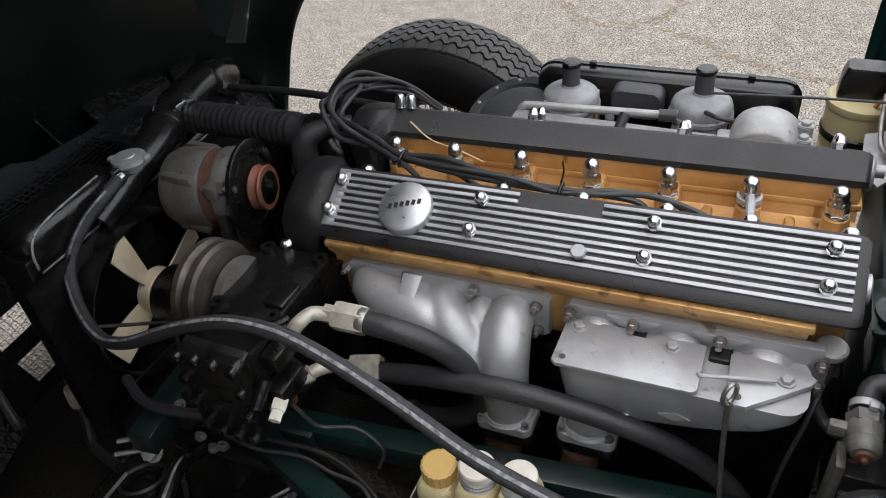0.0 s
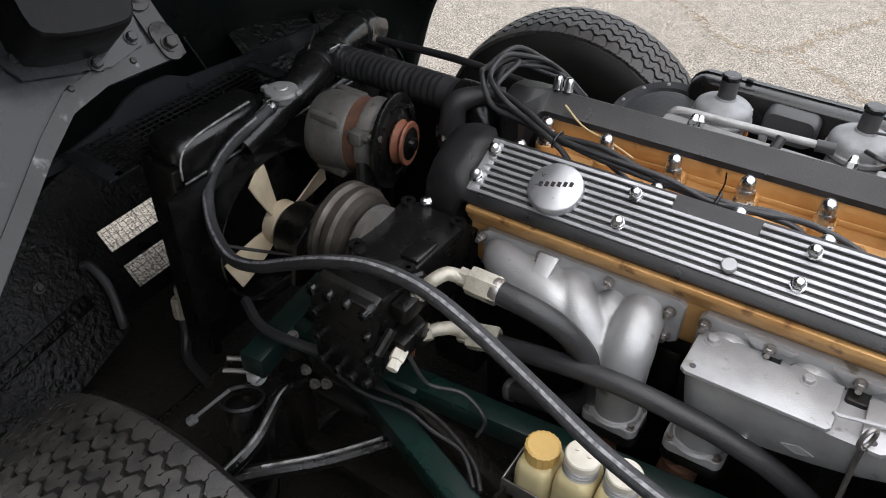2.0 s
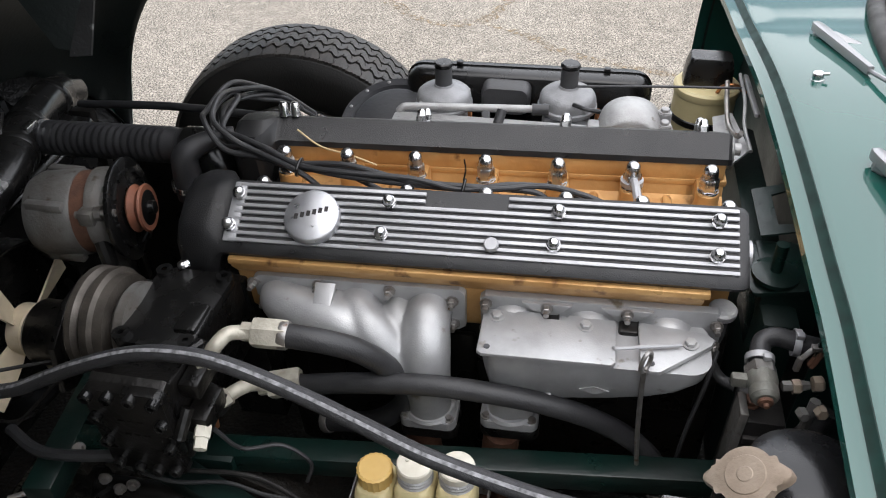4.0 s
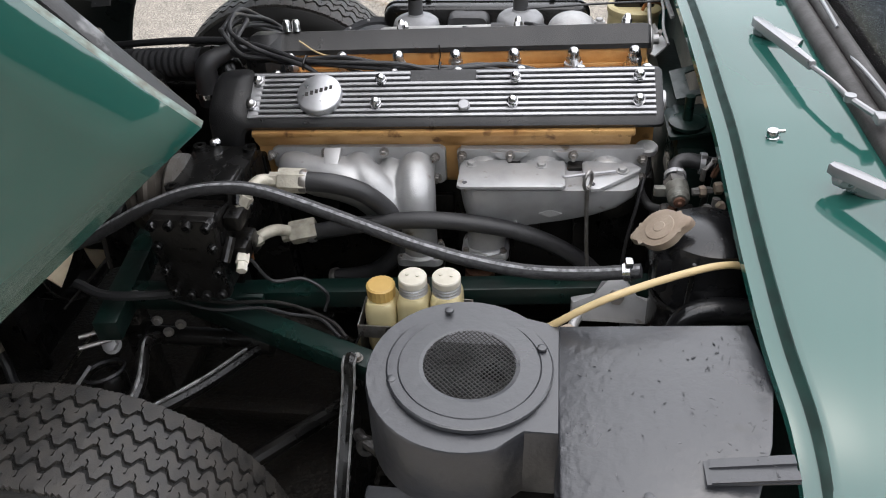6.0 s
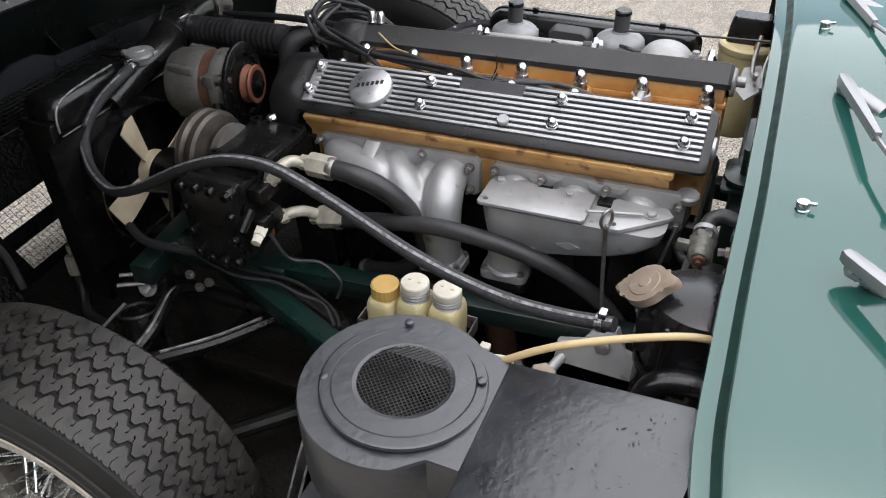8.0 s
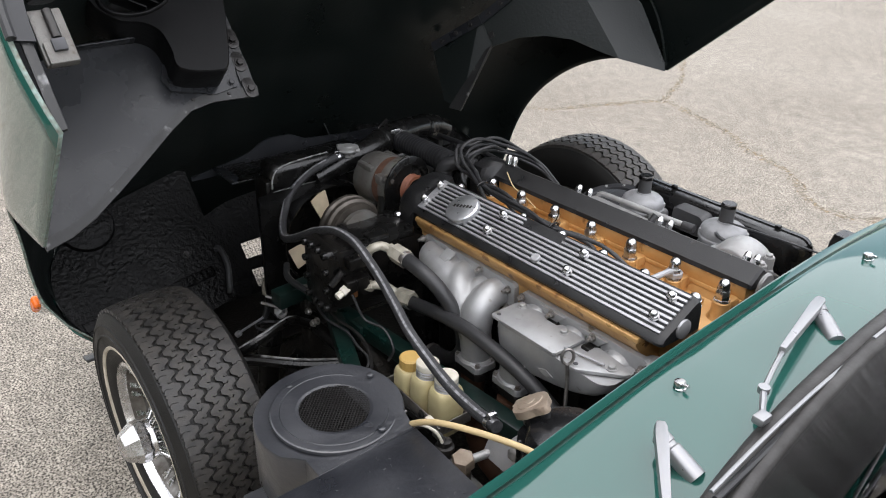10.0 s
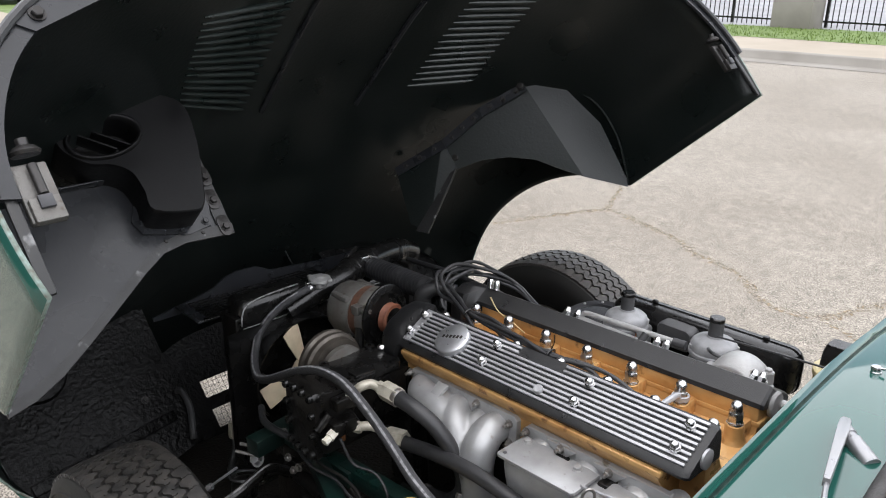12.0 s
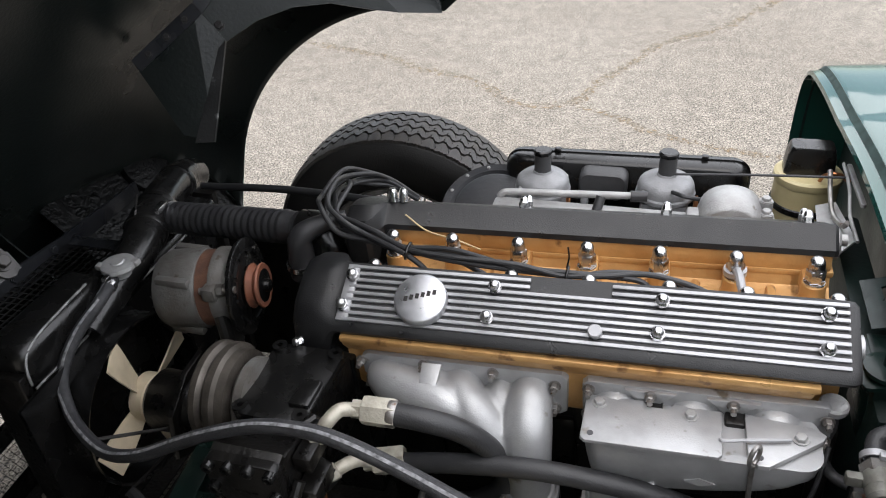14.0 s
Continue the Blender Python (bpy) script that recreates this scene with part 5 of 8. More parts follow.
# ---- carburettors and air filter on the far side ----
def carburettor(at, label):
    x, y, z = at
    c = thing("carburettor", at, label, "carburettor", "carburettors")
    bm = bmesh.new()
    lathe(bm, [(0, 0.0), (0.05, 0.0), (0.053, 0.003), (0.053, 0.009), (0.0505, 0.012), (0.0505, 0.021), (0.0475, 0.029), (0.041, 0.0345), (0.028, 0.039), (0.0185, 0.0425), (0.017, 0.046), (0, 0.046)], (x, y, z), (0, 0, 1), 36)
    part("suction_chamber", bm, CARB, c, "dull grey bell-shaped chamber")
    bm = bmesh.new()
    lathe(bm, [(0, 0.044), (0.0162, 0.044), (0.0158, 0.05), (0.0152, 0.079), (0, 0.079)], (x, y, z), (0, 0, 1), 24)
    part("neck", bm, NECK, c, "dark grey neck")
    bm = bmesh.new()
    lathe(bm, [(0, 0.0), (0.0168, 0.0), (0.0172, 0.002), (0.0172, 0.007), (0.015, 0.009), (0, 0.009)], (x, y, z + 0.079), (0, 0, 1), 8)
    part("damper_cap", bm, BLACK, c, "black damper cap")
    bm = bmesh.new()
    box(bm, (x, y + 0.01, z - 0.035), (0.085, 0.1, 0.07), 0.012)
    cyl(bm, (x, y - 0.09, z - 0.035), (x, y, z - 0.035), 0.03, seg=24)
    part("throttle_body", bm, CARB, c)
    for a in (0.6, 2.2, 3.9, 5.4):
        bm = bmesh.new()
        lathe(bm, [(0, 0), (0.0065, 0), (0.0065, 0.008), (0.004, 0.01), (0, 0.01)], (x + 0.047 * math.cos(a), y + 0.047 * math.sin(a), z + 0.014), (0, 0, 1), 10)
        part("screw", bm, CAST, c)
    bm = bmesh.new()
    box(bm, (x + 0.052, y - 0.03, z + 0.0), (0.004, 0.014, 0.03), 0.001)
    tube(bm, [(x + 0.054, y - 0.03, z + 0.02), (x + 0.056, y - 0.04, z + 0.0), (x + 0.05, y - 0.05, z - 0.02)], 0.0025, 8)
    part("linkage", bm, COPPER, c, "brassy spring linkage")
    return c


carburettor((0.362, 0.392, 0.657), "grey cast carburettor with a black damper cap")
carburettor((0.588, 0.389, 0.671), "grey cast carburettor with a black damper cap")
inlet = thing("inlet_manifold", (0.5, 0.27, 0.6), "pale aluminium inlet manifold with a balance tube", "manifold")
bm = bmesh.new()
box(bm, (0.53, 0.262, 0.663), (0.48, 0.08, 0.06), 0.008)
for x in (0.36, 0.59):
    box(bm, (x, 0.325, 0.635), (0.085, 0.06, 0.05), 0.01)
part("body", bm, CAST, inlet)
bm = bmesh.new()
tube(bm, [(0.298, 0.3, 0.69), (0.304, 0.302, 0.697), (0.318, 0.304, 0.7), (0.4, 0.309, 0.702), (0.535, 0.32, 0.703)], 0.0064, 12)
part("balance_tube", bm, CAST, inlet, "bright balance tube")
bm = bmesh.new()
cyl(bm, (0.482, 0.285, 0.716), (0.474, 0.262, 0.688), 0.0085, seg=12)
part("rubber_joint", bm, RUBBER, inlet)
bm = bmesh.new()
cyl(bm, (0.53, 0.3175, 0.703), (0.558, 0.321, 0.703), 0.01, seg=14)
part("rubber_joint", bm, RUBBER, inlet)
bm = bmesh.new()
box(bm, (0.39, 0.322, 0.692), (0.13, 0.009, 0.006), 0.0015)
box(bm, (0.45, 0.318, 0.684), (0.012, 0.02, 0.03), 0.002)
part("lever", bm, CARB, inlet, "flat throttle lever")
for x, y, z in ((0.62, 0.25, 0.7), (0.748, 0.272, 0.718), (0.748, 0.296, 0.728), (0.54, 0.25, 0.684)):
    bm = bmesh.new()
    lathe(bm, [(0, -0.03), (0.0125, -0.03), (0.0115, 0.0), (0, 0.0)], (x, y, z), (0, 0, 1), 16)
    bolt(bm, (x, y, z), (0, 0, 1), 0.0075, 0.006)
    part("bolt", bm, CAST, inlet)
bm = bmesh.new()
rings = []
for y, wd, ht in ((0.248, 0.86, 0.72), (0.251, 0.92, 0.8), (0.272, 0.98, 0.96), (0.295, 1.0, 1.0), (0.315, 0.97, 0.94), (0.33, 0.85, 0.75)):
    rings.append([Vector((0.695 - 0.052 * wd * math.cos(math.pi * k / 18) * (1.0 if k % 18 else 1.06), y, 0.69 + 0.056 * ht * math.sin(math.pi * k / 18) ** 0.75)) for k in range(19)] + [Vector((0.695 + 0.055 * wd, y, 0.66)), Vector((0.695 - 0.055 * wd, y, 0.66))])
loft(bm, rings)
box(bm, (0.695, 0.27, 0.695), (0.14, 0.06, 0.02), 0.006)
part("water_dome", bm, CAST, inlet, "arched cast thermostat housing with a flat face")
air_filter = thing("air_filter", (0.51, 0.51, 0.55), "black painted air filter box behind the carburettors", "air filter")
bm = bmesh.new()
rings = []
for y, s in ((0.456, 0.9), (0.459, 0.95), (0.468, 0.99), (0.48, 1.0), (0.506, 1.0), (0.512, 0.98), (0.514, 0.94)):
    rings.append([Vector((0.506 + a * s, y, 0.638 + 0.022 * (a / 0.45) * 0.3 + b * s)) for a, b in rounded(0.465, 0.108, 0.03, 6)])
loft(bm, rings)
part("case", bm, BLACK, air_filter, "", None, 50)
bm = bmesh.new()
for y in (0.492,):
    rr = [Vector((0.506 + a, y, 0.638 + 0.022 * (a / 0.45) * 0.3 + b)) for a, b in rounded(0.47, 0.113, 0.032, 6)]
    rings = [rr, [p + Vector((0, 0.005, 0)) for p in rr]]
    loft(bm, rings)
part("seam", bm, BLACK, air_filter, "raised seam round the case")
bm = bmesh.new()
rings = [[Vector((0.472 + a * s, y, 0.657 + b * s)) for a, b in rounded(0.092, 0.056, 0.016, 5)] for y, s in ((0.47, 1), (0.428, 1), (0.42, 0.9))]
loft(bm, rings)
part("raised_boss", bm, NECK, air_filter, "", None, 50)
for x in (0.375, 0.655):
    bm = bmesh.new()
    box(bm, (x, 0.494, 0.697 + (x - 0.5) * 0.015), (0.012, 0.012, 0.006), 0.0015)
    part("clip", bm, BLACK, air_filter)
# round cover ahead of the carburettors
drum = thing("round_cover", (0.2, 0.4, 0.5), "grey-black round dished cover with rivets round its edge", "cover")
bm = bmesh.new()
DRUM_AT, DRUM_UP = Vector((0.258, 0.392, 0.624)), (-0.1, -0.33, 0.94)
lathe(bm, [(0, 0.004), (0.066, 0.004), (0.07, 0.002), (0.073, -0.005), (0.077, -0.006), (0.081, 0.001), (0.098, 0.001), (0.102, -0.003), (0.103, -0.06), (0, -0.06)], DRUM_AT, DRUM_UP, 48)
part("shell", bm, DRUM, drum, "grey-black dished shell")
for a in range(0, 360, 30):
    bm = bmesh.new()
    m_ = Matrix.Translation(DRUM_AT) @ frame_to(DRUM_UP)
    p = m_ @ Vector((0.09 * math.cos(radians(a)), 0.09 * math.sin(radians(a)), 0.001))
    lathe(bm, [(0.004, 0), (0.003, 0.002), (0, 0.003)], p, DRUM_UP, 8)
    part("rivet", bm, CAST, drum)
bm = bmesh.new()
tube(bm, [(0.6, 0.34, 0.705), (0.62, 0.32, 0.71), (0.65, 0.33, 0.7), (0.64, 0.35, 0.69)], 0.004, 8)
solo("vacuum_hose", bm, RUBBER, "thin black vacuum hose at the carburettor", "hose")

# spark plug leads
LOOM = [(0.12, 0.35, 0.64), (0.085, 0.32, 0.69), (0.062, 0.26, 0.728), (0.058, 0.19, 0.758), (0.066, 0.12, 0.774), (0.086, 0.062, 0.772), (0.122, 0.032, 0.768), (0.165, 0.018, 0.769), (0.225, -0.008, 0.771), (0.3, -0.02, 0.773), (0.4, -0.026, 0.773), (0.467, -0.027, 0.771)]
SPREAD = [0.3, 0.6, 1.3, 1.8, 1.9, 1.7, 1.3, 0.9, 0.45, 0.8, 0.7, 0.3]
ENDS = [[(0.3, -0.01, 0.765), (0.385, -0.02, 0.73)], [(0.47, -0.03, 0.76), (0.488, -0.03, 0.73)], [(0.52, -0.022, 0.772), (0.57, -0.022, 0.768), (0.592, -0.028, 0.735)], [(0.53, -0.015, 0.775), (0.6, 0.002, 0.762), (0.64, -0.01, 0.745), (0.69, -0.025, 0.73)], [(0.52, -0.026, 0.775), (0.58, -0.012, 0.775), (0.65, -0.016, 0.76), (0.69, -0.03, 0.735)], [(0.24, -0.02, 0.765), (0.28, -0.026, 0.73)]]
leads_rnd = random.Random(8)
for k in range(6):
    u, v = leads_rnd.uniform(-0.5, 0.5), leads_rnd.uniform(-0.5, 0.5)
    pts = []
    for j, (p, sp) in enumerate(zip(LOOM[:8] if k == 5 else (LOOM[:9] if k == 0 else LOOM), SPREAD)):
        a = 2 * math.pi * k / 6 + 0.55 * j + u
        pts.append(Vector(p) + Vector((0.4 * math.cos(a) + 0.55 * leads_rnd.uniform(-1, 1), 0.5 * math.cos(a + v) + 0.5 * leads_rnd.uniform(-1, 1), 0.7 * math.sin(a) + 0.6 * leads_rnd.uniform(-1, 1))) * 0.0125 * sp + Vector((u * 0.022, 0, v * 0.014)) * (1 if 2 <= j <= 6 else 0))
    bm = bmesh.new()
    tube(bm, pts + ENDS[k], 0.0042, 10, 8)
    solo("spark_plug_lead", bm, RUBBER, "black spark plug lead looping over the front of the engine", "cable", "spark plug leads")
for c, dy in (((0.232, -0.011, 0.771), 0.0145), ((0.467, -0.027, 0.771), 0.013)):
    bm = bmesh.new()
    tube(bm, [Vector(c) + Vector((0.002 * math.sin(a), dy * math.cos(a), 0.0105 * math.sin(a))) for a in np.linspace(0, 6.28, 14)], 0.0022, 8, 2)
    if c[0] > 0.4:
        tube(bm, [(c[0], c[1] + 0.002, 0.781), (c[0] + 0.002, c[1] + 0.008, 0.795), (c[0], c[1] + 0.01, 0.81)], 0.0012, 6)
    solo("cable_tie", bm, BLACK, "thin black cable tie round the plug leads", "cable tie", "cable ties")
bm = bmesh.new()
tube(bm, [(0.19, 0.1, 0.762), (0.23, 0.085, 0.745), (0.28, 0.075, 0.74), (0.32, 0.07, 0.73)], 0.0015, 6)
solo("wire", bm, TAN, "thin tan wire in the valley", "wire")

# ---- fluid reservoirs ----
def reservoir(x, y, z, amber, label):
    r = thing("brake_reservoir", (x, y, z - 0.11), label, "reservoir", "fluid reservoirs")
    bm = bmesh.new()
    rings = []
    for zz, s in ((-0.125, 0.82), (-0.121, 0.93), (-0.112, 0.97), (-0.086, 0.97), (-0.08, 1.0), (-0.045, 1.0), (-0.034, 0.97), (-0.027, 0.9), (-0.023, 0.8)):
        rings.append([Vector((x + a * s, y + b * s, z + zz)) for a, b in rounded(0.0505, 0.062, 0.015, 4)])
    loft(bm, rings)
    part("bottle", bm, CREAM, r, "yellowed translucent plastic bottle", None, 50)
    bm = bmesh.new()
    if amber:
        n = 40
        rings = []
        for h, rr in ((-0.022, 0.0215), (-0.002, 0.022), (0.0, 0.019)):
            rings.append([Vector((x + (rr + (0.0012 if k % 2 else 0)) * math.cos(2 * math.pi * k / n), y + (rr + (0.0012 if k % 2 else 0)) * math.sin(2 * math.pi * k / n), z + h)) for k in range(n)])
        loft(bm, rings)
        part("cap", bm, YELLOW, r, "amber serrated cap")
    else:
        lathe(bm, [(0.021, -0.008), (0.0225, -0.006), (0.0225, 0.004), (0.021, 0.006), (0, 0.0065)], (x, y, z), (0, 0, 1), 36)
        lathe(bm, [(0.003, 0.006), (0.003, 0.0085), (0, 0.0085)], (x + 0.008, y, z), (0, 0, 1), 8)
        lathe(bm, [(0.003, 0.006), (0.003, 0.0085), (0, 0.0085)], (x - 0.009, y + 0.002, z), (0, 0, 1), 8)
        part("cap", bm, WHITE, r, "white cap with contacts")
        bm = bmesh.new()
        for k in range(3):
            lathe(bm, [(0.0205, -0.026 + 0.006 * k), (0.0228, -0.024 + 0.006 * k), (0.0228, -0.0225 + 0.006 * k), (0.0205, -0.0205 + 0.006 * k)], (x, y, z), (0, 0, 1), 36)
        part("screw_ring", bm, CAST, r, "ribbed metal ring")
    return r


reservoir(0.403, -0.325, 0.55, True, "yellowed plastic fluid bottle with an amber cap")
reservoir(0.454, -0.322, 0.561, False, "yellowed plastic fluid bottle with a white cap")
reservoir(0.506, -0.317, 0.56, False, "yellowed plastic fluid bottle with a white cap")
tray = thing("reservoir_bracket", (0.456, -0.324, 0.4), "steel bracket holding the three fluid bottles", "bracket")
bm = bmesh.new()
for y0 in (-0.3595, -0.2865):
    box(bm, (0.456, y0, 0.479), (0.176, 0.0025, 0.026), 0.0008)
for x0 in (0.3685, 0.5435):
    box(bm, (x0, -0.323, 0.479), (0.0025, 0.0755, 0.026), 0.0008)
box(bm, (0.535, -0.3615, 0.472), (0.022, 0.004, 0.03), 0.001)
part("tray", bm, STEEL, tray)
for x in (0.42, 0.49):
    bm = bmesh.new()
    bolt(bm, (x, -0.361, 0.484), (0, -1, 0), 0.006, 0.005)
    part("bolt", bm, STEEL_DARK, tray)
part("stay", box(bmesh.new(), (0.456, -0.272, 0.48), (0.03, 0.03, 0.06), 0.003), STEEL_DARK, tray)
part("clamp_bar", box(bmesh.new(), (0.47, -0.3635, 0.462), (0.09, 0.003, 0.016), 0.001), STEEL_DARK, tray, "dark clamp bar with a long screw")
part("clamp_screw", cyl(bmesh.new(), (0.445, -0.365, 0.462), (0.44, -0.405, 0.45), 0.0035, seg=8), CAST, tray)

# ---- heater box and blower ----
heater = thing("heater", (0.7, -0.63, 0.53), "dark grey painted heater box with a round mesh-topped blower", "heater")
BC = Vector((0.562, -0.594, 0))
bm = bmesh.new()
rad = 0.117
outl = [(BC.x + rad * math.cos(radians(a)), BC.y + rad * math.sin(radians(a))) for a in range(52, 300, 8)]
outl += [(0.636, -0.676), (0.674, -0.676), (0.674, -0.512)]
rings = []
for z, g in ((0.545, 0.98), (0.549, 1.0), (0.655, 1.0), (0.658, 0.993), (0.6592, 0.985)):
    rings.append([Vector((BC.x + (x - BC.x) * g, BC.y + (y - BC.y) * g, z + (0.03 * (y - BC.y) if z > 0.6 else 0))) for x, y in outl])
loft(bm, rings)
blower = part("blower", bm, BOX, heater, "round blower housing", None, 40)
bm = bmesh.new()
BA = Vector((0, 0.03, 1)).normalized()
lathe(bm, [(0.055, 0.0), (0.055, 0.004), (0.06, 0.0052), (0.0835, 0.005), (0.0845, 0.0036), (0.0855, 0.0046), (0.097, 0.0044), (0.099, 0.003), (0.099, -0.002)], BC + Vector((0.006, 0.006, 0.659)), BA, 56)
part("cover_ring", bm, BOX, blower, "screwed cover ring", None, 12)
# flat dark disc gives the shade inside the blower as colour
bm = bmesh.new()
cyl(bm, BC + Vector((0.006, 0.006, 0.6595)), BC + Vector((0.006, 0.006, 0.6605)), 0.0545, seg=40)
part("opening", bm, UNDERSEAL, blower, "dark disc standing in for the shaded opening under the mesh")
bm = bmesh.new()
gc = BC + Vector((0.006, 0.006, 0.6625))
k = -0.054
while k < 0.0541:
    h = math.sqrt(max(0, 0.055 ** 2 - k * k))
    if h > 0.004:
        for s in (0, 1):
            d, e = (Vector((0.707, 0.707, 0.02)), Vector((0.707, -0.707, -0.02))) if s == 0 else (Vector((0.707, -0.707, -0.02)), Vector((0.707, 0.707, 0.02)))
            box(bm, gc + e * k + Vector((0, 0, 0.0008 * s)), (2 * h, 0.001, 0.001), 0, axes((0, 0, 0), d, e))
    k += 0.0046
part("mesh", bm, STEEL_DARK, blower, "fine woven wire mesh", None, 0)["kind"] = "stuff"
for a in (200, 290, 20, 110):
    bm = bmesh.new()
    p = BC + Vector((0.004 + 0.092 * math.cos(radians(a)), 0.006 + 0.092 * math.sin(radians(a)), 0.6635 + 0.03 * 0.092 * math.sin(radians(a))))
    lathe(bm, [(0.006, 0), (0.0055, 0.0025), (0.003, 0.0035), (0, 0.0035)], p, BA, 12)
    part("screw", bm, BOX, blower)
bm = bmesh.new()
TOP = [(0.671, -0.507, 0.656), (0.884, -0.545, 0.712), (0.894, -0.63, 0.712), (0.882, -0.70, 0.695), (0.856, -0.770, 0.673), (0.674, -0.770, 0.658)]
BOT = [(0.671, -0.507, 0.55), (0.884, -0.545, 0.55), (0.894, -0.63, 0.55), (0.882, -0.70, 0.57), (0.856, -0.770, 0.585), (0.674, -0.770, 0.567)]
up, lo = [bm.verts.new(p) for p in TOP], [bm.verts.new(p) for p in BOT]
bm.faces.new(up)
bm.faces.new(lo[::-1])
for k in range(6):
    bm.faces.new((up[k], up[(k + 1) % 6], lo[(k + 1) % 6], lo[k]))
bmesh.ops.bevel(bm, geom=list(bm.edges), offset=0.0025, segments=2, affect='EDGES', profile=0.5)
hbox = part("heater_box", bm, BOX, heater, "square sheet-metal box with brushed paint")
for p, d in (((0.684, -0.771, 0.648), (0, -1, 0)), ((0.84, -0.771, 0.66), (0, -1, 0)), ((0.684, -0.771, 0.578), (0, -1, 0)), ((0.838, -0.771, 0.612), (0, -1, 0)), ((0.76, -0.755, 0.6695), (-0.1, 0, 0.99)), ((0.753, -0.772, 0.59), (0, -1, 0))):
    bm = bmesh.new()
    lathe(bm, [(0.0055, 0), (0.005, 0.0025), (0.0025, 0.0035), (0, 0.0035)], p, d, 12)
    part("screw", bm, BOX, hbox)
bm = bmesh.new()
for dy in (-0.009, 0.009):
    plate(bm, [(0.818, -0.733 + dy - 0.005, 0.686), (0.893, -0.74 + dy - 0.005, 0.712), (0.893, -0.74 + dy + 0.005, 0.712), (0.818, -0.733 + dy + 0.005, 0.686)], 0.004)
plate(bm, [(0.814, -0.747, 0.684), (0.893, -0.755, 0.7095), (0.893, -0.725, 0.7095), (0.814, -0.719, 0.684)], 0.0025)
part("strap", bm, BOX, heater, "channel strap to the body")

random.seed(21)
bm = bmesh.new()
for k in range(80):
    x, y = random.uniform(0.69, 0.875), random.uniform(-0.755, -0.56)
    if random.random() < 0.5:
        x = 0.875 - 0.09 * random.random() ** 2
    up_n = Vector((-0.26, -0.03, 1)).normalized()
    z = 0.656 + (x - 0.671) * 0.2625 + (y + 0.507) * -0.0076
    a = random.uniform(0, 3.14)
    box(bm, (x, y, z + 0.0006), (random.uniform(0.0012, 0.0045), random.uniform(0.0005, 0.0016), 0.0006), 0, axes((0, 0, 0), Vector((math.cos(a), math.sin(a), 0.26 * math.cos(a))), Vector((-math.sin(a), math.cos(a), -0.26 * math.sin(a)))))
part("scratches", bm, SCRATCH, hbox, "small chips and scratches in the paint", None, 0)["kind"] = "stuff"

# ---- battery below the blower ----
battery = thing("battery", (0.53, -0.67, 0.24), "black car battery with a printed label", "battery")
bm = bmesh.new()
box(bm, (0.533, -0.69, 0.33), (0.215, 0.175, 0.17), 0.006)
part("case", bm, BATTERY, battery)
bm = bmesh.new()
box(bm, (0.533, -0.69, 0.417), (0.219, 0.179, 0.012), 0.004)
box(bm, (0.482, -0.652, 0.425), (0.112, 0.096, 0.005), 0.002)
box(bm, (0.482, -0.742, 0.425), (0.112, 0.074, 0.005), 0.002)
lathe(bm, [(0.013, 0.0), (0.015, 0.001), (0.015, 0.003), (0.013, 0.0035), (0, 0.003)], (0.497, -0.66, 0.4275), (0, 0, 1), 24)
tube(bm, [(0.5, -0.609, 0.426), (0.535, -0.608, 0.427), (0.551, -0.615, 0.427), (0.553, -0.64, 0.427), (0.55, -0.72, 0.427)], 0.004, 8)
part("lid", bm, BATTERY, battery, "grey-black lid with moulded panels and channels")
bm = bmesh.new()
box(bm, (0.6, -0.652, 0.4245), (0.052, 0.095, 0.001))
label = part("label", bm, LABEL, battery, "pale printed label")
random.seed(5)
bm = bmesh.new()
for r in range(11):
    y = -0.61 - 0.0075 * r
    x = 0.579
    while x < 0.618:
        w = random.uniform(0.004, 0.012)
        box(bm, (x + w / 2, y, 0.4255), (w, 0.0022, 0.0006))
        x += w + 0.0025
part("print", bm, INK, label, "small dark lines of print")
clampt = thing("battery_clamp", (0.41, -0.56, 0.42), "dark battery clamp bracket with wing nut", "clamp")
bm = bmesh.new()
tube(bm, [(0.4, -0.53, 0.44), (0.41, -0.55, 0.455), (0.43, -0.56, 0.45), (0.445, -0.56, 0.43)], 0.009, 10)
lathe(bm, [(0.006, 0), (0.014, 0.0), (0.014, 0.012), (0.006, 0.012)], (0.415, -0.552, 0.448), (0.3, -0.8, 0.4), 14)
part("bracket", bm, STEEL_DARK, clampt)
hose("fuel_hose", [(0.44, -0.57, 0.44), (0.5, -0.555, 0.445), (0.56, -0.57, 0.44), (0.62, -0.58, 0.41)], 0.0055, TAN, "tan rubber hose under the blower", 10)
bm = bmesh.new()
box(bm, (0.76, -0.77, 0.53), (0.035, 0.02, 0.02), 0.003)
solo("connector", bm, YELLOW, "small bright yellow connector under the heater", "connector")

# ---- expansion tank ----
tank = thing("expansion_tank", (0.86, -0.4, 0.5), "black header tank with a cream pressure cap", "tank")
bm = bmesh.new()
lathe(bm, [(0, 0.0), (0.05, 0.0), (0.064, 0.01), (0.068, 0.025), (0.068, 0.2), (0.064, 0.215), (0.05, 0.224), (0, 0.23)], (0.868, -0.395, 0.5), (0, 0.1, 1), 36)
part("body", bm, TANKBLACK, tank)
bm = bmesh.new()
lathe(bm, [(0.0685, 0.055), (0.071, 0.058), (0.071, 0.066), (0.0685, 0.069)], (0.868, -0.395, 0.56), (0, 0.1, 1), 36)
box(bm, (0.835, -0.45, 0.62), (0.006, 0.006, 0.2), 0.002)
part("band", bm, BLACK, tank)
bm = bmesh.new()
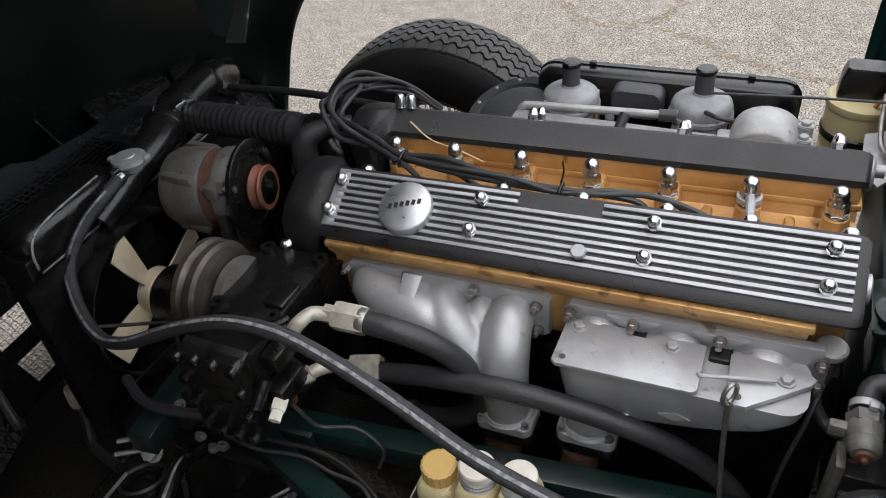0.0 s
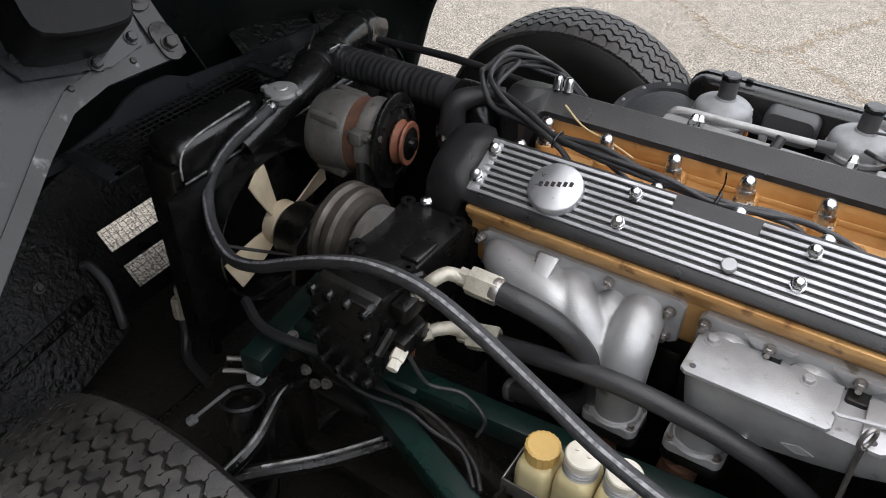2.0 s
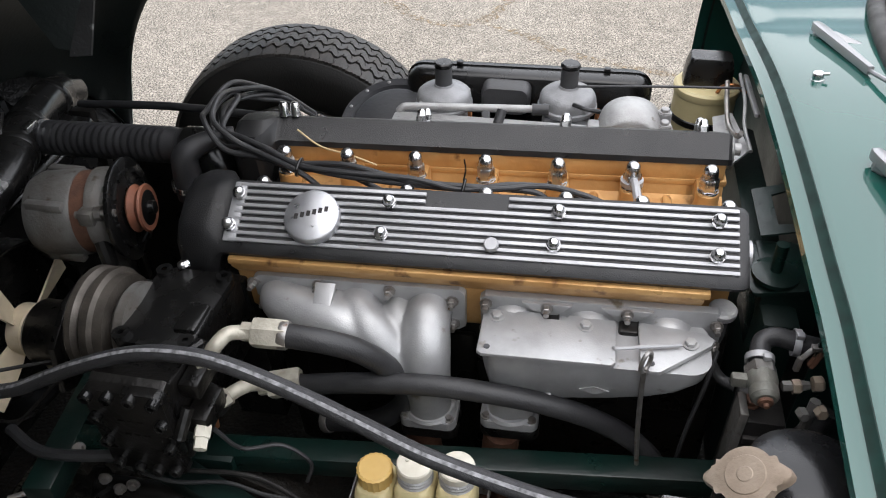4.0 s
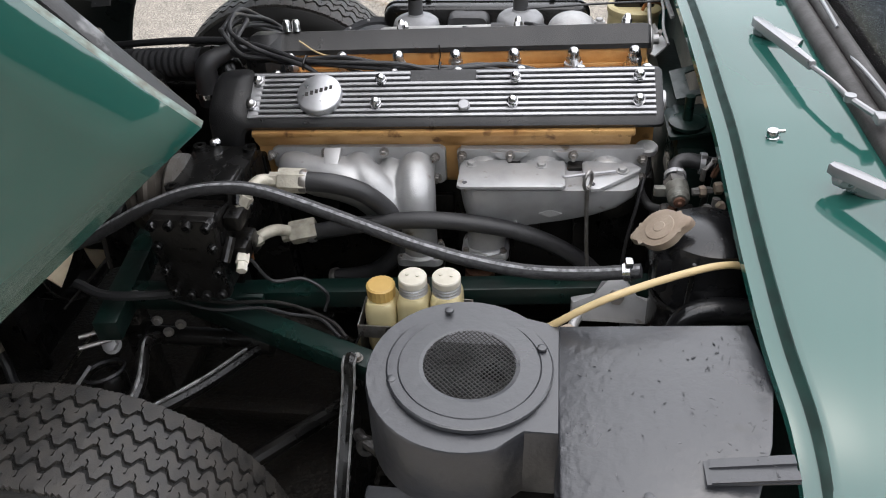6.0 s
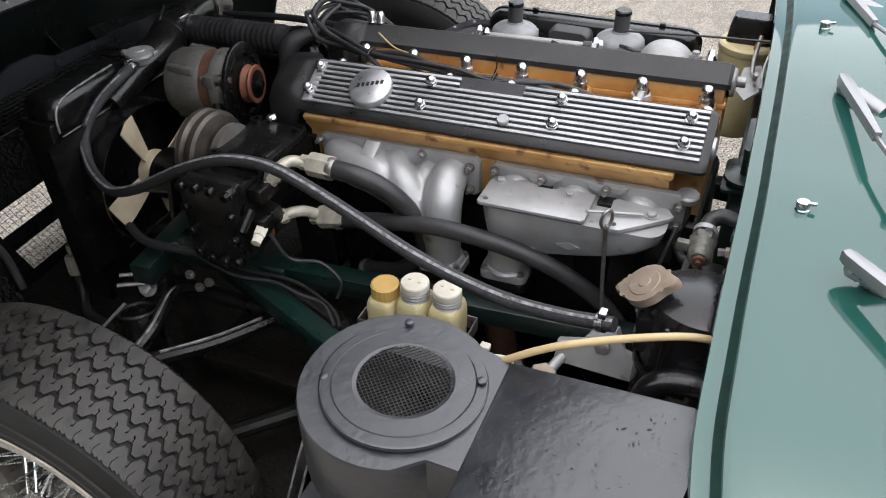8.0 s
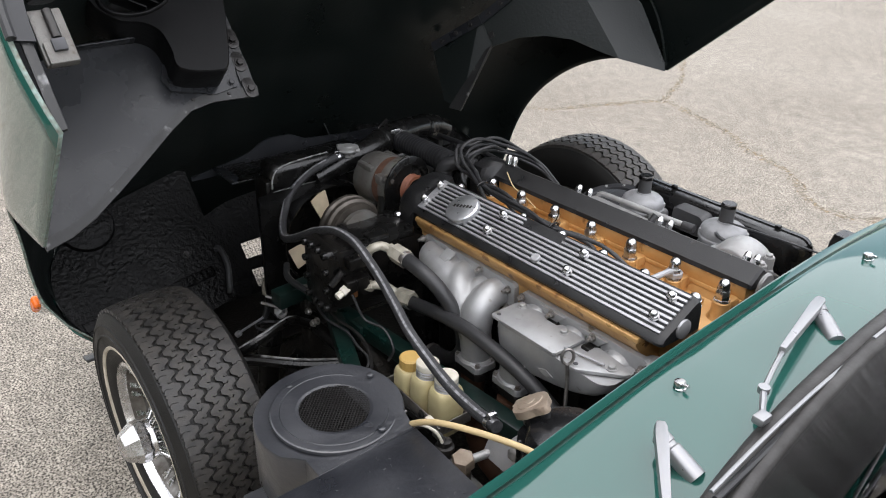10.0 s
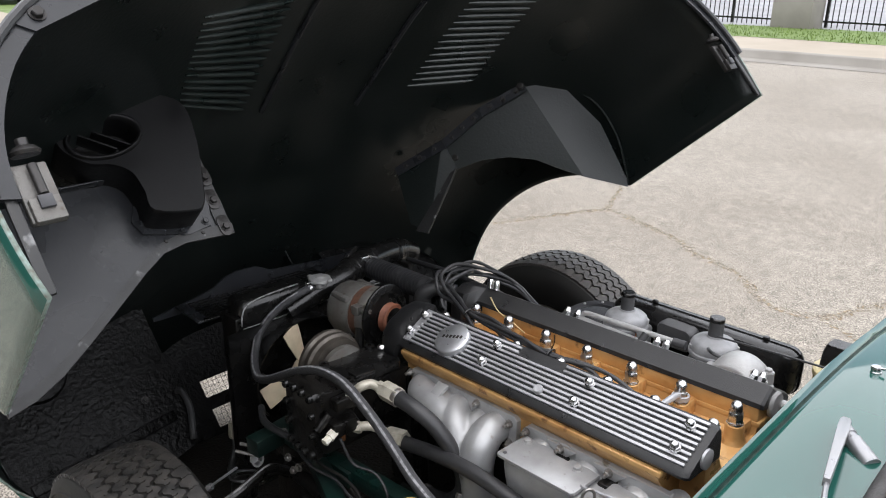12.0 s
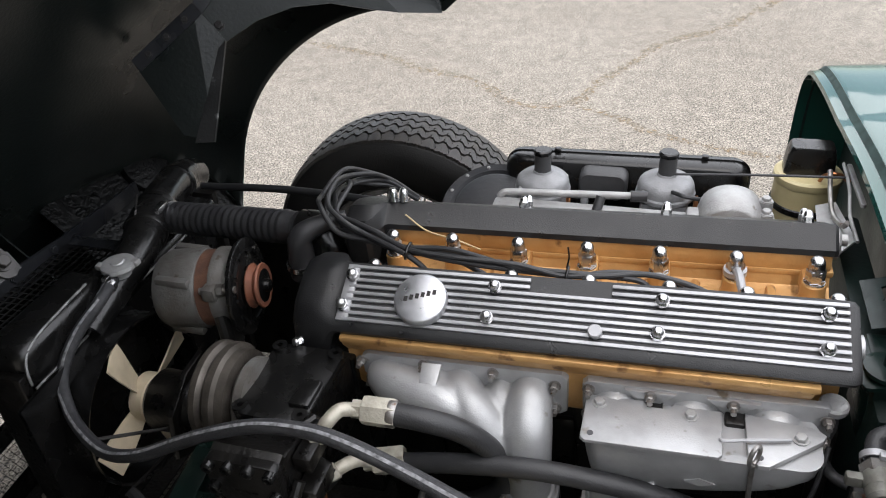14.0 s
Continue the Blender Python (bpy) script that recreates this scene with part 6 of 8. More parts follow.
lathe(bm, [(0.022, -0.06), (0.022, 0.0), (0, 0.0)], (0.803, -0.392, 0.725), (-0.2, -0.25, 1), 20)
box(bm, (0.82, -0.395, 0.67), (0.05, 0.05, 0.06), 0.01)
part("neck", bm, TANKBLACK, tank)
bm = bmesh.new()
m_ = Matrix.Translation((0.803, -0.393, 0.724)) @ frame_to((-0.6, -0.2, 0.9))
prism(bm, [(0.0285 * math.cos(radians(a)) * (1.0 + 0.5 * max(0, math.cos(radians(2 * (a - 65)))) ** 5), 0.0285 * math.sin(radians(a)) * (1.0 + 0.5 * max(0, math.cos(radians(2 * (a - 65)))) ** 5)) for a in range(0, 360, 6)], m_, 0.012, 0.004)
lathe(bm, [(0.02, 0.0118), (0.019, 0.0135), (0.008, 0.0135), (0.007, 0.0145), (0, 0.0145)], m_.translation, (-0.6, -0.2, 0.9), 28)
part("cap", bm, CAPMETAL, tank, "corroded cream pressure cap with two ears")
bm = bmesh.new()
tube(bm, [(0.815, -0.49, 0.5), (0.82, -0.478, 0.59), (0.832, -0.465, 0.637), (0.862, -0.458, 0.652), (0.93, -0.455, 0.652)], 0.016, 16)
part("outlet_pipe", bm, TANKBLACK, tank, "black outlet pipe")
hose("speedo_cable", [(0.645, -0.5, 0.635), (0.665, -0.51, 0.66), (0.7, -0.508, 0.687), (0.739, -0.5, 0.706), (0.8, -0.478, 0.718), (0.86, -0.455, 0.722), (0.9, -0.44, 0.712), (0.925, -0.43, 0.69)], 0.0048, TAN, "tan plastic cable sleeve crossing in front of the tank", 12)
mount = thing("mounting_bracket", (0.75, -0.34, 0.5), "cast aluminium bracket with a bolt through a washer", "bracket")
bm = bmesh.new()
prism(bm, [(-0.06, -0.03), (0.065, -0.03), (0.065, 0.0), (0.03, 0.008), (0.016, 0.036), (-0.012, 0.036), (-0.026, 0.008), (-0.06, 0.0)], axes((0.755, -0.36, 0.575), (1, 0, 0), (0, 0.45, 0.9)), 0.02, 0.003)
part("casting", bm, ALU, mount)
bm = bmesh.new()
bolt(bm, (0.757, -0.372, 0.592), (0, -0.9, 0.45), 0.011, 0.012)
part("bolt", bm, STEEL, mount)

# brake unions, switch and wires between the heater and the tank
union = thing("brake_union", (0.69, -0.425, 0.5), "grimy brass brake union with a hexagon bolt", "union")
bm = bmesh.new()
lathe(bm, [(0, -0.02), (0.012, -0.02), (0.013, 0.0), (0.0185, 0.001), (0.0195, 0.004), (0.0195, 0.02), (0.0175, 0.023), (0, 0.023)], (0.69, -0.425, 0.545), (0.1, -0.15, 1), 6)
part("bolt_head", bm, CAPMETAL, union, "hexagon bolt head")
bm = bmesh.new()
cyl(bm, (0.69, -0.425, 0.552), (0.71, -0.372, 0.565), 0.0075, seg=14)
part("pipe_stub", bm, CAST, union)
bm = bmesh.new()
lathe(bm, [(0, -0.04), (0.02, -0.04), (0.02, -0.025), (0.014, -0.02), (0.014, 0.0)], (0.69, -0.425, 0.53), (0.1, -0.15, 1), 16)
box(bm, (0.705, -0.43, 0.505), (0.06, 0.05, 0.02), 0.004)
part("block", bm, DIRTY_ALU, union, "cast valve block")
switch = thing("brake_switch", (0.65, -0.437, 0.5), "ribbed dark pressure switch with a pale wire", "switch")
bm = bmesh.new()
lathe(bm, [(0, -0.05), (0.013, -0.05), (0.013, -0.02), (0.017, -0.018), (0.017, -0.01), (0.013, -0.008), (0.0135, 0.002), (0.0165, 0.004), (0.0165, 0.012), (0.012, 0.014), (0.012, 0.022), (0.007, 0.024), (0, 0.024)], (0.655, -0.437, 0.555), (-0.12, 0.1, 1), 18)
part("body", bm, STEEL_DARK, switch)
for k, (y0, z0) in enumerate(((-0.452, 0.578), (-0.444, 0.57))):
    bm = bmesh.new()
    tube(bm, [(0.6, y0 - 0.03, 0.57), (0.612, y0 - 0.012, z0 + 0.018), (0.638, y0, z0 + 0.022), (0.654, y0 + 0.008, z0 + 0.006), (0.664, y0 + 0.018, z0 - 0.05)], 0.0028, 8)
    part("wire", bm, WHITE if k == 0 else AGED_RUBBER, switch, "pale wire" if k == 0 else "grey wire")
part("wire_clip", box(bmesh.new(), (0.612, -0.436, 0.592), (0.014, 0.012, 0.01), 0.002), WHITE, switch, "small pale connector")

# heater valve with its hoses
valve = thing("heater_valve", (0.86, -0.22, 0.62), "grimy cast heater valve with short hoses", "valve")
bm = bmesh.new()
V0, VD = Vector((0.846, -0.203, 0.679)), Vector((0.02, -1, -0.08)).normalized()
lathe(bm, [(0.01, 0.01), (0.0165, 0.011), (0.0175, 0.015), (0.0175, 0.024), (0.0155, 0.03), (0.0165, 0.032), (0.016, 0.042), (0.012, 0.047), (0, 0.048)], V0, VD, 28)
box(bm, V0 + VD * 0.018 + Vector((-0.024, 0, -0.004)), (0.02, 0.012, 0.016), 0.003)
part("body", bm, VALVE, valve, "grey-green cast bell-shaped body")
bm = bmesh.new()
lathe(bm, [(0.012, -0.002), (0.0185, 0.0), (0.0185, 0.014), (0.012, 0.015)], V0, VD, 6)
part("collar_nut", bm, DIRTY_ALU, valve, "hexagon collar")
bm = bmesh.new()
lathe(bm, [(0.008, 0.045), (0.009, 0.048), (0.008, 0.051), (0.0035, 0.052), (0.003, 0.056), (0, 0.057)], V0, VD, 20)
part("end_plug", bm, RUSTY, valve, "rusty end plug")
bm = bmesh.new()
tube(bm, [V0 + Vector((0, 0.0, 0.0)), V0 + Vector((0.001, 0.02, 0.006)), (0.851, -0.17, 0.69), (0.866, -0.164, 0.694), (0.89, -0.168, 0.692), (0.92, -0.172, 0.69)], 0.0118, 16)
part("hose", bm, RUBBER, valve, "ribbed black rubber elbow")
for p, d in ((V0 + Vector((0, 0.006, 0.002)), (0.05, 1, 0.25)), (Vector((0.884, -0.168, 0.692)), (1, -0.1, 0))):
    bm = bmesh.new()
    lathe(bm, [(0.0148, 0), (0.0168, 0), (0.0168, 0.008), (0.0148, 0.008)], p, d, 20)
    box(bm, Vector(p) + Vector((0.004, -0.006, 0.017)), (0.009, 0.008, 0.007), 0.001)
    part("clamp", bm, POLISHED, valve, "bright clamp")
for p, d, r0, ln, mt in (((0.868, -0.225, 0.676), (1, 0.1, 0.1), 0.009, 0.03, DIRTY_ALU), ((0.878, -0.226, 0.678), (1, 0.1, 0.1), 0.0125, 0.01, CAPMETAL), ((0.9, -0.222, 0.682), (1, 0.1, 0.1), 0.0135, 0.012, CAPMETAL), ((0.886, -0.252, 0.668), (0.1, -0.9, 0.3), 0.0095, 0.014, DIRTY_ALU), ((0.905, -0.25, 0.672), (0.1, -0.9, 0.3), 0.0105, 0.012, CAPMETAL), ((0.9, -0.2, 0.688), (0.3, 0.1, 1), 0.007, 0.026, RUSTY), ((0.884, -0.205, 0.685), (0, 0, 1), 0.006, 0.02, STEEL)):
    part("union", lathe(bmesh.new(), [(0, 0), (r0 * 0.7, 0), (r0 * 0.72, ln * 0.2), (r0 * 0.72, ln * 0.8), (r0 * 0.55, ln), (0, ln)], p, d, 6), mt, valve)
bm = bmesh.new()
tube(bm, [(0.884, -0.205, 0.7), (0.894, -0.2, 0.712), (0.905, -0.192, 0.716), (0.912, -0.18, 0.71)], 0.0032, 8)
box(bm, (0.9, -0.198, 0.716), (0.012, 0.008, 0.006), 0.001)
part("lever", bm, STEEL, valve, "small bent lever")
bm = bmesh.new()
tube(bm, [(0.9, -0.245, 0.68), (0.897, -0.25, 0.64), (0.89, -0.255, 0.58)], 0.006, 10)
part("pipe", bm, DIRTY_ALU, valve)
ledge = thing("firewall_bracket", (0.845, -0.2, 0.42), "dark grey cast bracket with a pale machined edge", "bracket")
bm = bmesh.new()
box(bm, (0.858, -0.215, 0.545), (0.05, 0.06, 0.17), 0.005)
for k in range(3):
    box(bm, (0.86, -0.246, 0.6 - 0.045 * k), (0.046, 0.01, 0.012), 0.003)
part("casting", bm, STEEL_DARK, ledge)
part("machined_edge", box(bmesh.new(), (0.832, -0.23, 0.55), (0.01, 0.035, 0.19), 0.002), DIRTY_ALU, ledge, "pale machined edge")
part("bolt", bolt(bmesh.new(), (0.845, -0.215, 0.631), (0, -0.2, 1), 0.008, 0.008), RUSTY, ledge, "rusty bolt head")
bm = bmesh.new()
tube(bm, [(0.805, -0.165, 0.66), (0.796, -0.19, 0.62), (0.786, -0.2, 0.55), (0.782, -0.2, 0.42)], 0.003, 8)
solo("earth_cable", bm, RUBBER, "thin black cable hanging behind the manifold", "cable")
hose("hose", [(0.92, -0.24, 0.66), (0.9, -0.25, 0.62), (0.87, -0.26, 0.56), (0.84, -0.24, 0.48)], 0.013, RUBBER, "black heater hose dropping from the valve", 12)

# ---- inside of the bonnet ----
def inner(name, bm, mat, parent=bonnet, label="", smooth=35):
    return part(name, bm, mat, parent, label, OPENED, smooth)


def closed_plate(bm, outline, x, thick):
    """A transverse sheet: outline in (y, z) at the length x."""
    return prism(bm, outline, Matrix(((0, 0, 1, x), (1, 0, 0, 0), (0, 1, 0, 0), (0, 0, 0, 1))), thick)


bm = bmesh.new()
upper = [k for k, p in enumerate(bonnet_section(0.852)) if p.z > 0.455]
a, b, c, d = [[bonnet_section(x, inset)[k] for k in upper] for x, inset in ((0.852, 0.007), (0.852, 0.03), (0.858, 0.007), (0.858, 0.03))]
loft(bm, [a, b, d, c, a], closed=False, caps=False)
inner("rim_flange", bm, PANEL, label="grey-black flange round the rear edge", smooth=30)
bm = bmesh.new()
rim = [bonnet_section(0.862, 0.004)[k] for k in upper]
tube(bm, rim, 0.0065, 8, 1, smooth=False)
inner("rim_seal", bm, RUBBER, label="black rubber edge seal")
for side in (-1, 1):
    for k in (15, 17, 19, 21) if side < 0 else (13, 17, 20, 24):
        p = bonnet_section(0.862, 0.02)[k if side < 0 else -1 - k]
        bm = bmesh.new()
        bolt(bm, p, (1, 0, 0), 0.008, 0.007)
        inner("rim_bolt", bm, STEEL_DARK)
bm = bmesh.new()
near_rim, far_rim = bonnet_section(0.859, 0.009)[14:24], bonnet_section(0.859, 0.031)
closed_plate(bm, [(p.y, p.z) for p in near_rim] + [(far_rim[k].y, far_rim[k].z) for k in (23, 14)], 0.8585, 0.003)
inner("rim_gusset", bm, PANEL, label="bolted corner gusset on the rim")
# closing panel behind the left wheel
bm = bmesh.new()
low = [(-0.845, 0.334), (-0.8, 0.345), (-0.751, 0.368), (-0.68, 0.414), (-0.613, 0.46), (-0.56, 0.497), (-0.513, 0.525), (-0.465, 0.534), (-0.365, 0.528)]
high = [(-0.360, 0.6), (-0.364, 0.715), (-0.42, 0.70), (-0.483, 0.682), (-0.672, 0.69), (-0.76, 0.675), (-0.83, 0.59), (-0.862, 0.48)]
closed_plate(bm, low + high, 0.36, 0.003)
mud = inner("mud_panel", bm, PANEL, label="black closing panel behind the wheel")
bm = bmesh.new()
strip = [(y, z) for y, z in low[:-1]] + [(-0.365, 0.528)]
closed_plate(bm, strip + [(y + 0.004, z + 0.022) for y, z in strip[::-1]], 0.363, 0.004)
closed_plate(bm, [(-0.365, 0.528), (-0.361, 0.715), (-0.385, 0.712), (-0.392, 0.55)], 0.363, 0.004)
inner("edge_flange", bm, WORN, mud, "worn grey flange with bare metal showing")
bm = bmesh.new()
box(bm, (0.366, -0.58, 0.689), (0.03, 0.2, 0.004), 0.001)
inner("fold", bm, PANEL, mud)
for y, z, r in ((-0.378, 0.548, 0.012), (-0.378, 0.608, 0.012), (-0.373, 0.66, 0.01)):
    bm = bmesh.new()
    prism(bm, rounded(0.026, 0.045, 0.012, 5), Matrix(((0, 0, 1, 0.367), (1, 0, 0, y), (0, 1, 0, z), (0, 0, 0, 1))), 0.003, 0.0008)
    bolt(bm, (0.370, y, z - 0.004), (1, 0, 0), 0.0075, 0.007)
    inner("clip_bolt", bm, STEEL_DARK, mud)
for y, z in ((-0.425, 0.545), (-0.46, 0.552), (-0.5, 0.547)):
    bm = bmesh.new()
    lathe(bm, [(0.004, 0), (0.003, 0.002), (0, 0.003)], (0.367, y, z), (1, 0, 0), 10)
    inner("rivet", bm, STEEL_DARK, mud)
# black moulded air duct on that panel
bm = bmesh.new()
duct = [(-0.629, 0.776), (-0.604, 0.802), (-0.564, 0.819), (-0.501, 0.828), (-0.417, 0.817), (-0.38, 0.785), (-0.384, 0.717), (-0.407, 0.638), (-0.43, 0.575), (-0.456, 0.564), (-0.525, 0.582), (-0.527, 0.624), (-0.534, 0.664), (-0.56, 0.686), (-0.598, 0.696), (-0.629, 0.724), (-0.637, 0.751)]
duct = [(p.x, p.y) for p in smooth_path([(y, z, 0) for y, z in duct + duct[:1]], 4)][:-1]
rings = []
for x, g in ((0.362, 1.0), (0.428, 1.0), (0.435, 0.993), (0.4375, 0.975)):
    cy, cz = -0.5, 0.71
    rings.append([Vector((x, cy + (y - cy) * g, cz + (z - cz) * g)) for y, z in duct])
loft(bm, rings, caps=False)
duct_ob = inner("air_duct", bm, DUCT, label="black moulded air duct with an oval mouth", smooth=35)


def mouth_ring(x, ry, rz):
    return [Vector((x, -0.553 + ry * math.cos(t), 0.744 + rz * math.sin(t) + 0.1 * ry * math.cos(t))) for t in np.linspace(0, 2 * math.pi, 44, endpoint=False)]


bm = bmesh.new()
face_edges = []
for loop in (rings[-1], mouth_ring(0.4375, 0.071, 0.044)):
    vs = [bm.verts.new(p) for p in loop]
    face_edges += [bm.edges.new((vs[k - 1], vs[k])) for k in range(len(vs))]
bmesh.ops.triangle_fill(bm, use_beauty=True, edges=face_edges, normal=(1, 0, 0))
inner("front_face", bm, DUCT, duct_ob, smooth=0)
bm = bmesh.new()
loft(bm, [mouth_ring(*q) for q in ((0.4365, 0.0725, 0.0455), (0.443, 0.071, 0.044), (0.4445, 0.0675, 0.0405), (0.442, 0.064, 0.037), (0.43, 0.061, 0.034), (0.385, 0.057, 0.031))], caps=False)
inner("mouth", bm, DUCT, duct_ob, "rounded oval mouth", 60)
bm = bmesh.new()
bm.faces.new([bm.verts.new(p) for p in mouth_ring(0.386, 0.058, 0.032)])
inner("throat", bm, OILY, duct_ob, "dark throat", 0)
for dy in (-0.012, 0.02):
    bm = bmesh.new()
    box(bm, (0.41, -0.553 + dy, 0.745), (0.03, 0.075, 0.004), 0.001, Matrix.Rotation(radians(-35), 4, 'X'))
    inner("vane", bm, DUCT, duct_ob, "slanting vane in the throat")
bm = bmesh.new()
closed_plate(bm, [(-0.545, 0.6), (-0.535, 0.572), (-0.45, 0.548), (-0.402, 0.556), (-0.39, 0.6), (-0.385, 0.65), (-0.42, 0.66), (-0.53, 0.63)], 0.3655, 0.004)
for y, z in ((-0.53, 0.592), (-0.463, 0.557), (-0.412, 0.566)):
    bolt(bm, (0.3695, y, z), (1, 0, 0), 0.006, 0.005)
inner("duct_foot", bm, PANEL, duct_ob, "bolted foot plate")
# folded panels behind the right wheel
P1, P2, P3, P4 = Vector((0.375, 0.675, 0.735)), Vector((0.138, 0.505, 0.618)), Vector((0.0, 0.408, 0.496)), Vector((0.375, 0.70, 0.411))
# blacker than the left panel: that side's dimmer light is in the colour
bm = bmesh.new()
plate(bm, [P1, P4, Vector((0.345, 0.675, 0.455)), Vector((0.3, 0.643, 0.525)), Vector((0.248, 0.605, 0.574)), Vector((0.195, 0.555, 0.605)), P2, Vector((0.15, 0.5, 0.714)), Vector((0.26, 0.585, 0.738))], 0.004)
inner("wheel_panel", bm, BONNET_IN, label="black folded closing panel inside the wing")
bm = bmesh.new()
plate(bm, [P1, Vector((0.43, 0.765, 0.66)), Vector((0.44, 0.81, 0.53)), Vector((0.40, 0.842, 0.36)), Vector((0.386, 0.846, 0.336)), P4], 0.004)
arc = [(0.345, 0.735, 0.745), (0.405, 0.775, 0.69), (0.45, 0.82, 0.6), (0.44, 0.848, 0.48), (0.39, 0.852, 0.345)]
tube(bm, arc, 0.004, 8)
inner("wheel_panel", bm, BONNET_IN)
bm = bmesh.new()
plate(bm, [Vector((0.006, 0.409, 0.721)), Vector((0.15, 0.498, 0.714)), P2, P3, Vector((-0.03, 0.39, 0.55))], 0.004)
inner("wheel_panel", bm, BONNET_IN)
bm = bmesh.new()
plate(bm, [P2 + Vector((0.004, -0.004, 0)), P2 + Vector((-0.022, -0.012, 0.0)), Vector((-0.024, 0.392, 0.52)), P3 + Vector((0.004, -0.004, -0.002))], 0.005)
inner("wheel_panel_edge", bm, WORN, label="lighter worn edge strip")
for p in (P1 + Vector((0, -0.02, -0.008)), Vector((0.24, 0.635, 0.72)), Vector((0.15, 0.535, 0.685)), Vector((0.148, 0.512, 0.65)), Vector((0.07, 0.49, 0.70)), Vector((0.0, 0.455, 0.715))):
    bm = bmesh.new()
    bolt(bm, p, (0.6, -0.75, 0.2), 0.009, 0.007)
    inner("panel_bolt", bm, STEEL_DARK)
for u, v in ((P1, Vector((0.26, 0.585, 0.738))), (Vector((0.26, 0.585, 0.738)), Vector((0.15, 0.5, 0.714))), (Vector((0.15, 0.498, 0.714)), Vector((0.006, 0.409, 0.721)))):
    off = Vector((0.004, -0.005, 0.0))
    bm = bmesh.new()
    plate(bm, [u + off, v + off, v + off + Vector((0.0, -0.002, -0.028)), u + off + Vector((0.0, -0.002, -0.028))], 0.003)
    inner("panel_flange", bm, PANEL, label="bolted flange along the panel's top")
    for f in (0.2, 0.5, 0.8):
        bm = bmesh.new()
        bolt(bm, u + (v - u) * f + off + Vector((0.002, -0.003, -0.014)), (0.6, -0.78, 0.1), 0.006, 0.005)
        inner("flange_bolt", bm, STEEL_DARK)
# front closing panels ahead of the wheels, with underseal
for side in (-1, 1):
    sec = bonnet_section(-0.418, 0.004)
    half = [(p.y, p.z) for p in sec[:37]]
    half = [q for q in half if abs(q[0]) > 0.305]
    outline = [(side * abs(y), z) for y, z in half]
    outline += [(side * 0.305, outline[-1][1] - 0.005), (side * 0.305, 0.26)]
    bm = bmesh.new()
    closed_plate(bm, outline, -0.424, 0.004)
    bmesh.ops.triangulate(bm, faces=bm.faces)
    fp = inner("front_wheel_panel", bm, UNDERSEAL, label="black panel coated with rough underseal", smooth=0)
    bm = bmesh.new()
    lathe(bm, [(0.075, 0), (0.07, 0.012), (0.03, 0.02), (0, 0.02)], (-0.42, side * 0.62, 0.58), (1, 0, 0), 28)
    inner("pressing", bm, UNDERSEAL, fp)
    bm = bmesh.new()
    box(bm, (-0.416, side * 0.53, 0.33), (0.012, 0.38, 0.03), 0.004, Matrix.Rotation(radians(side * -6), 4, 'X'))
    for k in range(4):
        bolt(bm, (-0.41, side * (0.39 + 0.09 * k), 0.34), (1, 0, 0), 0.007, 0.006)
    inner("rail", bm, UNDERSEAL, fp)
    bm = bmesh.new()
    tube(bm, [(-0.418, side * 0.312, 0.41), (-0.407, side * 0.303, 0.4), (-0.402, side * 0.303, 0.35), (-0.4, side * 0.322, 0.29), (-0.408, side * 0.326, 0.27)], 0.009, 10)
    inner("drain_tube", bm, RUBBER)
    bm = bmesh.new()
    bolt(bm, (-0.42, side * 0.396, 0.419), (1, 0, 0), 0.008, 0.01)
    inner("panel_bolt", bm, STEEL_DARK)
    if side > 0:
        bm = bmesh.new()
        plate(bm, [(-0.424, side * 0.2, 0.25), (-0.424, side * 0.2, 0.72), (-0.72, side * 0.2, 0.6), (-0.72, side * 0.2, 0.3)], 0.004)
        inner("duct_wall", bm, BONNET_IN)
# nose: surround with two meshed openings
bm = bmesh.new()
for z0, z1 in ((0.20, 0.298), (0.359, 0.4), (0.457, 0.62)):
    box(bm, (-0.70, 0.0, (z0 + z1) / 2), (0.004, 0.9, z1 - z0))
box(bm, (-0.70, -0.291, 0.4), (0.006, 0.318, 0.4))
box(bm, (-0.70, 0.335, 0.4), (0.006, 0.27, 0.4))
nose = inner("grille_surround", bm, UNDERSEAL, label="black nose panel with meshed openings", smooth=0)
bm = bmesh.new()
for k in range(27):
    box(bm, (-0.708, -0.2 + 0.016 * k, 0.375), (0.001, 0.001, 0.19))
for k in range(12):
    box(bm, (-0.7095, 0.0, 0.288 + 0.016 * k), (0.001, 0.42, 0.001))
inner("grille_mesh", bm, BLACK, nose, "square wire mesh", 0)["kind"] = "stuff"
# black mesh lying between the arched panel and the radiator
bm = bmesh.new()
for k in range(27):
    box(bm, (-0.435, -0.31 + 0.0145 * k, 0.64), (0.13, 0.003, 0.002))
for k in range(9):
    box(bm, (-0.495 + 0.0145 * k, -0.12, 0.6415), (0.003, 0.39, 0.002))
mesh_ob = part("intake_mesh", bm, BLACK, radiator, "black wire-mesh air intake", None, 0)
for y in (-0.325, 0.085):
    part("mesh_frame", box(bmesh.new(), (-0.435, y, 0.641), (0.13, 0.03, 0.006), 0.002), PANEL, mesh_ob)
part("mesh_frame", box(bmesh.new(), (-0.377, -0.12, 0.641), (0.016, 0.41, 0.006), 0.002), BLACK, mesh_ob)
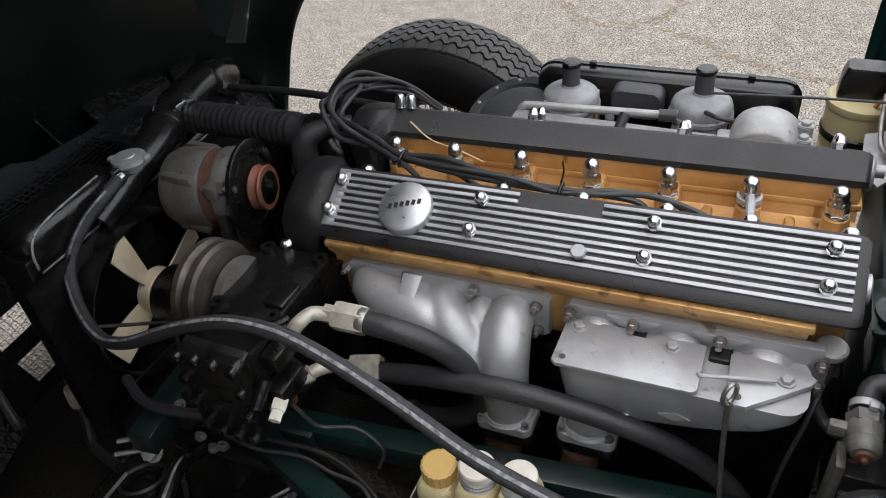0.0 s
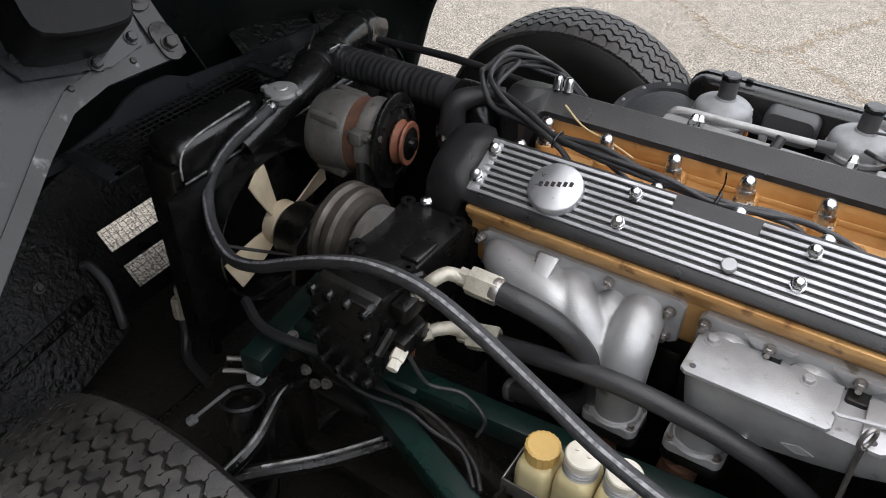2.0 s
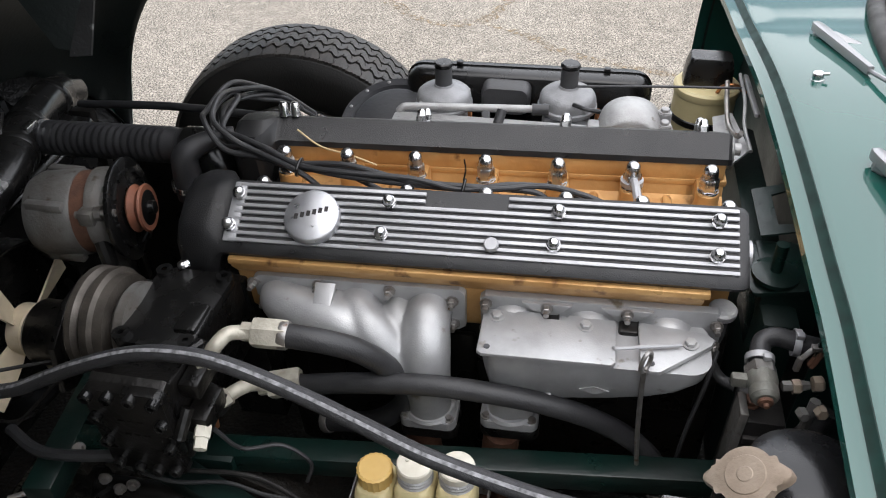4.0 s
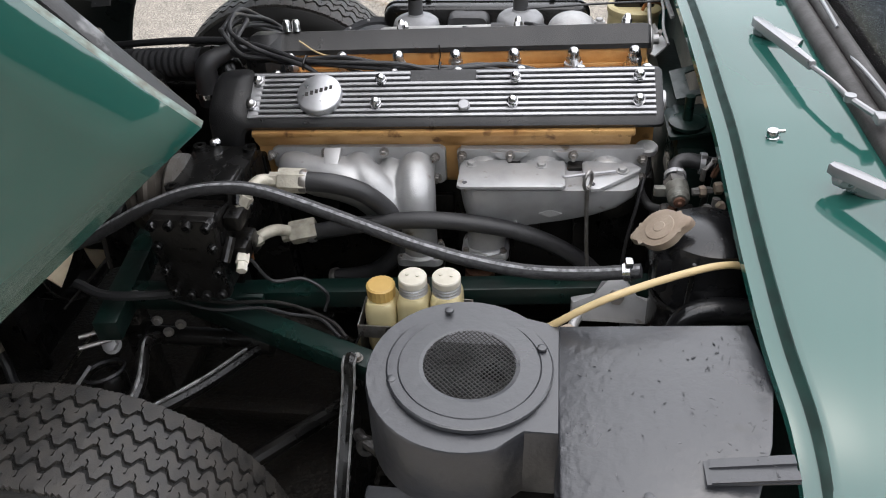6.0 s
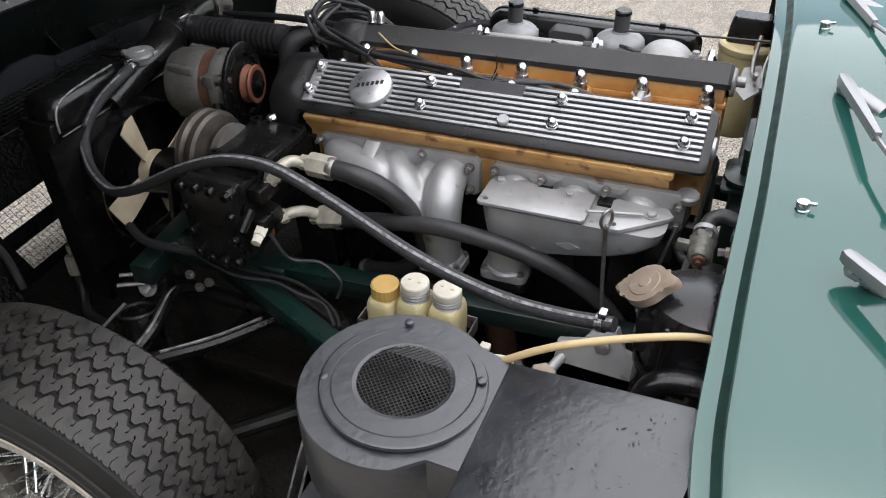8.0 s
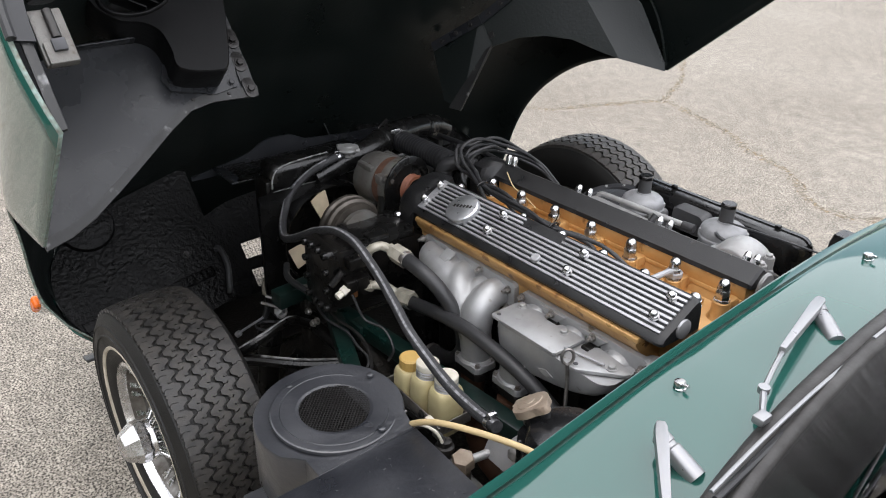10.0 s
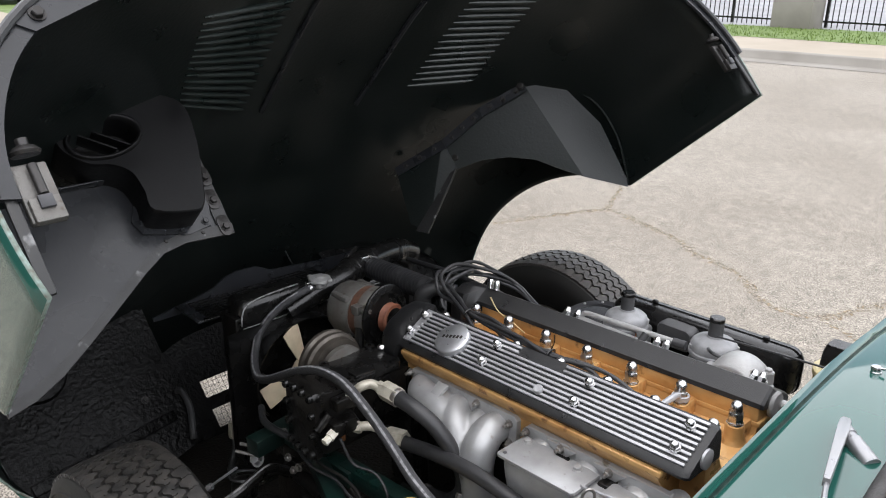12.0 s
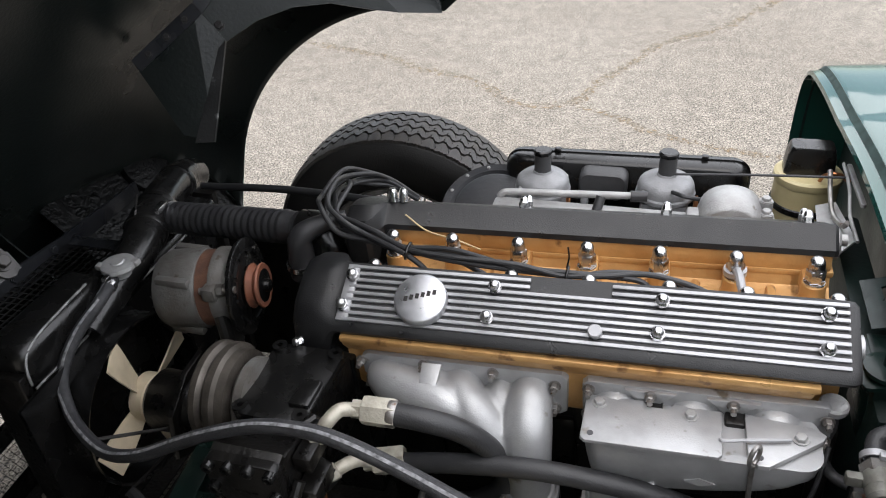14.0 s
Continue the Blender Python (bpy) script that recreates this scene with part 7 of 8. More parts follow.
# louvres pressed into the top
for side, quad in ((-1, ((0.643, -0.382), (0.575, -0.12), (0.379, -0.361), (0.225, -0.125))), (1, ((0.639, 0.33), (0.687, 0.5), (0.306, 0.322), (0.358, 0.507)))):
    for k in range(15):
        u = k / 14
        (ax, ay), (bx, by), (cx, cy), (dx, dy) = quad
        x0, y0, x1, y1 = ax + (cx - ax) * u, ay + (cy - ay) * u, bx + (dx - bx) * u, by + (dy - by) * u
        pts = []
        for v in np.linspace(0, 1, 7):
            x, y = x0 + (x1 - x0) * v, y0 + (y1 - y0) * v
            s_ = bonnet_section(x)
            z = float(np.interp(abs(y), [abs(q.y) for q in s_[36::-1]], [q.z for q in s_[36::-1]]))
            pts.append(Vector((x, y, z - 0.008)))
        za, zb = pts[0].z, pts[-1].z
        for j, p in enumerate(pts):
            p.z = za + (zb - za) * j / 6
        bm = bmesh.new()
        tube(bm, pts, 0.0055, 8, 2, [0.002, 0.0055, 0.006, 0.006, 0.006, 0.0055, 0.002])
        inner("louvre", bm, LOUVRE)
for y in (-0.045, 0.24):
    bm = bmesh.new()
    pts = []
    for x in np.linspace(0.2, 0.84, 9):
        yy = y * (1.0 if y < 0 else 1.0) - 0.03 * (0.84 - x)
        s_ = bonnet_section(x)
        z = float(np.interp(abs(yy), [abs(q.y) for q in s_[36::-1]], [q.z for q in s_[36::-1]]))
        pts.append(Vector((x, yy, z - 0.009)))
    tube(bm, pts, 0.007, 8, 3)
    inner("stiffener", bm, PANEL, label="pressed stiffening ridge")
# catches at both lower rear corners
for side in (-1, 1):
    bm = bmesh.new()
    box(bm, (0.838, side * 0.818, 0.465), (0.012, 0.04, 0.075), 0.003)
    box(bm, (0.846, side * 0.818, 0.44), (0.012, 0.034, 0.03), 0.002)
    catch = inner("catch", bm, DIRTY_ALU if side < 0 else STEEL_DARK, label="steel bonnet catch bracket" if side < 0 else "black bonnet catch bracket")
    bm = bmesh.new()
    lathe(bm, [(0, 0), (0.016, 0), (0.018, 0.004), (0.012, 0.01), (0.007, 0.012), (0.007, 0.02), (0, 0.021)], (0.842, side * 0.815, 0.513), (0.3, 0, 1), 20)
    cyl(bm, (0.852, side * 0.817, 0.495), (0.852, side * 0.817, 0.457), 0.006, seg=12)
    inner("catch_cone", bm, STEEL_DARK, catch)
    bm = bmesh.new()
    box(bm, (0.8545, side * 0.818, 0.447), (0.006, 0.016, 0.016), 0.001)
    inner("slot", bm, INK, catch)
    bm = bmesh.new()
    box(bm, (0.85, side * 0.852, 0.42), (0.008, 0.014, 0.16), 0.003)
    inner("corner_strip", bm, WORN)
# turn lamp on the left front wing
lamp = part("turn_lamp", box(bmesh.new(), (-0.50, -0.775, 0.43), (0.10, 0.03, 0.045), 0.012, None, 3), CHROME, bonnet, "chromed lamp base", OPENED)
part("lens", box(bmesh.new(), (-0.50, -0.795, 0.432), (0.07, 0.022, 0.036), 0.010, None, 3), AMBER, lamp, "orange plastic lens", OPENED)
bm = bmesh.new()
box(bm, (-0.54, -0.7, 0.25), (0.05, 0.06, 0.01), 0.004, Matrix.Rotation(radians(25), 4, 'Y'))
inner("air_dam", bm, RUBBER)

# ---- car body behind the engine bay ----
LIP = [(-0.86, 0.93, 0.36), (-0.855, 0.92, 0.50), (-0.82, 0.91, 0.60), (-0.76, 0.905, 0.672), (-0.69, 0.898, 0.712), (-0.6, 0.885, 0.739), (-0.5, 0.882, 0.752), (-0.4, 0.88, 0.768), (-0.25, 0.879, 0.791), (-0.15, 0.877, 0.80), (-0.03, 0.875, 0.81), (0.1, 0.872, 0.819), (0.25, 0.868, 0.822),
       (0.41, 0.862, 0.814), (0.47, 0.86, 0.809), (0.6, 0.856, 0.802), (0.72, 0.853, 0.788), (0.80, 0.852, 0.765), (0.86, 0.852, 0.70), (0.885, 0.852, 0.55), (0.89, 0.855, 0.36)]
LIP = smooth_path([(x, y, z) for y, x, z in LIP], 4)
body = thing("car_body", (1.6, 0, 0.2), "green sports car body with scuttle, wipers and raked windscreen", "car")
mid = Vector((0, 0.05, 0.5))
bm = bmesh.new()
rows_ = []
for dx, up_, out_ in ((0.0, -0.016, -0.012), (0.001, -0.006, -0.004), (0.019, -0.004, -0.003), (0.021, -0.002, -0.001), (0.026, 0.004, 0.003), (0.035, 0.0065, 0.005), (0.07, 0.009, 0.008), (0.12, 0.012, 0.012), (0.2, 0.0165, 0.016), (0.35, 0.0245, 0.02), (0.8, 0.03, 0.03), (1.8, 0.03, 0.03), (2.5, -0.08, -0.04), (2.85, -0.2, -0.12)):
    row = []
    for p in LIP:
        top = max(0.0, min(1.0, (p.z - 0.45) / 0.3))
        sgn = -1 if p.y < 0 else 1
        row.append(Vector((p.x + dx, p.y + sgn * out_ * (1 - top) * 1.5, p.z + up_ * top)))
    rows_.append(row)
loft(bm, rows_, closed=False, caps=False)
tail_end = bm.faces.new([v for v in bm.verts][-len(LIP):])
scuttle = part("scuttle", bm, GREEN, body, "glossy green scuttle panel with a rolled front edge", None, 50)
# the groove's shadow is painted as a dark strip over the step
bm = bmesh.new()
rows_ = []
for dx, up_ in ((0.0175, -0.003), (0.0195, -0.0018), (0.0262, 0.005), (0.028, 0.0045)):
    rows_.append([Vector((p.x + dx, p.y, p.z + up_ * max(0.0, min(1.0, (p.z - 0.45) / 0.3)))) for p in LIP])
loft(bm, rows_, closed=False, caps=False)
part("seal_groove", bm, GROOVE, body, "dark seam behind the front flange, with the groove's shadow in its colour", None, 50)
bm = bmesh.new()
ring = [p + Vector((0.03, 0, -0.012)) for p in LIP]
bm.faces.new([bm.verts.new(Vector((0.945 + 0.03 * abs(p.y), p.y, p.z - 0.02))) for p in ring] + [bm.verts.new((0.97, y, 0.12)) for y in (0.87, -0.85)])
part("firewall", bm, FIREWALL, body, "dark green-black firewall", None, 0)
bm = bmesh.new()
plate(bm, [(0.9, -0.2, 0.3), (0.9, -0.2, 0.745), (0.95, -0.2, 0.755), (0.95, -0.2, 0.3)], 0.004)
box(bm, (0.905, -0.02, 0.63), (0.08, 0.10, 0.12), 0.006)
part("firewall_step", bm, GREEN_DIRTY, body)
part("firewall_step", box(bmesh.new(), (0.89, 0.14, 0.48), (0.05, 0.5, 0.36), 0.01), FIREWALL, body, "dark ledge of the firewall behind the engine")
bm = bmesh.new()
box(bm, (1.7, 0, 0.17), (1.6, 1.5, 0.02))
part("floor_pan", bm, OILY, body)
def scuttle_z(x, y):
    ys = [p.y for p in LIP]
    lz, lx = float(np.interp(y, ys, [p.z for p in LIP])), float(np.interp(y, ys, [p.x for p in LIP]))
    return lz + float(np.interp(x - lx, [0.03, 0.07, 0.12, 0.2, 0.35], [0.0055, 0.009, 0.012, 0.0165, 0.0245]))


for x, y in ((0.948, -0.268), (0.945, 0.235)):
    z = scuttle_z(x, y)
    j = part("washer_jet", lathe(bmesh.new(), [(0, 0), (0.009, 0), (0.009, 0.0025), (0.008, 0.0035), (0.008, 0.011), (0.007, 0.0125), (0, 0.013)], (x, y, z - 0.001), (-0.15, 0, 1), 20), CHROME, body, "chromed washer jet")
    part("nozzle", cyl(bmesh.new(), (x + 0.005, y, z + 0.009), (x + 0.0135, y - 0.001, z + 0.0105), 0.0027, seg=10), CHROME, j)
BASE = [(1.20, -0.72, 0.755), (1.155, -0.6, 0.785), (1.11, -0.47, 0.812), (1.085, -0.33, 0.832), (1.07, -0.17, 0.848), (1.06, 0.0, 0.858), (1.06, 0.2, 0.862), (1.07, 0.4, 0.852), (1.1, 0.57, 0.826), (1.16, 0.7, 0.79)]
BASE = smooth_path([Vector((x, y, scuttle_z(x, y) + 0.004)) for x, y, z in BASE], 5)
bow, rise = [np.polyfit([p.y for p in BASE], [p[k] for p in BASE], 4) for k in (0, 2)]
BASE = [Vector((float(np.polyval(bow, y)), float(y), float(np.polyval(rise, y)))) for y in np.linspace(BASE[0].y, BASE[-1].y, 60)]
bm = bmesh.new()
TOPS = [Vector((p.x + 0.5, p.y * 0.86, p.z + 0.27)) for p in BASE]
loft(bm, [BASE, [a_ + (b_ - a_) * 0.5 + Vector((0, 0, 0.02)) for a_, b_ in zip(BASE, TOPS)], TOPS], closed=False, caps=False)
glass = part("windscreen", bm, GLASS, body, "raked windscreen glass", None, 60)
so = glass.modifiers.new("sheet", 'SOLIDIFY')
so.thickness = 0.005
bm = bmesh.new()
tube(bm, BASE, 0.016, 12, 1, smooth=False)
tube(bm, [p + Vector((0.022, 0, 0.014)) for p in BASE], 0.012, 12, 1, smooth=False)
part("windscreen_seal", bm, AGED_RUBBER, body, "aged grey rubber windscreen seal")
# its green-grey is the bonnet's reflection in the glass, put on the dash
bm = bmesh.new()
loft(bm, [[p + Vector((0.02, 0, 0.003)) for p in BASE], [p + Vector((0.12, 0, 0.016)) for p in BASE], [p + Vector((0.42, 0, 0.022)) for p in BASE]], closed=False, caps=False)
part("dashboard", bm, DASH, body, "dashboard top coloured like the dark green reflection in the glass", None, 60)


def wiper(top, foot, joint, knuckle, tip, end0, end1):
    """A spouted post, a tapered channel arm, a thin rod and a bridged blade."""
    top, foot, joint, knuckle, tip, end0, end1 = [Vector(p) - Vector((0, 0, 0.009)) for p in (top, foot, joint, knuckle, tip, end0, end1)]
    d = (top - foot).normalized()
    length = (top - foot).length
    bm = bmesh.new()
    lathe(bm, [(0, -0.012), (0.0135, -0.012), (0.0125, length * 0.6), (0.0105, length * 0.64), (0.0105, length * 0.74), (0.012, length * 0.76), (0.012, length), (0.008, length + 0.004), (0, length + 0.004)], foot, d, 22)
    w = part("wiper", bm, SILVERED, body, "chromed windscreen wiper parked along the screen")
    along = (joint - top).normalized()
    out = Vector((0, 0, 1)).cross(along).normalized()
    reach = (joint - top).length
    bm = bmesh.new()
    prism(bm, [(-0.014, -0.005), (-0.006, -0.0078), (0.02, -0.0078), (reach, -0.0045), (reach, 0.0045), (0.02, 0.0078), (-0.006, 0.0078), (-0.014, 0.005)], axes(top + Vector((0, 0, 0.001)), along, out), 0.013, 0.0025)
    part("arm_head", bm, SILVERED, w)
    bm = bmesh.new()
    tube(bm, [joint - along * 0.01 + Vector((0, 0, 0.005)), (joint + knuckle) / 2 + Vector((0, 0, 0.005)), knuckle], 0.0036, 8)
    lathe(bm, [(0, 0), (0.0075, 0), (0.0075, 0.009), (0, 0.01)], knuckle - Vector((0, 0, 0.004)), (0, 0, 1), 14)
    tube(bm, [knuckle, (knuckle + tip) / 2, tip], 0.0045, 8)
    part("arm", bm, SILVERED, w)
    bm = bmesh.new()
    box(bm, tip, (0.016, 0.022, 0.012), 0.003)
    part("blade_clip", bm, SILVERED, w)
    mid = (end0 + end1) / 2
    bm = bmesh.new()
    tube(bm, [end0, end0.lerp(mid, 0.5) + Vector((0, 0, 0.007)), mid + Vector((0, 0, 0.009)), end1.lerp(mid, 0.5) + Vector((0, 0, 0.007)), end1], 0.0028, 8)
    part("blade_spine", bm, SILVERED, w)
    bm = bmesh.new()
    tube(bm, [end0 + Vector((0.007, 0, -0.006)), mid + Vector((0.007, 0, -0.004)), end1 + Vector((0.007, 0, -0.006))], 0.0048, 8)
    part("blade_rubber", bm, RUBBER, w)


wiper((1.0, -0.378, 0.818), (1.046, -0.376, 0.797), (1.096, -0.49, 0.822), (1.13, -0.57, 0.818), (1.15, -0.61, 0.812), (1.105, -0.43, 0.826), (1.21, -0.75, 0.786))
wiper((0.976, 0.016, 0.843), (1.022, -0.018, 0.831), (1.015, -0.15, 0.849), (1.043, -0.235, 0.85), (1.07, -0.28, 0.845), (1.079, -0.095, 0.851), (1.1, -0.42, 0.834))
wiper((0.976, 0.41, 0.838), (1.022, 0.378, 0.829), (1.015, 0.246, 0.847), (1.043, 0.16, 0.86), (1.07, 0.115, 0.857), (1.079, 0.3, 0.858), (1.078, -0.03, 0.864))

# ---- washer bottle, pedal link and brackets on the far side of the firewall ----
bottle = thing("washer_bottle", (0.83, 0.46, 0.5), "yellowed plastic washer bottle with a black motor on its lid", "bottle")
bm = bmesh.new()
lathe(bm, [(0, 0.0), (0.05, 0.0), (0.055, 0.006), (0.055, 0.1), (0.053, 0.105), (0.055, 0.11), (0.055, 0.18), (0, 0.18)], (0.832, 0.46, 0.511), (0, 0, 1), 36)
part("bottle", bm, CREAM, bottle)
bm = bmesh.new()
lathe(bm, [(0.056, 0.0), (0.058, 0.003), (0.058, 0.014), (0.054, 0.018), (0, 0.018)], (0.832, 0.46, 0.686), (0, 0, 1), 36)
part("lid", bm, CREAM, bottle, "cream lid")
bm = bmesh.new()
rings = [[Vector((0.83 + a * s, 0.462 + b * s, z)) for a, b in rounded(0.085, 0.05, 0.01, 4)] for z, s in ((0.703, 1.0), (0.737, 0.95), (0.752, 0.86), (0.755, 0.8))]
loft(bm, rings)
part("motor", bm, BLACK, bottle, "black pump motor")
bm = bmesh.new()
lathe(bm, [(0.056, 0), (0.058, 0.002), (0.058, 0.012), (0.056, 0.014)], (0.832, 0.46, 0.634), (0, 0, 1), 36)
part("strap", bm, BLACK, bottle)
hose("washer_tube", [(0.845, 0.425, 0.70), (0.85, 0.41, 0.722), (0.87, 0.405, 0.728), (0.89, 0.41, 0.713)], 0.0035, COPPER, "short copper tube at the washer bottle", 10)
throttle = thing("throttle_linkage", (0.86, 0.28, 0.68), "bent steel throttle linkage on the firewall", "linkage")
bm = bmesh.new()
tube(bm, [(0.852, 0.39, 0.742), (0.85, 0.34, 0.725), (0.852, 0.3, 0.71), (0.858, 0.25, 0.72), (0.86, 0.235, 0.735)], 0.0042, 8)
part("rod", bm, STEEL, throttle)
bm = bmesh.new()
tube(bm, [(0.6, 0.375, 0.722), (0.75, 0.365, 0.738), (0.875, 0.36, 0.747)], 0.0022, 8)
part("cable", bm, RUBBER, throttle, "thin black throttle cable")
bm = bmesh.new()
prism(bm, rounded(0.008, 0.15, 0.003, 3), axes((0.882, 0.33, 0.748), (1, 0, 0), (0, 1, -0.05)), 0.006, 0.001)
tube(bm, [(0.872, 0.4, 0.752), (0.874, 0.33, 0.742), (0.87, 0.27, 0.728), (0.872, 0.2, 0.724)], 0.003, 8)
part("bracket", bm, CAST, throttle, "cast bracket")
bm = bmesh.new()
plate(bm, [(0.835, 0.36, 0.69), (0.865, 0.36, 0.70), (0.875, 0.22, 0.715), (0.85, 0.2, 0.70), (0.83, 0.26, 0.69)], 0.003)
part("mounting_plate", bm, CAST, throttle)
bm = bmesh.new()
prism(bm, [(0, -0.06), (0.06, -0.06), (0.06, -0.045), (0.025, -0.04), (0.025, 0.03), (0.06, 0.04), (0.06, 0.055), (0, 0.05)], axes((0.87, 0.08, 0.70), (0.9, 0, 0.25), (0, 1, 0)), 0.003)
solo("bracket", bm, GREEN_DIRTY, "chipped green steel bracket on the firewall", "bracket")
bm = bmesh.new()
prism(bm, rounded(0.07, 0.1, 0.008), axes((0.885, -0.03, 0.685), (1, 0, 0.2), (0, 1, 0)), 0.006, 0.002)
cyl(bm, (0.88, -0.05, 0.69), (0.878, -0.05, 0.745), 0.008, seg=12)
lathe(bm, [(0.03, 0), (0.03, 0.006), (0.016, 0.01), (0, 0.01)], (0.88, -0.05, 0.693), (0, 0, 1), 24)
solo("engine_stay", bm, GREEN_DIRTY, "green stay mount with a threaded post", "bracket")

# ---- tube frame, suspension and shields ----
def square_tube(bm, p, q, w):
    p, q = Vector(p), Vector(q)
    d = q - p
    box(bm, (p + q) / 2, (d.length, w, w), 0.003, axes((0, 0, 0), d, (0, 1, 0.001) if abs(d.normalized().y) < 0.9 else (1, 0, 0)))


chassis = thing("chassis", (0.3, -0.3, 0.3), "dark green welded square-tube chassis round the engine", "chassis")
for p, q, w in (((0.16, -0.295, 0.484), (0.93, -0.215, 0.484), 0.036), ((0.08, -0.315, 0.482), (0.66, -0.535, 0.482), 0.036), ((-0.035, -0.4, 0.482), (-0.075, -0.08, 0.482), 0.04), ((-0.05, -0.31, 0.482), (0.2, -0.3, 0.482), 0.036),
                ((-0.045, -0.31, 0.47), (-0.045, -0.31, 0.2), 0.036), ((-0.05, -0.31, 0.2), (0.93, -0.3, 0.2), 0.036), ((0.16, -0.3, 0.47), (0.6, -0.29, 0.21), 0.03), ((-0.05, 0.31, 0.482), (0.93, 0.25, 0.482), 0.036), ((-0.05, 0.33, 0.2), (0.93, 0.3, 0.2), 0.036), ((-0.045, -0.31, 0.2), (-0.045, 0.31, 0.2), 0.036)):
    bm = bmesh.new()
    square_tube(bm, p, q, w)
    part("tube", bm, GREEN_DIRTY if q[2] > 0.4 else SHADE_GRIME, chassis)
for p, d in (((-0.01, -0.335, 0.505), (0.2, -0.3, 1)), ((0.02, -0.345, 0.46), (0.3, -1, 0.2)), ((0.06, -0.345, 0.455), (0.3, -1, 0.2)), ((0.03, -0.34, 0.43), (0.3, -1, 0.2)), ((0.385, -0.44, 0.501), (0, 0, 1))):
    bm = bmesh.new()
    bolt(bm, p, d, 0.0068, 0.007)
    part("bolt", bm, STEEL, chassis, "dull plated bolt")
susp = thing("wishbone", (0.07, -0.42, 0.35), "black upper suspension wishbone with a bare worn edge", "suspension")
bm = bmesh.new()
tube(bm, [(-0.03, -0.325, 0.405), (0.2, -0.32, 0.405)], 0.016, 14)
for x in (-0.03, 0.19):
    lathe(bm, [(0, -0.015), (0.024, -0.015), (0.024, 0.015), (0, 0.015)], (x, -0.324, 0.405), (1, 0, 0), 18)
part("fulcrum", bm, OILY, susp)
bm = bmesh.new()
tube(bm, [(0.185, -0.335, 0.405), (0.12, -0.42, 0.4), (0.05, -0.5, 0.405), (0.02, -0.55, 0.41)], 0.013, 10)
ra = part("rear_arm", bm, OILY, susp)
bm = bmesh.new()
tube(bm, [(0.17, -0.355, 0.417), (0.12, -0.42, 0.4135), (0.06, -0.49, 0.417)], 0.0028, 6)
part("worn_edge", bm, WORN_EDGE, ra, "bare metal edge")
bm = bmesh.new()
tube(bm, [(0.01, -0.345, 0.42), (0.02, -0.4, 0.455), (0.045, -0.48, 0.45), (0.03, -0.55, 0.42)], 0.011, 10)
fa = part("front_arm", bm, OILY, susp, "arm with bare bright metal edge")
bm = bmesh.new()
tube(bm, [(0.014, -0.37, 0.451), (0.024, -0.405, 0.466), (0.046, -0.48, 0.461), (0.036, -0.535, 0.44)], 0.003, 6, 6, [0.0012, 0.0024, 0.0034, 0.0022])
part("worn_edge", bm, WORN_EDGE, fa, "bare metal edge")
lower = thing("lower_wishbone", (0.07, -0.42, 0.2), "black lower suspension wishbone", "suspension")
bm = bmesh.new()
tube(bm, [(-0.15, -0.3, 0.22), (0.0, -0.45, 0.215), (0.02, -0.58, 0.21)], 0.016, 10)
part("arm", bm, OILY, lower)
bm = bmesh.new()
tube(bm, [(0.3, -0.3, 0.22), (0.15, -0.45, 0.215), (0.02, -0.58, 0.21)], 0.016, 10)
part("arm", bm, OILY, lower)
damper = thing("shock_absorber", (-0.05, -0.42, 0.2), "black shock absorber with a rubber mounting", "shock absorber")
bm = bmesh.new()
lathe(bm, [(0, 0), (0.026, 0.0), (0.026, 0.16), (0.03, 0.165), (0.03, 0.19), (0.026, 0.2), (0.014, 0.205), (0, 0.206)], (-0.03, -0.45, 0.2), (-0.15, 0.2, 1), 24)
part("body", bm, OILY, damper)
bm = bmesh.new()
lathe(bm, [(0.033, 0), (0.036, 0.004), (0.033, 0.008)], (-0.062, -0.41, 0.395), (-0.15, 0.2, 1), 24)
part("ring", bm, RUBBER, damper)
bm = bmesh.new()
bolt(bm, (-0.052, -0.38, 0.432), (0.2, -0.7, 0.7), 0.012, 0.016)
part("nut", bm, CAST, damper, "corroded pale nut")
for p, q in (((-0.05, -0.37, 0.46), (-0.09, -0.4, 0.465)), ((-0.045, -0.385, 0.45), (-0.085, -0.415, 0.455))):
    bm = bmesh.new()
    tube(bm, [p, q], 0.004, 8)
    part("clevis", bm, STEEL, damper)
rod = thing("brake_pipe_union", (-0.13, -0.44, 0.35), "thin bright rod with a small union", "rod")
bm = bmesh.new()
tube(bm, [(-0.075, -0.42, 0.42), (-0.115, -0.47, 0.372)], 0.003, 8)
lathe(bm, [(0, 0), (0.008, 0), (0.008, 0.012), (0, 0.012)], (-0.112, -0.466, 0.374), (-0.5, -0.6, -0.6), 6)
part("rod", bm, POLISHED, rod)
shield = thing("splash_shield", (0.38, -0.54, 0.15), "black splash shield with a bright worn rubber edge", "shield")
bm = bmesh.new()
sh = [(-0.30, 0.46), (-0.44, 0.505), (-0.455, 0.503), (-0.468, 0.475), (-0.52, 0.42), (-0.58, 0.355), (-0.63, 0.28), (-0.64, 0.16), (-0.3, 0.16)]
closed_plate(bm, sh, 0.372, 0.004)
part("sheet", bm, BLACK, shield)
bm = bmesh.new()
tube(bm, [(0.376, y, z) for y, z in sh[1:8]], 0.0095, 8, 6)
strip_edge = part("edge", bm, BLACK, shield, "black rubber edge strip")
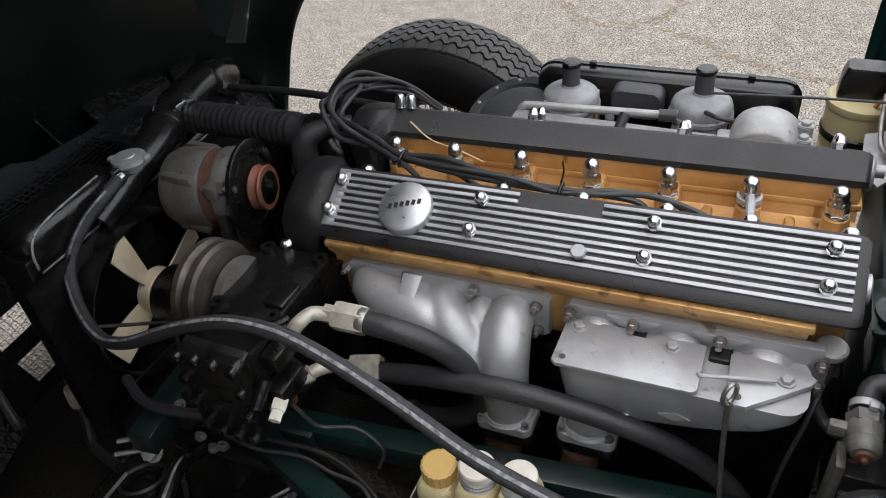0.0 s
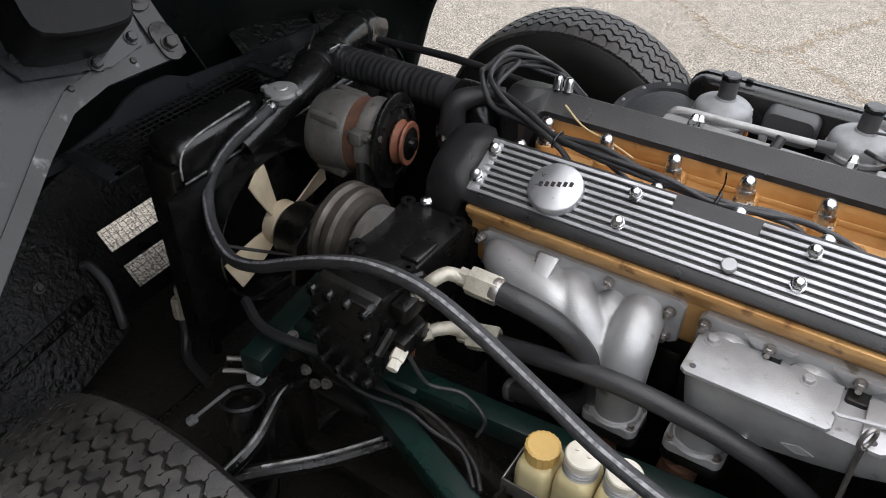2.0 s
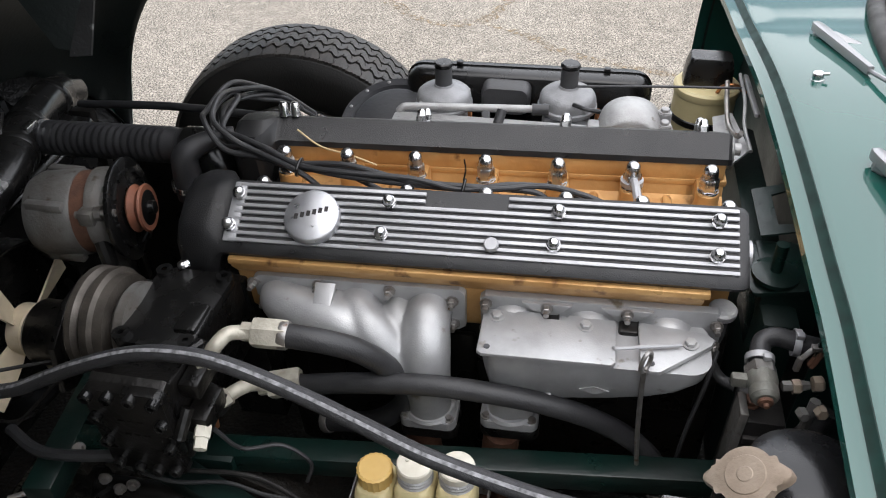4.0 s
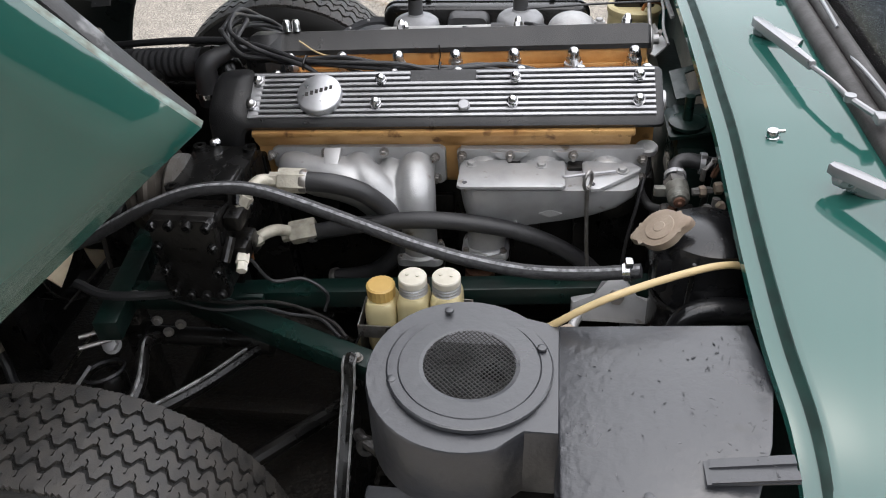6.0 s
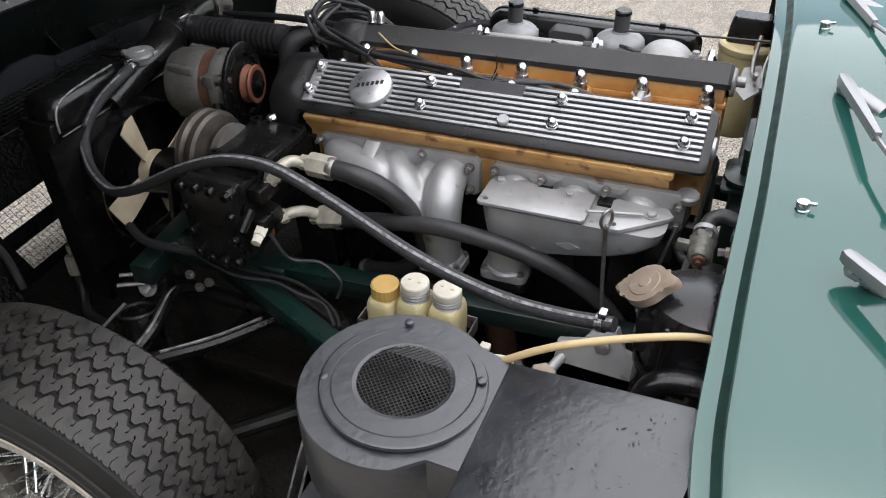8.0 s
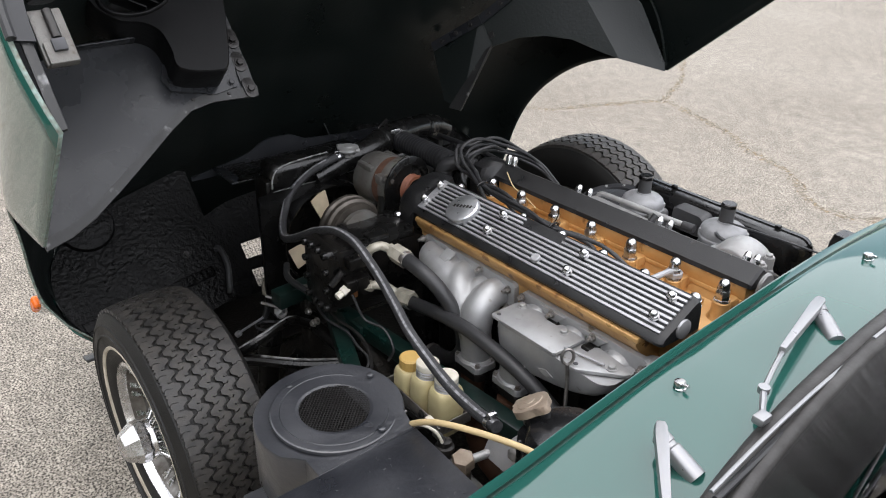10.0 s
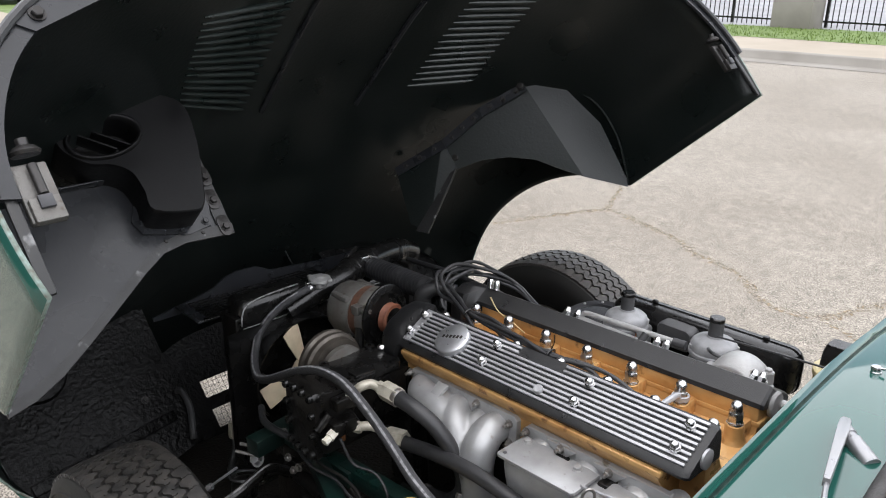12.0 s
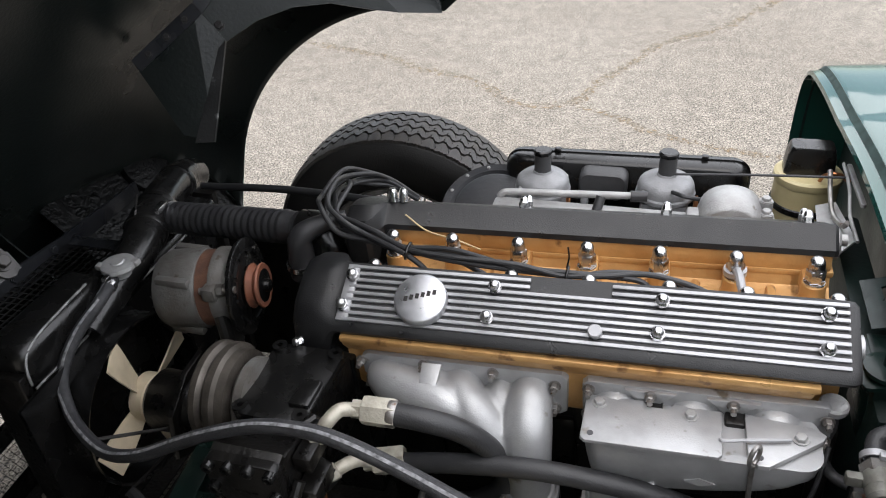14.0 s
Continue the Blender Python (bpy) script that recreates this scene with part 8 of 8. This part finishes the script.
# highlights on both edges of the worn strip, put in as pale tubes
for dx in (-0.0085, 0.0085):
    bm = bmesh.new()
    tube(bm, [(0.376 + dx, y - 0.003, z + 0.003) for y, z in sh[1:8]], 0.0024, 6, 6)
    part("worn_highlight", bm, WORN_EDGE, strip_edge, "pale worn line carrying the strip's highlight")
for y, z in ((-0.47, 0.47), (-0.515, 0.425), (-0.56, 0.375), (-0.6, 0.325)):
    bm = bmesh.new()
    lathe(bm, [(0.004, 0), (0.003, 0.003), (0, 0.004)], (0.384, y, z), (1, -0.2, 0.2), 8)
    part("rivet", bm, STEEL, shield)
for pts, r, mat, lab in (
        ([(0.205, -0.335, 0.595), (0.225, -0.32, 0.54), (0.27, -0.3, 0.53), (0.305, -0.3, 0.5), (0.3, -0.31, 0.47)], 0.003, RUBBER, "thin black wire hanging at the compressor"),
        ([(0.02, -0.345, 0.515), (0.09, -0.345, 0.515), (0.15, -0.345, 0.51), (0.22, -0.34, 0.512), (0.27, -0.345, 0.508), (0.33, -0.37, 0.505), (0.36, -0.4, 0.503)], 0.0035, STEEL_DARK, "grey wiring lying on the frame tube"),
        ([(0.06, -0.355, 0.52), (0.14, -0.365, 0.512), (0.21, -0.355, 0.512), (0.26, -0.36, 0.507), (0.31, -0.365, 0.505), (0.35, -0.4, 0.503)], 0.0028, RUBBER, "black wiring lying on the frame tube"),
        ([(-0.11, -0.33, 0.52), (-0.04, -0.36, 0.525), (0.05, -0.35, 0.525), (0.09, -0.34, 0.53)], 0.008, RUBBER, "black loom lying across the front frame")):
    hose("wiring", pts, r, mat, lab, 8)
plug = thing("wire_connector", (-0.4, -0.26, 0.25), "loose wire ending in a pale ribbed connector", "connector")
bm = bmesh.new()
m_ = Matrix.Translation((-0.408, -0.25, 0.332)) @ frame_to((0.1, -0.15, -1))
lathe(bm, [(0, 0), (0.008, 0), (0.009, 0.012), (0.007, 0.014), (0.007, 0.022), (0.0145, 0.024), (0.0155, 0.028), (0.0155, 0.062), (0.0165, 0.063), (0.0165, 0.068), (0.0, 0.068)], (-0.408, -0.25, 0.332), (0.1, -0.15, -1), 16)
barrel = part("connector", bm, FITTING, plug, "pale ribbed barrel")
for k in range(12):
    a = 2 * math.pi * k / 12
    bm = bmesh.new()
    box(bm, m_ @ Vector((0.0158 * math.cos(a), 0.0158 * math.sin(a), 0.045)), (0.004, 0.0035, 0.036), 0.0008, m_.to_3x3().to_4x4() @ Matrix.Rotation(a, 4, 'Z'))
    part("rib", bm, FITTING, barrel)
bm = bmesh.new()
tube(bm, [(-0.402, -0.258, 0.268), (-0.39, -0.27, 0.23), (-0.36, -0.3, 0.2), (-0.28, -0.32, 0.2)], 0.01, 10)
part("wire", bm, RUBBER, plug)

# ---- added dark sheets: deep shade under and beside the engine, put in as colour ----
pan = thing("undertray", (0.45, 0.0, 0.13), "added black undertray standing in for the shaded ground below the engine", "tray")
bm = bmesh.new()
box(bm, (0.31, -0.11, 0.115), (1.32, 0.88, 0.004))
part("sheet", bm, SHADE_GRIME, pan, "gritty dark sheet in place of the shaded gravel")
bm = bmesh.new()
plate(bm, [(0.385, -0.33, 0.14), (0.385, -0.63, 0.2), (0.93, -0.8, 0.2), (0.93, -0.33, 0.14)], 0.004)
part("battery_tray", bm, OILY, pan, "black tray carrying the battery")
bm = bmesh.new()
box(bm, (-0.49, -0.05, 0.13), (0.28, 1.25, 0.004))
part("front_sheet", bm, SHADE_GRIME, pan, "added gritty dark sheet for the shaded ground under the radiator")
# black filler added where only darkness shows behind the alternator
side_filler = thing("side_filler", (0.0, 0.34, 0.2), "added black sheet filling in the darkness between engine and wheel", "shield")
bm = bmesh.new()
prism(bm, [(-0.36, 0.16), (0.3, 0.16), (0.3, 0.48), (0.1, 0.55), (-0.12, 0.565), (-0.36, 0.55)], Matrix(((1, 0, 0, 0), (0, 0, 1, 0.345), (0, 1, 0, 0), (0, 0, 0, 1))), 0.004)
part("sheet", bm, OILY, side_filler)
bm = bmesh.new()
box(bm, (-0.1, 0.343, 0.545), (0.4, 0.02, 0.014), 0.003)
part("folded_edge", bm, BLACK, side_filler)

# ---- cracks in the road: thin sealed lines ----
def crack(pts, w, seed):
    rnd = random.Random(seed)
    path = smooth_path([(x, y, 0) for x, y in pts], 14)
    bm = bmesh.new()
    prev = None
    for i, p in enumerate(path):
        d = path[min(i + 1, len(path) - 1)] - path[max(i - 1, 0)]
        nrm = Vector((-d.y, d.x, 0)).normalized()
        q = p + nrm * rnd.uniform(-0.012, 0.012)
        h = w * rnd.uniform(0.6, 2.4)
        row = [bm.verts.new(q + nrm * h + Vector((0, 0, 0.0025))), bm.verts.new(q + Vector((0, 0, 0.0035))), bm.verts.new(q - nrm * h + Vector((0, 0, 0.0025)))]
        if prev:
            bm.faces.new((prev[0], prev[1], row[1], row[0]))
            bm.faces.new((prev[1], prev[2], row[2], row[1]))
        prev = row
    ob = new("road_crack", mesh_of(bm, CRACKS, 0))
    return tagged(ob, "thin brown dirt-filled crack in the asphalt", "crack", "road cracks", "structure")


for i, (pts, w) in enumerate((
        ([(-1.73, 2.19), (-1.59, 2.6), (-1.44, 2.92), (-1.2, 2.86), (-0.86, 2.76), (-0.64, 2.62), (-0.33, 2.5), (-0.08, 2.26), (0.15, 2.29), (0.26, 2.54), (0.41, 2.86), (0.53, 3.11), (0.81, 3.36), (1.09, 3.82), (1.5, 4.5)], 0.016),
        ([(-1.44, 2.92), (-1.7, 3.44), (-2.17, 4.16), (-2.6, 5.2)], 0.013),
        ([(0.15, 2.29), (0.34, 2.19), (0.51, 2.05), (0.69, 1.97), (1.0, 1.9)], 0.013),
        ([(-2.6, 1.6), (-2.1, 2.0), (-1.73, 2.19)], 0.01),
        ([(-8.6, -0.75), (-7.56, -0.6), (-6.53, -0.49), (-5.55, -0.44), (-5.32, -0.16), (-4.9, 0.6)], 0.016),
        ([(-3.2, -1.3), (-3.47, -0.91), (-3.66, -0.71), (-3.76, -0.41), (-4.1, 0.3)], 0.012))):
    crack(pts, w, i)

# ---- kerb, pavement, grass and fence beyond ----
KERB = [Vector(p) for p in ((-90, 7.5, 0), (-50, 5.0, 0), (-30, 3.6, 0), (-22, 3.0, 0), (-19, 2.75, 0), (-16.5, 3.2, 0), (-14, 5.5, 0), (-11.5, 9.0, 0), (-9, 11.2, 0), (-6, 11.9, 0), (0, 12.2, 0), (20, 13.0, 0), (90, 16, 0))]
KERB = smooth_path(KERB, 8)


def beside(path, off):
    out = []
    for i, p in enumerate(path):
        d = (path[min(i + 1, len(path) - 1)] - path[max(i - 1, 0)]).normalized()
        out.append(p + Vector((-d.y, d.x, 0)) * off)
    return out


def band(name, o0, o1, z0, z1, mat, label, cat):
    bm = bmesh.new()
    a, b = beside(KERB, o0), beside(KERB, o1)
    loft(bm, [[p + Vector((0, 0, z0)) for p in a], [p + Vector((0, 0, z1)) for p in b]], closed=False, caps=False)
    ob = new(name, mesh_of(bm, mat, 0))
    return tagged(ob, label, cat, kind="structure")


bm = bmesh.new()
prof = [(-0.45, 0.006), (-0.02, 0.012), (0.0, 0.02), (0.02, 0.13), (0.04, 0.15), (0.18, 0.155)]
loft(bm, [[p + Vector((0, 0, z)) for p in beside(KERB, o)] for o, z in prof], closed=False, caps=False)
tagged(new("kerb", mesh_of(bm, CONCRETE, 60)), "pale concrete kerb and gutter along the road", "kerb", kind="structure")
band("pavement", 0.18, 2.2, 0.155, 0.18, PAVE, "pale buff concrete pavement", "pavement")
band("lawn", 2.2, 5.2, 0.185, 0.2, GRASS, "bright green mown grass verge", "grass")
band("far_road", 5.2, 60, 0.19, 0.2, ASPHALT_FAR, "grey car park surface beyond the fence", "road")
random.seed(3)
bm = bmesh.new()
for k in range(5200):
    i = random.uniform(len(KERB) * 0.5, len(KERB) * 0.86)
    p = KERB[int(i)] + (KERB[int(i) + 1] - KERB[int(i)]) * (i % 1)
    p = p + Vector((0.0, random.uniform(2.2, 5.2), 0.18))
    h, a = random.uniform(0.03, 0.08), random.uniform(0, 6.28)
    w = Vector((math.cos(a), math.sin(a), 0)) * 0.012
    bm.faces.new([bm.verts.new(p - w), bm.verts.new(p + w), bm.verts.new(p + Vector((random.uniform(-0.03, 0.03), random.uniform(-0.03, 0.03), h)))])
tagged(new("grass", mesh_of(bm, GRASS, 0)), "short blades of green grass on the verge", "grass", kind="stuff")
fence = thing("fence", (-8, 17.6, 0.2), "black steel bar fence beyond the grass", "fence")
fx0, fx1 = -15.0, 9.0
rail = bmesh.new()
box(rail, ((fx0 + fx1) / 2, 17.6, 0.33), (fx1 - fx0, 0.04, 0.04))
part("rail", rail, BLACK, fence)
rail = bmesh.new()
box(rail, ((fx0 + fx1) / 2, 17.6, 1.25), (fx1 - fx0, 0.04, 0.04))
part("rail", rail, BLACK, fence)
bar_bm = bmesh.new()
box(bar_bm, (0, 0, 0.55), (0.018, 0.018, 1.1))
BAR = mesh_of(bar_bm, BLACK, 0)
post_bm = bmesh.new()
box(post_bm, (0, 0, 0.62), (0.06, 0.06, 1.24))
POST = mesh_of(post_bm, BLACK, 0)
x = fx0
k = 0
while x < fx1:
    o = new("post" if k % 18 == 0 else "bar", POST if k % 18 == 0 else BAR)
    o.parent = fence
    o.location = (x + 8, 0, 0.0)
    x += 0.125
    k += 1

# ---- parked cars far off ----
def parked_car(at, heading, paint, label):
    c = thing("parked_car", (0, 0, 0), label, "car", "parked cars")
    sec = [(-0.9, 0.35), (-0.92, 0.6), (-0.9, 0.95), (-0.78, 1.0), (-0.64, 1.62), (-0.5, 1.7), (0.5, 1.7), (0.64, 1.62), (0.78, 1.0), (0.9, 0.95), (0.92, 0.6), (0.9, 0.35)]
    bm = bmesh.new()
    rings = []
    for y, sx, top in ((-2.2, 0.9, 0.9), (-2.1, 0.97, 0.97), (-1.9, 1.0, 1.0), (0.6, 1.0, 1.0), (1.2, 1.0, 0.62), (2.1, 0.95, 0.55), (2.25, 0.85, 0.5)):
        rings.append([Vector((x * sx, y, 0.35 + (z - 0.35) * (top if z > 0.6 else 1))) for x, z in sec])
    loft(bm, rings)
    part("body", bm, paint, c, "", None, 40)
    bm = bmesh.new()
    box(bm, (0, -2.17, 1.3), (1.15, 0.05, 0.4), 0.04)
    part("rear_window", bm, DARKGLASS, c, "dark rear window")
    bm = bmesh.new()
    box(bm, (0, -2.24, 0.5), (1.75, 0.12, 0.28), 0.04)
    part("bumper", bm, TYRE, c, "dark bumper")
    for s in (-1, 1):
        part("reflector", box(bmesh.new(), (s * 0.62, -2.305, 0.55), (0.32, 0.02, 0.08), 0.01), REDLENS, c, "red bumper reflector")
    for s in (-1, 1):
        bm = bmesh.new()
        box(bm, (s * 0.78, -2.18, 0.95), (0.2, 0.08, 0.2), 0.03)
        part("tail_lamp", bm, REDLENS, c, "red tail lamp")
        bm = bmesh.new()
        box(bm, (s * 0.66, 2.2, 0.72), (0.3, 0.1, 0.14), 0.03)
        part("head_lamp", bm, CHROME, c)
        for y in (-1.35, 1.4):
            bm = bmesh.new()
            lathe(bm, [(0, -0.1), (0.28, -0.1), (0.34, -0.08), (0.34, 0.08), (0.28, 0.1), (0, 0.1)], (s * 0.8, y, 0.34), (1, 0, 0), 24)
            wh = part("wheel", bm, TYRE, c)
            bm = bmesh.new()
            lathe(bm, [(0, 0.0), (0.2, 0.0), (0.2, 0.012), (0, 0.02)], (s * 0.9, y, 0.34), (s, 0, 0), 20)
            part("hubcap", bm, CAST, wh)
    bm = bmesh.new()
    box(bm, (0, -2.31, 0.62), (0.45, 0.012, 0.12))
    part("plate", bm, LABEL, c, "pale number plate")
    c.matrix_basis = pose(*at, 0, 0, heading)
    return c


parked_car((-20.4, 1.25, 0), 90, PAINT_BLACK, "black sport utility car parked by the kerb")
parked_car((-30.0, 7.2, 0.1), 60, PAINT_SILVER, "silver car parked far down the road")
parked_car((-15.2, 24.5, 0.2), 200, PAINT_SILVER, "silver car parked behind the fence")
bm = bmesh.new()
tube(bm, [(-29.5, 4.6, 0.1), (-29.5, 4.6, 3.0), (-29.5, 4.6, 7.0)], 0.12, 10, 2)
solo("utility_pole", bm, POLE, "brown wooden utility pole by the kerb", "pole")
bm = bmesh.new()
box(bm, (-6.5, 17.2, 0.65), (0.9, 0.7, 0.95), 0.02)
solo("gate_pillar", bm, CONCRETE, "pale stone pillar at the end of the fence", "pillar")

# ---- unseen tree line, added to shade the near sides and darken reflections ----
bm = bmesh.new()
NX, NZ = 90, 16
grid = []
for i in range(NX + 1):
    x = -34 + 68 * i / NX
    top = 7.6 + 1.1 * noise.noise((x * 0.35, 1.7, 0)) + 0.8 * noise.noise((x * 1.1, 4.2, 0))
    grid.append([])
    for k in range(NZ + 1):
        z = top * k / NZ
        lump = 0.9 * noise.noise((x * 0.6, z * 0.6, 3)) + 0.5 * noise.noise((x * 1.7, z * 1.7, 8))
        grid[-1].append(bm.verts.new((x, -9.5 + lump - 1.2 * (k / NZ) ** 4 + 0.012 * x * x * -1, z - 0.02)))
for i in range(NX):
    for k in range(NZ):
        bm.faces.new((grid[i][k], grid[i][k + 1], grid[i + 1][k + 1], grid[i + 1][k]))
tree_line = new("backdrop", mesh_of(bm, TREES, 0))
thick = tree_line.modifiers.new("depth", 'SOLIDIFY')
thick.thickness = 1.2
tagged(tree_line, "unseen dark tree line added along the near side to dim light and reflections", "trees", kind="structure")
